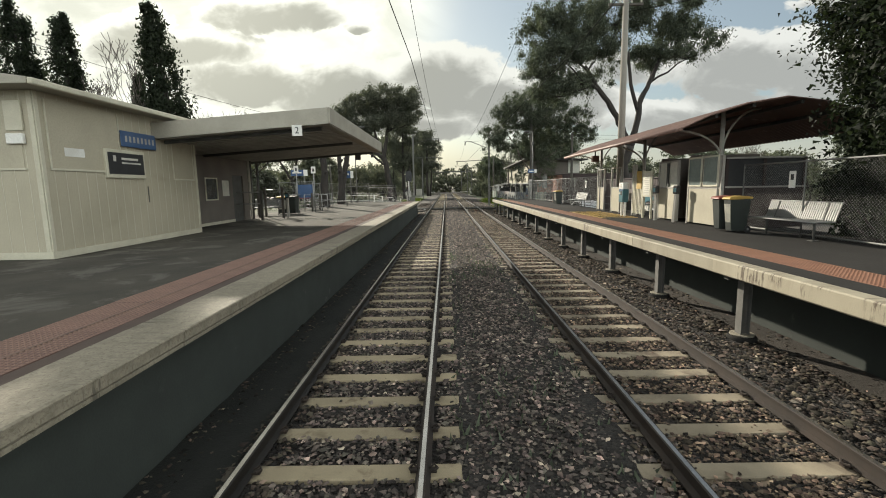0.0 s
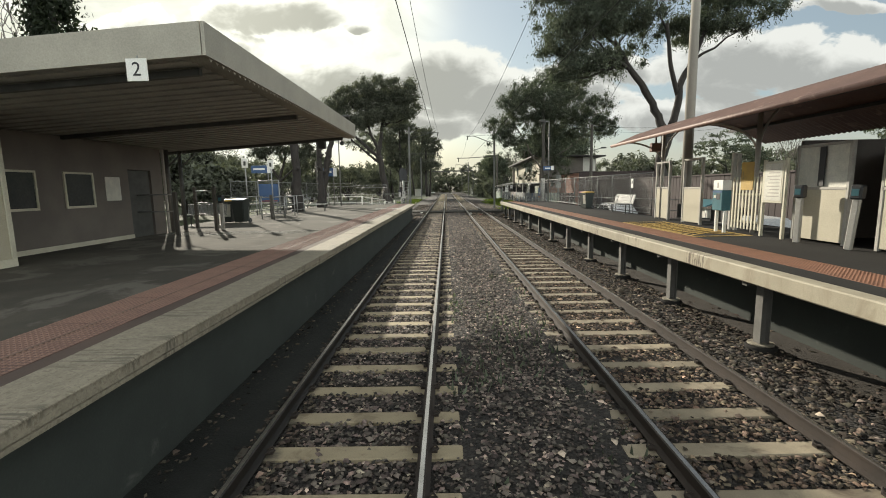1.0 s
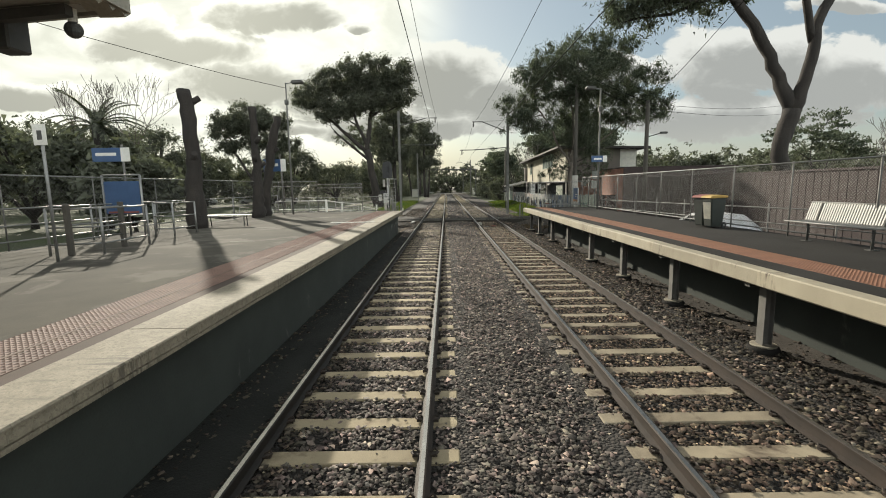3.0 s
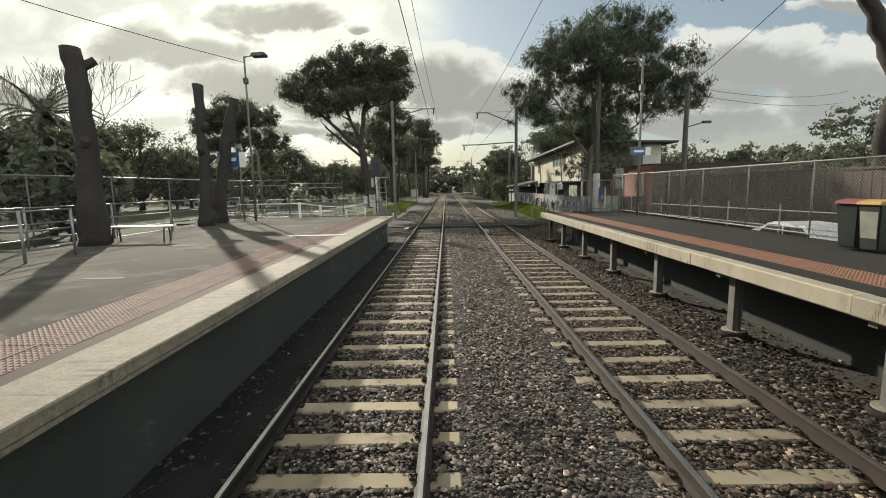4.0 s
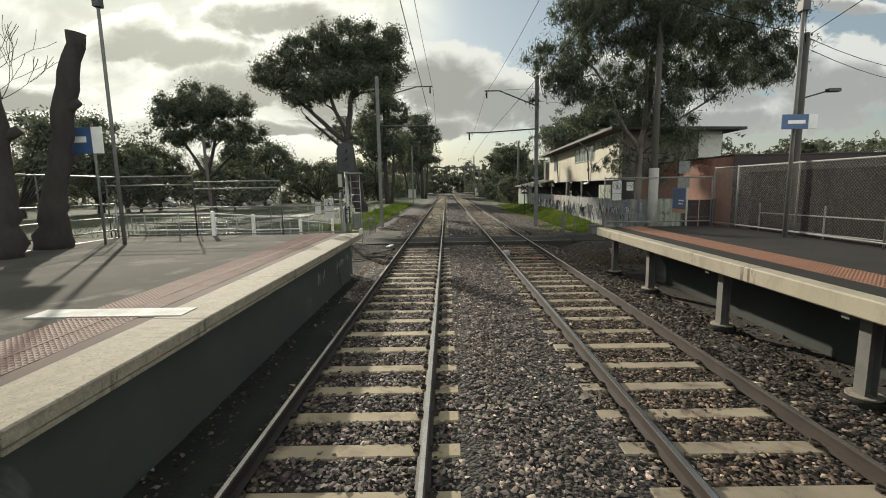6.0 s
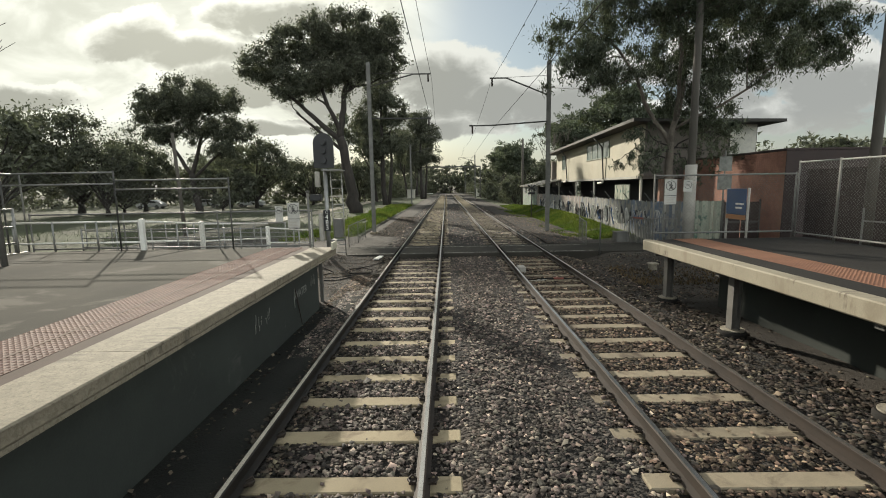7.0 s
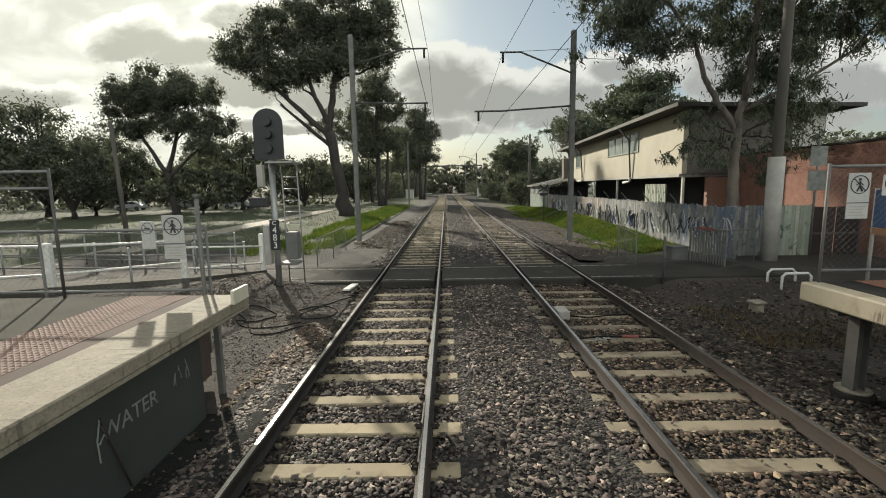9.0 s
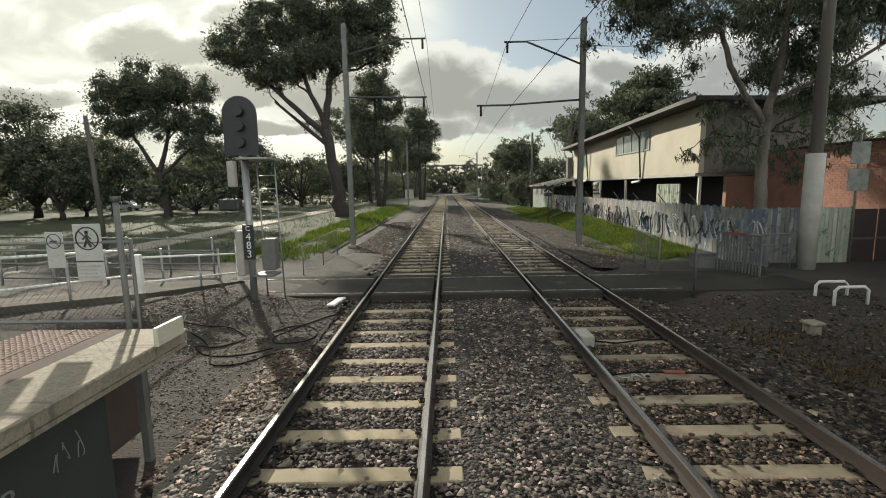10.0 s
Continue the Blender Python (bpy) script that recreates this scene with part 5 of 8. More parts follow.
# ---- railway signal ----
def signal():
    t = thing("railway_signal", (-4.33, 53.0, -0.28), "railway signal with round-topped black hood and ladder", "signal")
    pipe("mast", "steel", [(0, 0, 0), (0, 0, 3.5)], 0.075, t, 12)
    b = bmesh.new()
    r = 0.36
    pts = [(-r, 3.52), (r, 3.52), (r, 4.38)] + [(r * math.cos(a), 4.38 + r * math.sin(a)) for a in (math.pi * i / 12 for i in range(1, 12))] + [(-r, 4.38)]
    prism(b, pts, "y", -0.1, -0.06)
    hood = part("backboard", b, "black", t, "round-topped black backboard")
    b = bmesh.new()
    prism(b, [(x * 0.55, z - 0.02 if z > 4 else z + 0.1) for x, z in pts], "y", -0.06, 0.12)
    part("lamp_case", b, "black", hood)
    for z in (3.78, 4.12, 4.42):
        lens = pipe("lens_hood", "black", [(0, -0.10, z), (0, -0.22, z)], [0.11, 0.105], hood, 14)
    solid("platform", "steel", (-0.05, 0.6, -0.3, 0.5, 3.42, 3.46), parent=t, r=0.005)
    for x in (0.12, 0.52):
        pipe("ladder_rail", "steel", [(x, 0.45, 0.2), (x - 0.04, 0.42, 3.42)], 0.018, t)
    for i in range(10):
        pipe("rung", "steel", [(0.12, 0.44, 0.4 + i * 0.3), (0.5, 0.44, 0.4 + i * 0.3)], 0.012, t)
    solid("relay_box", "post_grey", (-0.36, -0.2, -0.1, 0.06, 2.85, 3.4), parent=t, r=0.02)
    solid("repeater", "black", (-0.55, -0.15, -0.2, 0.1, 2.35, 2.6), parent=t, r=0.03)
    solid("cabinet", "steel_dull", (0.2, 0.5, 0.05, 0.35, 1.0, 1.7), parent=t, r=0.02)
    solid("step_plate", "alu", (0.15, 0.6, -0.35, 0.1, 0.92, 0.97), parent=t, r=0.005)
    solid("side_box", "post_grey", (-0.3, -0.13, -0.1, 0.12, 0.9, 1.9), parent=t, r=0.02)
    p = solid("number_plate", "black", (-0.11, 0.13, -0.12, -0.09, 1.27, 2.03), parent=t, r=0.004, label="black plate with white characters")
    words("C", 0.15, "white", p, (0.01, -0.124, 1.95), (90, 0, 0))
    for i, ch in enumerate("483"):
        words(ch, 0.23, "white", p, (0.01, -0.124, 1.77 - i * 0.19), (90, 0, 0))
    solid("base", "concrete", (-0.3, 0.3, -0.3, 0.3, -0.1, 0.05), parent=t, r=0.02)
    return t


signal()


# ---- overhead line masts ----
def mast(place, height, arms, label, material="steel_dull"):
    t = thing("overhead_line_mast", place, label, "mast", "overhead line masts")
    s = 0.11
    b = bmesh.new()
    prism(b, [(-s, -s), (s, -s), (s, -s + 0.014), (0.008, -s + 0.014), (0.008, s - 0.014), (s, s - 0.014), (s, s), (-s, s), (-s, s - 0.014), (-0.008, s - 0.014), (-0.008, -s + 0.014), (-s, -s + 0.014)], "z", 0, height)
    part("column", b, material, t)
    solid("base", "sleeper_old", (-0.24, 0.24, -0.24, 0.24, -0.05, 0.1), parent=t, r=0.03)
    for z, x1, z1, strut in arms:
        a = pipe("arm", "steel_dark", [(0, 0, z), (x1 * 0.72, 0, z1), (x1, 0, z1)], 0.042, t)
        pipe("insulator", "rail_side", [(x1 * 0.96, 0, z1), (x1 * 0.96, 0, z1 - 0.45)], 0.05, a, 8)
        if strut:
            pipe("tie", "steel_dark", [(0, 0, z1 + 0.1), (x1 * 0.8, 0, z1 + 0.02)], 0.012, t)
    return t


G = -0.32
mast((6.0, 63.6, G), 9.85, [(7.95, -3.4, 8.95, True), (6.5, -4.6, 6.32, False)], "steel overhead line mast with two brackets over the track")
mast((-4.58, 65.0, G), 10.3, [(8.9, 3.75, 9.6, True), (7.05, 3.75, 7.0, False)], "steel overhead line mast with brackets beside the verge")
for y in (104.0, 147.0):
    mast((6.3, y + 31.5 if y < 110 else y + 40, G), 9.6, [(8.2, -3.6, 9.0, True)], "distant overhead line mast beside the far track")
    mast((-5.6, y + 6, G), 9.6, [(8.2, 4.2, 9.0, True)], "distant overhead line mast on the far verge")
p = thing("signal_gantry", (0, 150, G), "distant steel portal gantry spanning both tracks", "gantry")
for x in (-6, 8.5):
    solid("leg", "steel_dark", (x - 0.12, x + 0.12, -0.12, 0.12, 0, 7.9), parent=p)
solid("beam", "steel_dark", (-6, 8.5, -0.15, 0.15, 7.6, 7.9), parent=p)
for x in (-1.1, 2.95):
    solid("hanger", "steel_dark", (x - 0.05, x + 0.05, -0.05, 0.05, 6.6, 7.6), parent=p)


def cable(name, pts, r, label, sag=0.0):
    t = thing(name, pts[0], label, "cable", "overhead wires")
    o = Vector(pts[0])
    allp = []
    for a, b in zip(pts, pts[1:]):
        for i in range(9):
            k = i / 8
            v = Vector(a).lerp(Vector(b), k)
            allp.append((v.x - o.x, v.y - o.y, v.z - o.z - sag * 4 * k * (1 - k)))
    pipe("wire", "cable", allp, r, t, 5)
    return t


# contact and messenger wires over each track
spans = [-5, 12, 64.2, 108, 152, 200]
for c, xs_ in ((TRACKS[0], -0.75), (TRACKS[1], 2.7)):
    pts = [(c + (0.25 if i % 2 else -0.25), y, 5.75) for i, y in enumerate(spans)]
    pts[2] = (xs_, 64.2, 6.0 if c < 0 else 5.75)
    cable("contact_wire", pts, 0.009, "thin copper contact wire above the track")
    pts = [(c, y, 8.75) for y in spans]
    pts[2] = (xs_, 64.2, 8.5 if c > 0 else 8.85)
    cable("messenger_wire", pts, 0.009, "sagging messenger wire above the contact wire", 0.9)
# ---- right platform: shelter ----
def right_shelter():
    t = thing("platform_shelter", (8.3, 13.6, R_TOP), "cream and red open platform shelter with curved brackets", "shelter")
    Y0, Y1 = -0.95, 11.2
    ARCH = ((-1.85, 2.83), (-1.1, 3.16), (-0.1, 3.46), (1.0, 3.62), (2.1, 3.48), (3.1, 3.2), (3.9, 2.8))

    def roof_z(x):
        return float(np.interp(x, [p[0] for p in ARCH], [p[1] for p in ARCH]))
    b = bmesh.new()
    n = int((Y1 - Y0) / 0.19)
    top, low = [], []
    for k in range(n * 4 + 1):
        y = Y0 + k * 0.19 / 4
        w = 0.018 * math.sin(k * math.pi / 2)
        top.append([b.verts.new((x, y, z + 0.03 + w)) for x, z in ARCH])
        low.append([b.verts.new((x, y, z + w)) for x, z in ARCH])
    for k in range(n * 4):
        for m in range(len(ARCH) - 1):
            b.faces.new((top[k][m], top[k + 1][m], top[k + 1][m + 1], top[k][m + 1]))
            b.faces.new((low[k][m], low[k][m + 1], low[k + 1][m + 1], low[k + 1][m]))
        b.faces.new((low[k][0], low[k + 1][0], top[k + 1][0], top[k][0]))
        b.faces.new((low[k][-1], top[k][-1], top[k + 1][-1], low[k + 1][-1]))
    for e in (0, -1):
        for m in range(len(ARCH) - 1):
            b.faces.new((low[e][m], top[e][m], top[e][m + 1], low[e][m + 1]))
    part("roof_sheet", b, "roof_red", t, "arched red-brown corrugated roof sheet")
    pipe("gutter", "roof_red", [(-1.87, Y0, 2.82), (-1.87, Y1, 2.82)], 0.055, t, 8, "faded pink-red gutter")
    for x in (-0.9, 0.1, 1.4, 2.6):
        solid("purlin", "eave_dark", (x - 0.04, x + 0.04, Y0 + 0.05, Y1 - 0.05, roof_z(x) - 0.11, roof_z(x) - 0.02), parent=t)
    for y in (0.3, 5.6, 10.9):
        c = pipe("column", "post_grey", [(0.0, y, 0), (0.0, y, roof_z(0) - 0.05)], 0.065, t, 10)
        for s in (-1, 1):
            pts = []
            for i in range(9):
                a = math.pi / 2 * i / 8
                reach = 1.45 if s < 0 else 1.1
                pts.append((s * reach * (1 - math.cos(a)), y, 2.05 + (roof_z(s * reach) - 0.08 - 2.05) * math.sin(a)))
            pipe("bracket", "post_grey", pts, 0.032, c, 8)
    # half-height cream walls with framed glazing above
    def bay(y0, y1, glazed, label=""):
        w = solid("wall_panel", "cream", (-0.03, 0.03, y0, y1, 0.05, 1.18), parent=t, r=0.006)
        for y in (y0, y1):
            solid("stud", "post_grey", (-0.045, 0.045, y - 0.035, y + 0.035, 0, 2.18), parent=w, r=0.006)
        for z in (1.2, 2.15):
            solid("frame_rail", "post_grey", (-0.045, 0.045, y0, y1, z - 0.03, z + 0.03), parent=w, r=0.006)
        if glazed:
            solid("pane", glazed, (-0.008, 0.008, y0 + 0.035, y1 - 0.035, 1.23, 2.12), parent=w)
    bay(10.3, 11.3, None)
    bay(8.15, 9.25, None)
    bay(6.35, 6.6, None)
    bay(2.75, 4.15, "paper")
    bay(0.15, 2.0, None)
    for y0, y1, pic in ((0.25, 1.05, "teal"), (1.15, 1.92, "paper")):
        f = solid("poster_frame", "cream_trim", (-0.09, -0.046, y0, y1, 1.24, 2.2), parent=t, r=0.008)
        solid("poster", "window_pale", (-0.094, -0.091, y0 + 0.05, y1 - 0.05, 1.3, 2.14), parent=f)
    solid("dark_divider", "black", (-0.06, -0.035, 3.35, 3.5, 1.25, 2.1), parent=t)
    # rear wall with opening to the ticket hall
    solid("rear_wall", "maroon", (2.35, 2.45, 0.2, 4.2, 0, 2.1), parent=t, label="dark maroon rear wall")
    ew = solid("end_wall", "maroon", (0.06, 2.45, 0.1, 0.2, 0, 1.2), (0.06, 0.14, 0.1, 0.2, 1.2, 2.1), (1.18, 1.26, 0.1, 0.2, 1.2, 2.1), (2.37, 2.45, 0.1, 0.2, 1.2, 2.1), parent=t, label="dark end wall with a glazed upper half")
    for z in (1.22, 2.08):
        solid("frame_rail", "post_grey", (0.06, 2.45, 0.08, 0.22, z - 0.025, z + 0.025), parent=ew, r=0.006)
    for x0, x1 in ((0.14, 1.18), (1.26, 2.37)):
        solid("pane", "black", (x0, x1, 0.14, 0.16, 1.245, 2.055), parent=ew, label="dark glazed pane")
    for wb in ((0.05, 2.35, 4.1, 4.2, 0, 2.3), (0.05, 2.35, 2.03, 2.1, 0, 2.3)):
        solid("side_wall", "brown_wall", wb, parent=t)
    for y0, y1 in ((9.3, 10.25), (6.65, 8.1)):
        seat = solid("seat_back", "brown_wall", (0.42, 0.48, y0, y1, 0.62, 1.12), parent=t, r=0.01, label="grey-brown timber seat back")
        solid("seat_front", "black", (0.30, 0.36, y0, y1, 0.12, 0.6), parent=seat, r=0.01)
        solid("foot_rail", "alu", (0.26, 0.30, y0, y1, 0.10, 0.13), parent=seat)
    # slatted gate
    gate = thing("slatted_gate", (8.25, 18.8, R_TOP), "pale yellow upright-slat gate in the shelter", "gate")
    for z in (0.25, 1.0):
        solid("rail", "cream_trim", (-0.02, 0.02, 0, 1.25, z, z + 0.06), parent=gate, r=0.005)
    b = bmesh.new()
    rbox(b, -0.042, -0.022, -0.035, 0.035, 0.08, 1.5, 0.006)
    s = part("slat", b, "cream_trim", gate)
    s.location = (0, 0.06, 0)
    for i in range(1, 9):
        twin(s, (0, 0.06 + i * 0.14, 0), gate)
    solid("yellow_panel", "yellow", (-0.06, -0.045, 0.35, 0.85, 1.15, 1.9), parent=gate, r=0.004)
    solid("post", "post_grey", (-0.05, 0.05, 1.25, 1.35, 0, 2.2), parent=gate, r=0.01)
    return t


right_shelter()


def ticket_machine(place):
    t = thing("ticket_machine", place, "teal and white ticket machine on legs beside the shelter", "ticket machine")
    solid("body", "teal", (-0.16, 0.16, -0.36, 0.36, 0.7, 1.34), parent=t, r=0.02)
    h = solid("header", "white", (-0.15, 0.15, -0.36, 0.36, 1.345, 1.66), parent=t, r=0.02)
    solid("symbol", "post_grey", (-0.156, -0.151, -0.05, 0.05, 1.42, 1.58), parent=h)
    solid("screen", "black", (-0.168, -0.161, -0.22, 0.05, 1.05, 1.24), parent=t)
    solid("label", "paper", (-0.168, -0.161, 0.08, 0.24, 1.1, 1.18), parent=t)
    solid("band", "blue", (-0.168, -0.161, -0.34, 0.34, 1.27, 1.33), parent=t)
    for y in (-0.3, 0.3):
        solid("leg", "white", (-0.05, 0.05, y - 0.05, y + 0.05, 0, 0.7), parent=t, r=0.01)
    return t


ticket_machine((7.6, 19.5, R_TOP)).scale = (0.8, 0.62, 0.86)


def framed_board(place, label):
    t = thing("timetable_board", place, label, "notice board")
    for y in (-0.36, 0.36):
        solid("leg", "cream_trim", (-0.035, 0.035, y - 0.035, y + 0.035, 0, 1.9), parent=t, r=0.008)
    f = solid("frame", "cream_trim", (-0.05, 0.03, -0.33, 0.33, 0.85, 1.85), parent=t, r=0.01)
    solid("sheet", "paper", (-0.055, -0.051, -0.28, 0.28, 0.91, 1.79), parent=f)
    b = bmesh.new()
    for i in range(9):
        box(b, -0.058, -0.0555, -0.23, 0.2 - 0.05 * (i % 3), 1.0 + i * 0.08, 1.025 + i * 0.08)
    part("lettering", b, "post_grey", f)
    return t


framed_board((7.95, 18.0, R_TOP), "cream framed timetable board standing on two legs")
o = ticket_reader((7.85, 17.05, R_TOP), "ticket reader on a grey post in front of the shelter")
o.rotation_euler = (0, 0, radians(-70))
o = ticket_reader((7.95, 15.85, R_TOP), "leaning grey ticket reader post beside the doorway")
o.rotation_euler = (0, radians(4), radians(-70))
bench((8.35, 11.1, R_TOP), radians(-90), "bright slatted steel bench against the chain-link fence", 2.2)
bench((8.25, 28.75, R_TOP), radians(-90), "slatted steel bench facing the tracks by the fence", 2.3)
wheelie_bin((7.93, 12.92, R_TOP), radians(-88), "red", "dark wheelie bin with red lid beside the shelter", False).scale = (0.62, 0.86, 0.93)
wheelie_bin((7.97, 12.44, R_TOP), radians(-90), "yellow", "wheelie bin with yellow lid and pale sticker").scale = (0.62, 0.86, 0.93)
wheelie_bin((8.1, 33.4, R_TOP), radians(-75), "red", "dark wheelie bin with red lid near the fence", False).scale = (0.72, 0.8, 0.93)
wheelie_bin((8.12, 32.93, R_TOP), radians(-80), "yellow", "dark wheelie bin with yellow lid near the fence").scale = (0.72, 0.8, 0.93)
# yellow hatch on the deck in front of the machine
hatch = thing("yellow_hatching", (6.3, 18.5, R_TOP), "worn yellow painted hatch lines on the deck", "road marking", kind="structure")
for i in range(15):
    for way in (1, -1):
        x0, y0 = 0.02, 0.32 * i - 0.6
        ends = []
        for x in (0.04, 1.46):
            ends.append((x, y0 + way * (x - 0.75) * 0.75 + 0.75))
        (xa, ya), (xb, yb) = ends
        if min(ya, yb) < 0 or max(ya, yb) > 4.6:
            continue
        bm = bmesh.new()
        z0, z1 = (0.0, 0.003) if way > 0 else (0.0035, 0.006)
        lo = [bm.verts.new(p) for p in ((xa, ya - 0.05, z0), (xb, yb - 0.05, z0), (xb, yb + 0.05, z0), (xa, ya + 0.05, z0))]
        hi = [bm.verts.new((v.co.x, v.co.y, z1)) for v in lo]
        bm.faces.new(hi)
        for q in range(4):
            bm.faces.new((lo[q], lo[(q + 1) % 4], hi[(q + 1) % 4], hi[q]))
        part("stripe", bm, "yellow", hatch)
for x0, x1, y0, y1 in ((0.0, 0.1, -0.05, 4.7), (1.42, 1.52, -0.05, 4.7), (0.1, 1.42, -0.05, 0.06), (0.1, 1.42, 4.59, 4.7)):
    solid("stripe", "yellow", (x0, x1, y0, y1, 0.004, 0.008), parent=hatch)
# speaker box under the roof's end
s = thing("loudspeaker", (7.9, 24.3, R_TOP + 2.55), "small red-brown speaker box under the roof", "loudspeaker")
solid("case", "roof_red", (-0.18, 0.18, -0.12, 0.12, 0, 0.32), parent=s, r=0.02)
solid("mount", "steel_dark", (-0.03, 0.03, -0.03, 0.03, 0.32, 0.62), parent=s)

# fences of the right platform
chain_fence((8.65, 2.0), (8.65, 13.3), R_TOP + 0.05, 2.97, 2.3, "galvanised chain-link fence behind the bench and bins", base=R_TOP - 0.1)
chain_fence((8.6, 25.95), (8.6, 46.65), R_TOP + 0.08, 2.95, 2.3, "tall galvanised chain-link fence along the platform back", base=R_TOP - 0.1)
chain_fence((8.6, 46.67), (8.55, P_END), R_TOP + 0.08, 2.95, 2.3, "short chain-link bay at the end of the platform", base=R_TOP - 0.1)
chain_fence((5.05, P_END - 0.05), (8.45, P_END - 0.05), R_TOP + 0.12, 2.68, 3.4, "chain-link screen across the platform end", base=R_TOP - 0.1, pitch=0.09)


def fence_plate(place, label):
    t = thing("fence_plate", place, label, "sign")
    p = solid("plate", "white", (-0.012, 0, -0.11, 0.11, 0, 0.42), parent=t, r=0.004)
    solid("symbol", "black", (-0.015, -0.0125, -0.05, 0.05, 0.2, 0.34), parent=p)
    return t


fence_plate((8.62, 11.4, 2.32), "white notice plate fixed to the fence mesh")
fence_plate((8.55, 27.9, 2.3), "small white plate on the chain-link fence")

# ramp handrails between the fence and the street
h = thing("ramp_handrail", (9.6, 25.5, 0.6), "galvanised double pipe handrail along the ramp", "railing")
for i in range(10):
    pipe("post", "steel_dull", [(0, i * 2.4, -0.9), (0, i * 2.4, 1.25)], 0.02, h)
for z in (0.35, 0.75, 1.2):
    pipe("rail", "alu", [(0, 0, z), (0, 21.6, z - 0.25)], 0.017, h)

# street between the platform fence and the yard wall
st = solid("street", "asphalt_dark", (10.3, 14.9, -40, 53.5, -0.40, -0.345))
tagged(st, "worn dark asphalt street behind the platform fence", "street", kind="structure")
# wall and parked car behind
wl = thing("boundary_wall", (14.95, 20.0, -0.35), "long dark maroon ribbed steel wall of a yard", "wall", kind="structure")
solid("coping", "maroon", (-0.06, 0.16, 0, 35.6, 3.22, 3.30), parent=wl)
b = bmesh.new()
n = 182
for k in range(n):
    y0, y1 = k * 35.6 / n, (k + 1) * 35.6 / n
    d = 0.0 if k % 2 else 0.012
    box(b, d, d + 0.08, y0, y1, 0, 3.22)
part("ribbed_sheet", b, "maroon", wl, "dark maroon ribbed sheet")


def car(place, turn, label):
    t = thing("parked_car", place, label, "car")
    t.rotation_euler = (0, 0, turn)
    b = bmesh.new()
    side = [(-2.1, 0.35), (-2.15, 0.75), (-1.3, 0.95), (-0.7, 1.42), (0.9, 1.45), (1.7, 1.0), (2.1, 0.9), (2.15, 0.4)]
    prism(b, side, "y", -0.85, 0.85)
    bmesh.ops.bevel(b, geom=b.edges[:], offset=0.09, segments=2, affect="EDGES")
    part("body", b, "car_white", t)
    for s in (-0.857, 0.857):
        b = bmesh.new()
        prism(b, [(-1.05, 0.98), (-0.65, 1.34), (0.15, 1.37), (0.15, 0.98)], "y", s - 0.004, s + 0.004)
        part("side_window", b, "glass_dark", t)
        b = bmesh.new()
        prism(b, [(0.22, 0.98), (0.22, 1.37), (0.82, 1.37), (1.4, 1.02)], "y", s - 0.004, s + 0.004)
        part("side_window", b, "glass_dark", t)
        for x in (-1.3, 1.35):
            w = pipe("wheel", "black", [(x, s - 0.1, 0.32), (x, s + 0.03, 0.32)], 0.32, t, 18)
            pipe("rim", "alu", [(x, s - 0.11, 0.32), (x, s + 0.04, 0.32)], 0.19, w, 14)
    for y in (-0.6, 0.6):
        solid("headlight", "paper", (-2.17, -2.08, y - 0.16, y + 0.16, 0.62, 0.76), parent=t, r=0.02)
    return t


car((12.2, 39.5, -0.35), radians(90), "white hatchback parked in the street behind the fence")
car((12.4, 25.0, -0.35), radians(88), "pale parked car standing behind the ramp railing")
for x, y in ((-33, 113), (-41, 114), (-50, 113)):
    car((x, y, -0.3), radians(4), "white car parked beyond the park trees")
v = thing("market_awning", (14.3, 31.5, -0.35), "blue shade awning over a pale kiosk in the yard", "awning")
solid("kiosk", "paper", (-1.2, 1.2, -1.6, 1.6, 0, 2.1), parent=v, r=0.05)
b = bmesh.new()
prism(b, [(-1.7, 2.35), (0.0, 2.75), (1.7, 2.35), (1.7, 2.43), (0, 2.85), (-1.7, 2.43)], "y", -2.1, 2.1)
part("awning_sheet", b, "teal", v)
for x, y in ((-1.5, -1.9), (1.5, -1.9), (-1.5, 1.9), (1.5, 1.9)):
    pipe("post", "steel", [(x, y, 0), (x, y, 2.4)], 0.03, v)
v.scale = (0.62, 0.62, 0.68)

# poles
lamp_post((8.4, 44.4, R_TOP), 6.48, -0.75, "tall slim platform lamp pole behind the fence")
n = thing("station_sign", (8.42, 44.3, R_TOP + 2.5), "blue station name sign with a white end on the lamp pole", "sign", "station name signs")
p = solid("panel", "blue", (-0.5, 0.12, -0.16, -0.13, 0.08, 0.42), parent=n, r=0.006)
solid("white_end", "white", (0.122, 0.34, -0.16, -0.13, 0.08, 0.42), parent=n, r=0.006)
bars(p, "white", -0.36, 0.06, 0.16, 0.34, 1, -0.161)
solid("clamp", "steel", (-0.08, 0.06, -0.129, 0.12, 0.15, 0.25), parent=n)


def power_pole(place, height, material, label, arm=True, r=0.16):
    t = thing("power_pole", place, label, "power pole", "street power poles")
    pipe("pole", material, [(0, 0, 0), (0, 0, height)], [r, r * 0.75], t, 12)
    if arm:
        solid("cross_arm", "timber", (-0.9, 0.9, -0.06, 0.06, height - 0.55, height - 0.42), parent=t, r=0.01)
        for x in (-0.8, -0.3, 0.3, 0.8):
            pipe("insulator", "paper", [(x, 0, height - 0.42), (x, 0, height - 0.25)], 0.04, t)
    return t


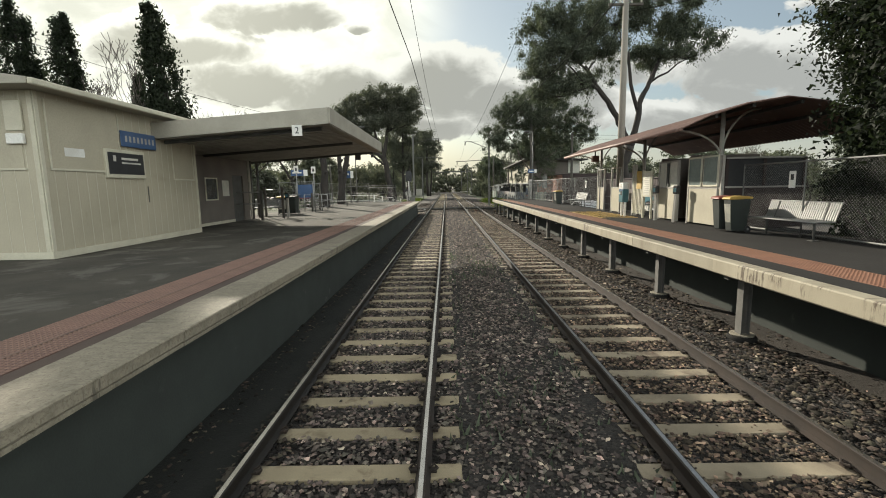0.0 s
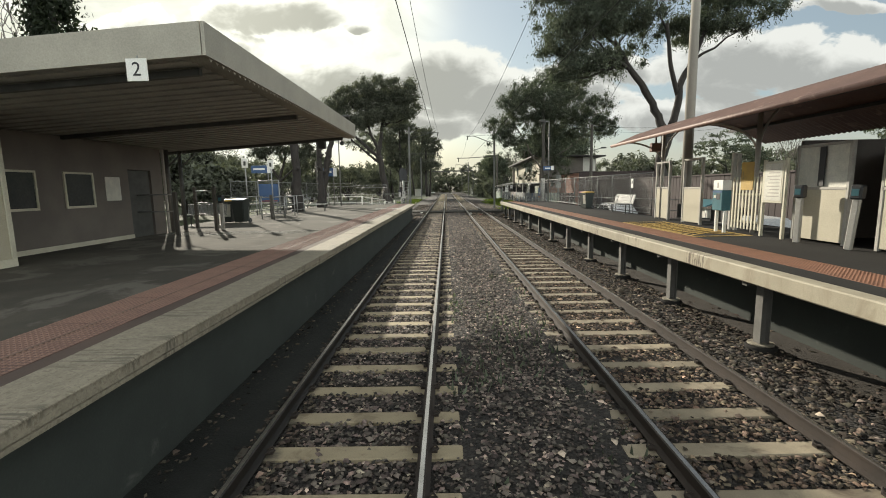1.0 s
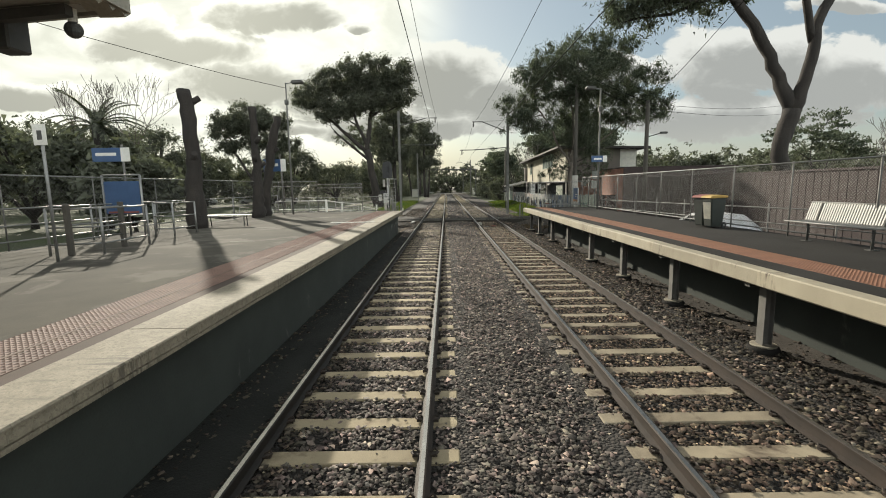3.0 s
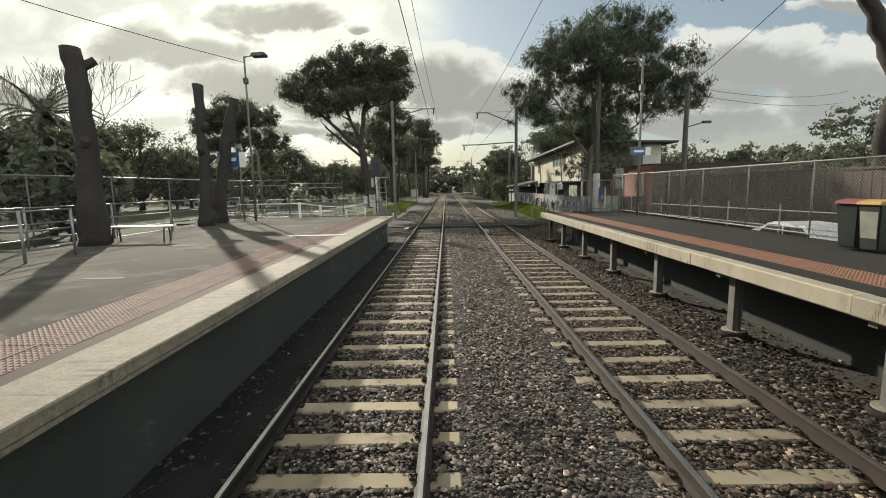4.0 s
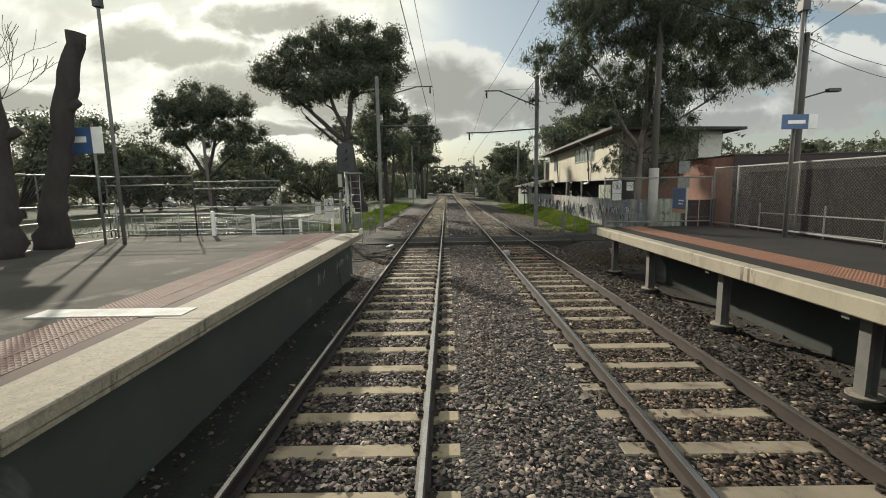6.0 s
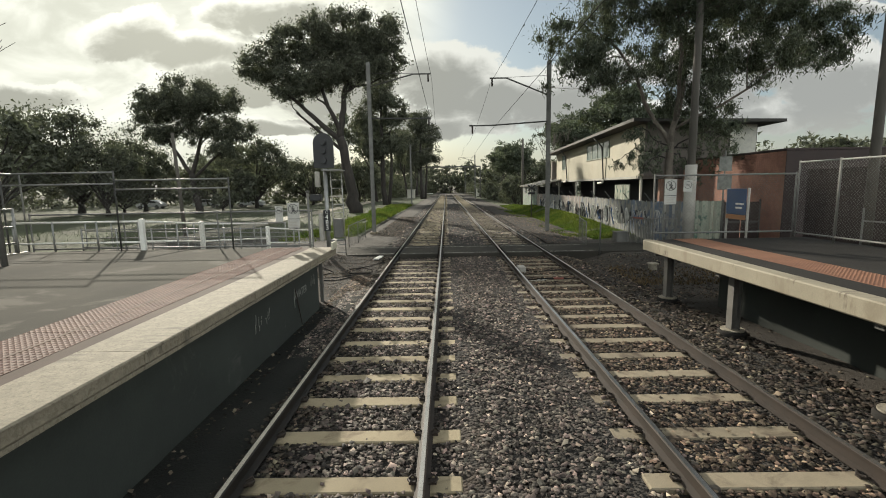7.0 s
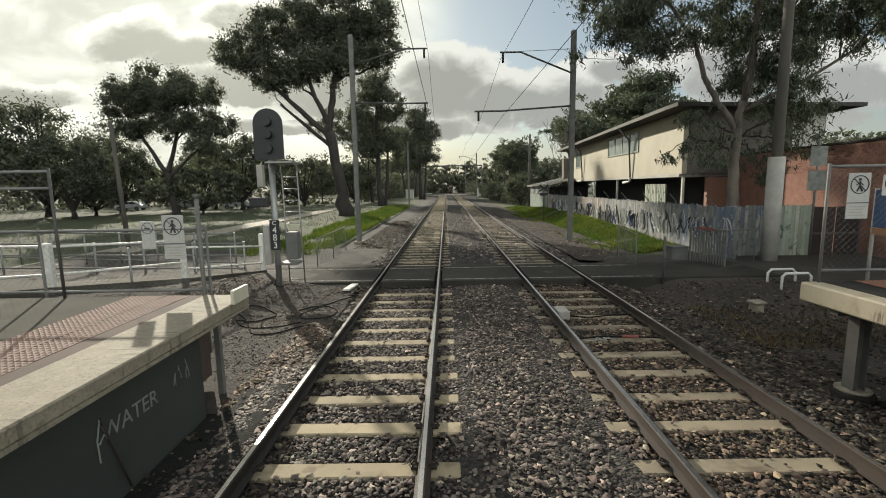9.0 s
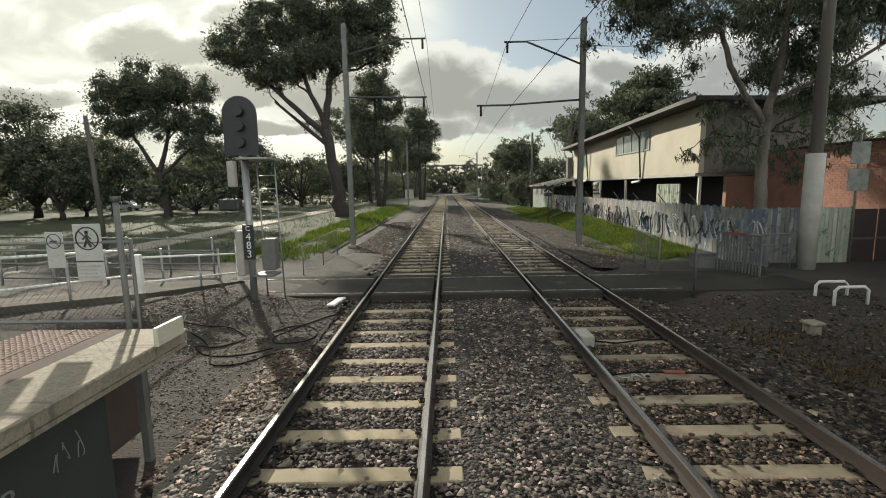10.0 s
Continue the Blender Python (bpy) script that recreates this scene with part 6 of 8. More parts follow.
power_pole((9.54, 25.1, -0.35), 12.6, "pole_grey", "tall round concrete power pole behind the shelter", True, 0.2)
pp = power_pole((14.27, 52.0, -0.35), 8.6, "timber", "dark timber power pole with a lamp arm", False, 0.17)
pipe("lamp_arm", "steel_dark", [(0, 0, 6.1), (0.9, -0.2, 6.35)], 0.03, pp)
solid("lantern", "steel_dark", (0.85, 1.35, -0.32, -0.08, 6.3, 6.44), parent=pp, r=0.03)
pp = power_pole((10.45, 56.2, -0.35), 12.5, "timber", "dark timber power pole in a pale concrete sleeve", False, 0.17)
pipe("sleeve", "post_grey", [(0, 0, 0), (0, 0, 3.6)], 0.235, pp, 14)
for a, b_, s in (((14.27, 52, 8.1), (40, 71, 11.2), 0.6), ((14.27, 52, 7.7), (40, 71.5, 10.2), 0.5), ((14.27, 52, 8.1), (9.54, 25.1, 11.9), 0.5),
                 ((9.54, 25.1, 11.9), (24, 2, 11.5), 0.7), ((9.58, 25.1, 11.4), (26, 4, 10.2), 0.7), ((10.45, 56.2, 11.5), (14.27, 52, 8.2), 0.2), ((8.4, 44.4, 7.5), (14.27, 52, 7.9), 0.2)):
    cable("power_line", [a, b_], 0.014, "black power line slung between poles", s)
cable("power_line", [(-8.98, 45.6, 8.2), (-22, 24, 10.5)], 0.014, "black cable slung to the platform lamp", 0.6)

# ---- the house beyond the right platform ----
def house():
    t = thing("house", (11.9, 64.8, -0.35), "two-storey cream and brick house with a flat skillion roof", "house")
    D, W = 21.0, 7.0
    up0, up1 = 3.3, 6.45
    b = bmesh.new()
    prism(b, [(0, up0), (D, up0), (D, 6.04), (0, 6.41)], "x", 0, 0.25)
    part("upper_wall", b, "house_cream", t)
    solid("side_wall", "brown_wall", (0.25, W, 0, 0.25, up0, 6.5), parent=t, label="dark brown weatherboard side wall")
    solid("upper_floor", "soffit", (0, W, 0.25, D, up0 - 0.15, up0), parent=t)
    for z in np.arange(up0 + 0.15, 6.4, 0.17):
        b = bmesh.new()
        prism(b, [(-0.002, z), (-0.014, z), (-0.002, z + 0.16)], "x", 0.25, W)
        part("weatherboard", b, "brown_wall", t)
    b = bmesh.new()
    prism(b, [(-1.0, 6.42), (W + 0.8, 6.25), (W + 0.8, 6.42), (-1.0, 6.6)], "y", -1.3, 0.0)
    part("eave", b, "eave_dark", t, "dark overhanging eave")
    b = bmesh.new()
    for y0, y1, z in ((0.0, D + 0.9, 0.0),):
        v = [(-1.0, y0, 6.42), (-1.0, y1, 6.05), (W + 0.8, y1, 5.95), (W + 0.8, y0, 6.25)]
        lo = [b.verts.new(p) for p in v]
        hi = [b.verts.new((p[0], p[1], p[2] + 0.18)) for p in v]
        b.faces.new(lo[::-1])
        b.faces.new(hi)
        for i in range(4):
            b.faces.new((lo[i], lo[(i + 1) % 4], hi[(i + 1) % 4], hi[i]))
    part("roof", b, "eave_dark", t, "dark flat roof with a deep edge")
    for y0, y1, z0, z1 in ((5.3, 10.5, 4.85, 5.95), (17.2, 18.6, 4.4, 5.7)):
        w = solid("window", "window_pale", (-0.02, -0.004, y0, y1, z0, z1), parent=t)
        for b_ in ((-0.06, -0.005, y0 - 0.06, y1 + 0.06, z0 - 0.07, z0), (-0.06, -0.005, y0 - 0.06, y1 + 0.06, z1, z1 + 0.05)):
            solid("frame", "sash_green", b_, parent=w)
        n = max(1, round((y1 - y0) / 1.3))
        for i in range(n + 1):
            y = y0 + (y1 - y0) * i / n
            solid("mullion", "sash_green", (-0.05, -0.005, y - 0.045, y + 0.045, z0, z1), parent=w)
    for y, z in ((6.2, 3.3), (16.5, 3.5)):
        pipe("downpipe", "steel_dark", [(-0.9, y, 6.3), (-0.25, y, 5.6), (-0.1, y, z + 0.1), (-0.1, y, z - 0.1)], 0.055, t)
        pipe("downpipe_end", "paper", [(-0.1, y, z - 0.05), (-0.1, y + 0.05, z - 0.3), (-0.1, y + 0.3, z - 0.34), (-0.1, y + 1.1, z - 0.36)], 0.075, t, 8, "white plastic pipe end")
    for y in (0.12, 9.0, 14.0, 20.5):
        solid("pier", "paper", (0.1, 0.22, y - 0.06, y + 0.06, 0, up0 - 0.15), parent=t)
    screen = solid("slatted_panel", "paling_green", (0.32, 0.35, 2.2, 4.8, 0.6, 2.8), parent=t, label="pale green slatted panel under the raised storey")
    for k in range(13):
        solid("slat", "paling_green", (0.29, 0.317, 2.24 + k * 0.2, 2.38 + k * 0.2, 0.6, 2.8), parent=screen)
    # Black wall puts the shade beneath the raised storey into its colour.
    solid("lower_wall", "black", (2.6, 2.9, 0.5, D, 0, up0 - 0.15), parent=t, label="wall coloured black for the shade under the raised storey")
    solid("side_window", "paper", (5.4, 6.95, -0.03, -0.004, 4.55, 6.3), parent=t, label="pale square side panel")
    solid("brick_wall", "brick", (1.0, 2.7, -0.6, -0.35, 0, 3.1), parent=t, label="red brick ground-floor wall")
    return t


M["sash_green"] = paint("sash_green", (0.25, 0.29, 0.23), (0.19, 0.22, 0.17), 0.6, patch=2, grain=60, bump=0.05)
M["brick_face"] = paint("brick_face", (0.29, 0.145, 0.105), (0.21, 0.105, 0.078), 0.85, patch=3, grain=60, bump=0.2, each=0.2)
house()


def brick_annexe():
    t = thing("brick_annexe", (14.25, 55.95, -0.35), "low orange-red brick building beside the street", "building")
    top = 4.1
    w = solid("wall", "brick", (0, 9, 0, 8.2, 0, top), parent=t, label="orange-red brick wall with pale mortar")
    solid("roof_edge", "maroon", (-0.04, 9.2, -0.05, 8.25, top + 0.004, top + 0.1), parent=t, r=0.02)
    # Dark panel over the end wall: its brick's shade put into the colour.
    solid("end_cladding", "maroon", (0.0, 9, -0.03, -0.004, 0, top), parent=t, label="dark maroon panel standing in for the shaded brick end wall")
    b = bmesh.new()
    rbox(b, -0.014, 0.0, -0.112, 0.112, -0.034, 0.034, 0.004)
    first = part("brick", b, "brick_face", w)
    rest = bmesh.new()
    count = 0
    for row in range(48):
        for c in range(33):
            y, z = 8.06 - c * 0.24 - (0.12 if row % 2 else 0), top - 0.06 - row * 0.086
            if y < 0.12:
                continue
            if count == 0:
                first.location = (-0.003, y, z)
            elif c < 26 and count < 290:
                twin(first, (-0.003 - random.uniform(0, 0.003), y, z), w)
            else:
                box(rest, -0.016, -0.003, y - 0.112, y + 0.112, z - 0.034, z + 0.034)
            count += 1 if c < 26 else 0
    tagged(part("bricks", rest, "brick_face", w), kind="stuff")


brick_annexe()


# ---- paling fence with graffiti ----
def paling_fence():
    t = thing("paling_fence", (9.5, 56.4, -0.35), "grey timber paling fence covered in faded graffiti", "fence")
    b = bmesh.new()
    prism(b, [(-0.062, 0), (0.062, 0), (0.062, 1.98), (0.04, 2.02), (-0.04, 2.02), (-0.062, 1.98)], "x", -0.011, 0.011)
    first = part("paling", b, "graffiti", t)
    first.location = (0, 0.07, 0)
    kinds = {}
    for name in ("graffiti_pink", "graffiti_blue"):
        kinds[name] = first.data.copy()
        kinds[name].materials[0] = M[name]
    for i in range(1, 206):
        o = twin(first, (random.uniform(-0.006, 0.006), 0.07 + i * 0.134, random.uniform(-0.05, 0.04)), t, random.uniform(-0.03, 0.03))
        if i < 9 or 22 < i < 27:
            o.data = kinds["graffiti_blue"]
        elif (92 < i < 130 and i % 5) or i > 186:
            o.data = kinds["graffiti_pink"]
    for z in (0.4, 1.5):
        solid("rail", "timber", (0.014, 0.06, 0, 27.7, z, z + 0.08), parent=t)
    r = random.Random(5)
    for k in range(10):
        pipe("wire_arm", "steel_dark", [(0.05, 1.5 + k * 2.6, 1.7), (0.05, 1.5 + k * 2.6, 2.05), (-0.25, 1.5 + k * 2.6, 2.4)], 0.022, t, 6)
    for i in range(110):
        y, z, h = 0.3 + 0.235 * i + r.uniform(-0.2, 0.2), r.uniform(0.85, 1.25), r.uniform(0.25, 0.55)
        s, e = r.uniform(3.5, 9.0), r.uniform(0, 6.28)
        pts = [(-0.018, y + 0.5 * m / 15 + 0.12 * math.sin(s * m / 15 * 1.7 + e), z + h * math.cos(s * m / 15 + e)) for m in range(16)]
        pipe("scrawl", r.choice(["scrawl_white", "black", "scrawl_white", "black", "paper", "blue", "scrawl_faint", "black"]), pts, r.choice([0.016, 0.024, 0.04]), t, 4, "painted scrawl")
    return t


paling_fence()


def yard_shed():
    t = thing("yard_shed", (9.5, 84.3, -0.35), "low tin-roofed lean-to shed with mint graffiti beside the railway", "shed")
    w = solid("front_wall", "graffiti", (0, 0.12, 0, 8.6, 0, 2.75), parent=t, label="pale boarded wall with mint green paint")
    for k in range(62):
        solid("board", "shed_mint" if k % 7 else "graffiti", (-0.022, -0.003, k * 0.138 + 0.004, k * 0.138 + 0.134, 0, 1.85 + 0.25 * math.sin(k * 0.35)), parent=w)
    for y in (1.0, 3.6, 5.8):
        p = solid("window", "window_pale", (-0.03, -0.005, y, y + 1.0, 2.0, 2.55), parent=t)
        solid("frame", "timber", (-0.05, -0.032, y - 0.05, y + 1.05, 1.94, 2.0), (-0.05, -0.032, y - 0.05, y + 1.05, 2.55, 2.6), parent=p)
    # Black sheet fills the open end in place of the shade under the roof.
    solid("end_wall", "black", (0.125, 4.4, 2.0, 2.12, 0, 2.7), parent=t, label="black sheet standing in for the shade under the open roof")
    solid("back_wall", "timber", (4.3, 4.42, 2.2, 8.6, 0, 3.4), parent=t)
    solid("far_wall", "timber", (0.125, 4.28, 8.45, 8.6, 0, 2.7), parent=t)
    b = bmesh.new()
    prism(b, [(-0.35, 2.76), (4.6, 3.8), (4.6, 3.86), (-0.35, 2.82)], "y", -0.6, 9.0)
    roof = part("roof", b, "roof_grey", t, "weathered corrugated iron roof")
    for k in range(32):
        b = bmesh.new()
        y = -0.55 + k * 0.3
        prism(b, [(-0.36, 2.825), (4.6, 3.865), (4.6, 3.9), (-0.36, 2.86)], "y", y, y + 0.13)
        part("rib", b, "alu" if k % 3 else "roof_grey", roof)
    solid("post", "timber", (0.02, 0.14, -0.4, -0.28, 0, 2.72), parent=t)
    c = thing("brick_chimney", (12.1, 88.2, -0.35), "tall dark brown chimney behind the shed", "chimney")
    solid("stack", "brown_wall", (-0.2, 0.2, -0.3, 0.3, 0, 5.4), parent=c)
    solid("cap", "concrete", (-0.24, 0.24, -0.34, 0.34, 5.4, 5.5), parent=c, r=0.02)
    p = thing("timber_pole", (10.05, 96.7, -0.35), "tall weathered timber pole beside the far fence", "pole")
    pipe("shaft", "timber", [(0, 0, 0), (0.03, 0, 8.9)], [0.16, 0.12], p, 10)


yard_shed()
t = thing("paling_fence", (9.55, 57.2, -0.35), "short run of grey and faded green painted palings", "fence")
b = bmesh.new()
prism(b, [(-0.06, 0), (0.06, 0), (0.06, 1.98), (0.04, 2.02), (-0.04, 2.02), (-0.06, 1.98)], "y", -0.011, 0.011)
grey = part("paling", b, "graffiti", t)
green = new("paling", grey.data.copy())
green.parent = t
green.data.materials[0] = M["paling_green"]
for i in range(22):
    place = (0.07 + i * 0.134, random.uniform(-0.006, 0.006), random.uniform(-0.04, 0.03))
    first = grey if i < 12 else green
    if i in (0, 12):
        first.location = place
    else:
        twin(first, place, t, random.uniform(-0.03, 0.03))
for z in (0.4, 1.5):
    solid("rail", "timber", (0.0, 2.95, 0.014, 0.06, z, z + 0.08), parent=t)


# swing gates, hoops and posts at the crossing
def swing_gate(place, turn, w, label):
    t = thing("swing_gate", place, label, "gate", "crossing gates")
    t.rotation_euler = (0, 0, turn)
    for x in (0, w):
        solid("stile", "steel_dull", (x - 0.025, x + 0.025, -0.025, 0.025, 0.05, 1.38), parent=t, r=0.005)
    for z in (0.12, 1.33):
        solid("rail", "steel_dull", (0, w, -0.02, 0.02, z, z + 0.05), parent=t, r=0.005)
    for i in range(1, int(w / 0.11)):
        solid("bar", "steel_dull", (i * 0.11 - 0.022, i * 0.11 + 0.022, -0.008, 0.008, 0.15, 1.33), parent=t)
    solid("red_plate", "red", (w * 0.3, w * 0.8, 0.026, 0.036, 1.32, 1.39), parent=t)
    return t


swing_gate((8.3, 55.02, -0.3), radians(101), 1.46, "grey barred swing gate standing open beside the crossing")
o = thing("relay_cabinet", (7.75, 56.75, -0.3), "squat grey steel cabinet behind the swing gate", "cabinet")
solid("body", "steel_dull", (-0.26, 0.26, -0.25, 0.25, 0, 0.66), parent=o, r=0.02)
solid("lid", "steel_dull", (-0.29, 0.29, -0.28, 0.28, 0.663, 0.7), parent=o, r=0.01)
chain_fence((5.85, 55.5), (6.45, 58.6), -0.28, 0.95, 1.6, "short chain-link wing fence beside the crossing", pitch=0.1)
chain_fence((8.1, 56.0), (9.9, 56.1), -0.28, 1.0, 1.8, "low chain-link panel beside the power pole", pitch=0.1)
o = thing("sign_pole", (5.75, 53.5, -0.3), "slim grey post at the crossing edge", "post")
pipe("pole", "steel_dark", [(0, 0, 0), (0, 0, 1.4)], 0.03, o)
for i, (x, y) in enumerate(((8.24, 53.1), (8.2, 52.55))):
    t = thing("bike_hoop", (x, y, -0.33), "white painted steel bicycle hoop in the gravel", "bicycle rack", "bicycle hoops")
    pipe("hoop", "white", [(0, 0, 0), (0, 0, 0.5), (0.08, 0, 0.58), (0.62, 0, 0.58), (0.70, 0, 0.5), (0.70, 0, 0)], 0.032, t, 10)
o = thing("pit_marker", (6.75, 51.3, -0.35), "small pale concrete marker post in the gravel", "marker")
solid("post", "concrete", (-0.11, 0.11, -0.11, 0.11, 0, 0.2), parent=o, r=0.02)
solid("cap", "concrete", (-0.15, 0.15, -0.14, 0.14, 0.2, 0.26), parent=o, r=0.02)
o = thing("rail_box", (2.33, 50.6, -0.2), "pale steel equipment box beside the rail", "equipment box")
solid("case", "post_grey", (-0.13, 0.10, -0.22, 0.22, 0, 0.2), parent=o, r=0.02)
pipe("cable", "cable", [(0.1, 0, 0.05), (0.5, -0.1, 0.03), (1.0, 0.05, 0.03), (1.35, 0, 0.05)], 0.015, o)
o = thing("cable_bond", (2.95, sleeper_y(63), -0.155), "cable joint with a red sleeve across a sleeper", "cable")
pipe("cable", "cable", [(-0.75, 0, 0), (-0.3, 0.03, 0.03), (0.3, -0.02, 0.03), (0.76, 0, 0)], 0.014, o)
pipe("sleeve", "red", [(0.05, -0.0, 0.035), (0.32, -0.02, 0.035)], 0.03, o)
words("CAP", 0.26, "scrawl_white", o, (-0.38, 0.0, -0.006), (0, 0, 0))
o = thing("white_board", (-2.55, 53.35, -0.2), "white painted board lying on blocks beside the track", "board")
solid("board", "white", (-0.09, 0.09, -0.45, 0.45, 0.1, 0.15), parent=o, r=0.01).rotation_euler = (0, 0, radians(-8))
for y in (-0.3, 0.3):
    solid("block", "timber", (-0.12, 0.12, y - 0.08, y + 0.08, 0, 0.1), parent=o)
o = thing("concrete_block", (-2.72, 47.3, L_TOP), "upright pale concrete slab at the platform end", "block")
solid("slab", "cream_trim", (-0.025, 0.02, -0.12, 0.3, 0, 0.18), parent=o, r=0.006)
LOOPS = (((-4.9, 51.1), (-4.5, 51.3), (-4.15, 51.5), (-3.75, 51.2), (-4.0, 50.75), (-4.35, 50.6), (-4.0, 50.35), (-3.5, 50.35), (-3.0, 50.7)),
         ((-4.6, 50.9), (-4.25, 50.75), (-3.95, 50.3), (-3.75, 49.95), (-3.35, 50.0), (-2.9, 50.4), (-2.5, 50.3), (-2.2, 50.6)),
         ((-3.4, 51.6), (-2.9, 51.9), (-2.5, 51.5), (-2.6, 51.0), (-3.1, 50.9), (-3.2, 51.4), (-2.7, 52.2), (-2.15, 52.6)))
for loop in LOOPS:
    t = thing("track_cable", (loop[0][0], loop[0][1], -0.2), "loose black cable looped on the ground", "cable", "track cables")
    run = []
    for i in range(len(loop) - 1):
        p0, p1, p2, p3 = (Vector(loop[max(0, min(len(loop) - 1, i + k))]) for k in (-1, 0, 1, 2))
        for m in range(6):
            u = m / 6
            q = 0.5 * (2 * p1 + (p2 - p0) * u + (2 * p0 - 5 * p1 + 4 * p2 - p3) * u * u + (3 * p1 - p0 - 3 * p2 + p3) * u ** 3)
            run.append((q.x - loop[0][0], q.y - loop[0][1], end_left(q.x, q.y) + 0.212))
    pipe("sheath", "cable", run, 0.012, t, 6)

# end screens' signs on the right platform
s = symbol_sign((5.42, P_END - 0.09, 1.98), 0.29, 0.60, "white no-walking sign on the platform end screen", "walk")
s = symbol_sign((5.83, P_END - 0.09, 2.28), 0.21, 0.27, "small white no-smoking sign on the end screen", "smoke")
n = thing("info_board", (8.95, 50.7, -0.35), "blue station board with orange base strip on two posts", "notice board")
n.rotation_euler = (0, 0, radians(-90))
for x in (-0.5, 0.5):
    pipe("post", "post_grey", [(x, 0.05, 0), (x, 0.05, 2.66)], 0.035, n)
p = solid("panel", "blue", (-0.46, 0.46, -0.01, 0.02, 1.85, 2.64), parent=n, r=0.006)
solid("stripe", "orange", (-0.46, 0.46, -0.01, 0.02, 1.70, 1.84), parent=n, label="orange base strip")
bars(p, "white", 0.0, 0.4, 2.0, 2.24, 2, -0.011)
o = thing("sign_pole", (12.3, 56.9, -0.33), "two pale traffic plates seen from behind on a pole", "sign")
pipe("pole", "steel_dull", [(0, 0, 0), (0, 0, 4.2)], 0.035, o)
for z, w_ in ((3.3, 0.28), (2.5, 0.31)):
    solid("plate", "scrawl_faint", (-w_, w_, -0.05, -0.036, z, z + 0.64), parent=o, r=0.02)
o = thing("yard_gate", (12.55, 57.25, -0.35), "dark steel sheet gate beside the palings", "gate")
for k in range(2):
    leaf_ = solid("gate_leaf", "maroon", (0.03 + k * 0.82, 0.81 + k * 0.82, -0.02, 0.02, 0.12, 1.95), parent=o, r=0.01)
    solid("frame", "steel_dark", (0.03 + k * 0.82, 0.81 + k * 0.82, -0.035, -0.022, 1.0, 1.08), parent=leaf_)
for x in (0.0, 1.66):
    solid("post", "steel_dark", (x - 0.03, x + 0.03, -0.03, 0.03, 0, 2.05), parent=o)

# posts and wing fence on the left of the crossing
chain_fence((-4.4, 56.7), (-4.5, 61.5), -0.3, 0.85, 2.4, "low wire fence on the verge beside the crossing", pitch=0.12)
fence_run_l = thing("pipe_fence", (-6.0, 54.8, -0.3), "galvanised pipe fence along the crossing path", "railing")
for i in range(7):
    pipe("post", "steel", [(-i * 1.6, i * 0.15, 0), (-i * 1.6, i * 0.15, 1.3)], 0.03, fence_run_l)
for z in (0.5, 0.9, 1.25):
    pipe("rail", "alu", [(0, 0, z), (-9.6, 0.9, z)], 0.024, fence_run_l)
fence2 = thing("pipe_fence", (-7.4, 57.2, -0.3), "second galvanised pipe fence beyond the path", "railing")
for i in range(8):
    pipe("post", "steel", [(-i * 1.6, i * 0.35, 0), (-i * 1.6, i * 0.35, 1.35)], 0.03, fence2)
for z in (0.3, 0.85, 1.3):
    pipe("rail", "alu", [(0, 0, z), (-11.2, 2.45, z)], 0.024, fence2)
o = thing("timber_pole", (-16.0, 64, -0.35), "leaning brown timber pole in the park", "pole")
pipe("pole", "timber", [(0, 0, 0), (-0.22, 0, 6.3)], [0.12, 0.09], o, 10)
# ---- trees and far distance ----
def leaf_cloud(name, centres, radii, per, size, material, parent, rand, flat=0.6, hang=0.5, narrow=0.32, k=7):
    """Many small leaves in clumps, as one mesh."""
    c, r = np.asarray(centres, float), np.asarray(radii, float)
    c = np.repeat(c, k, 0) + rand.normal(size=(len(c) * k, 3)) * np.repeat(r, k)[:, None] * np.array([0.5, 0.5, 0.5 * flat]) * (k > 1)
    r = np.repeat(r, k) * (rand.uniform(0.28, 0.55, len(c)) if k > 1 else 1.0)
    per = max(1, round(per / k))
    n = len(c) * per
    who = np.repeat(np.arange(len(c)), per)
    d = rand.normal(size=(n, 3))
    d /= np.linalg.norm(d, axis=1)[:, None]
    d *= ((rand.random(n) ** 0.45) if k > 1 else np.minimum(np.abs(rand.normal(0, 0.66, n)), 1.35 + 0.2 * rand.random(n)))[:, None]
    p = c[who] + d * r[who][:, None] * np.array([1, 1, flat])
    a = rand.normal(size=(n, 3))
    a[:, 2] -= hang * 1.2
    a /= np.linalg.norm(a, axis=1)[:, None]
    b = np.cross(a, rand.normal(size=(n, 3)))
    b /= np.linalg.norm(b, axis=1)[:, None] + 1e-9
    s = size * rand.uniform(0.6, 1.4, n)[:, None]
    v = np.stack([p - a * s * 0.5 - b * s * narrow, p - a * s * 0.5 + b * s * narrow, p + a * s * 0.6], 1)
    f = np.arange(n * 3).reshape(-1, 3)
    o = bulk(name, v.reshape(-1, 3), f, material)
    o.parent = parent
    return o


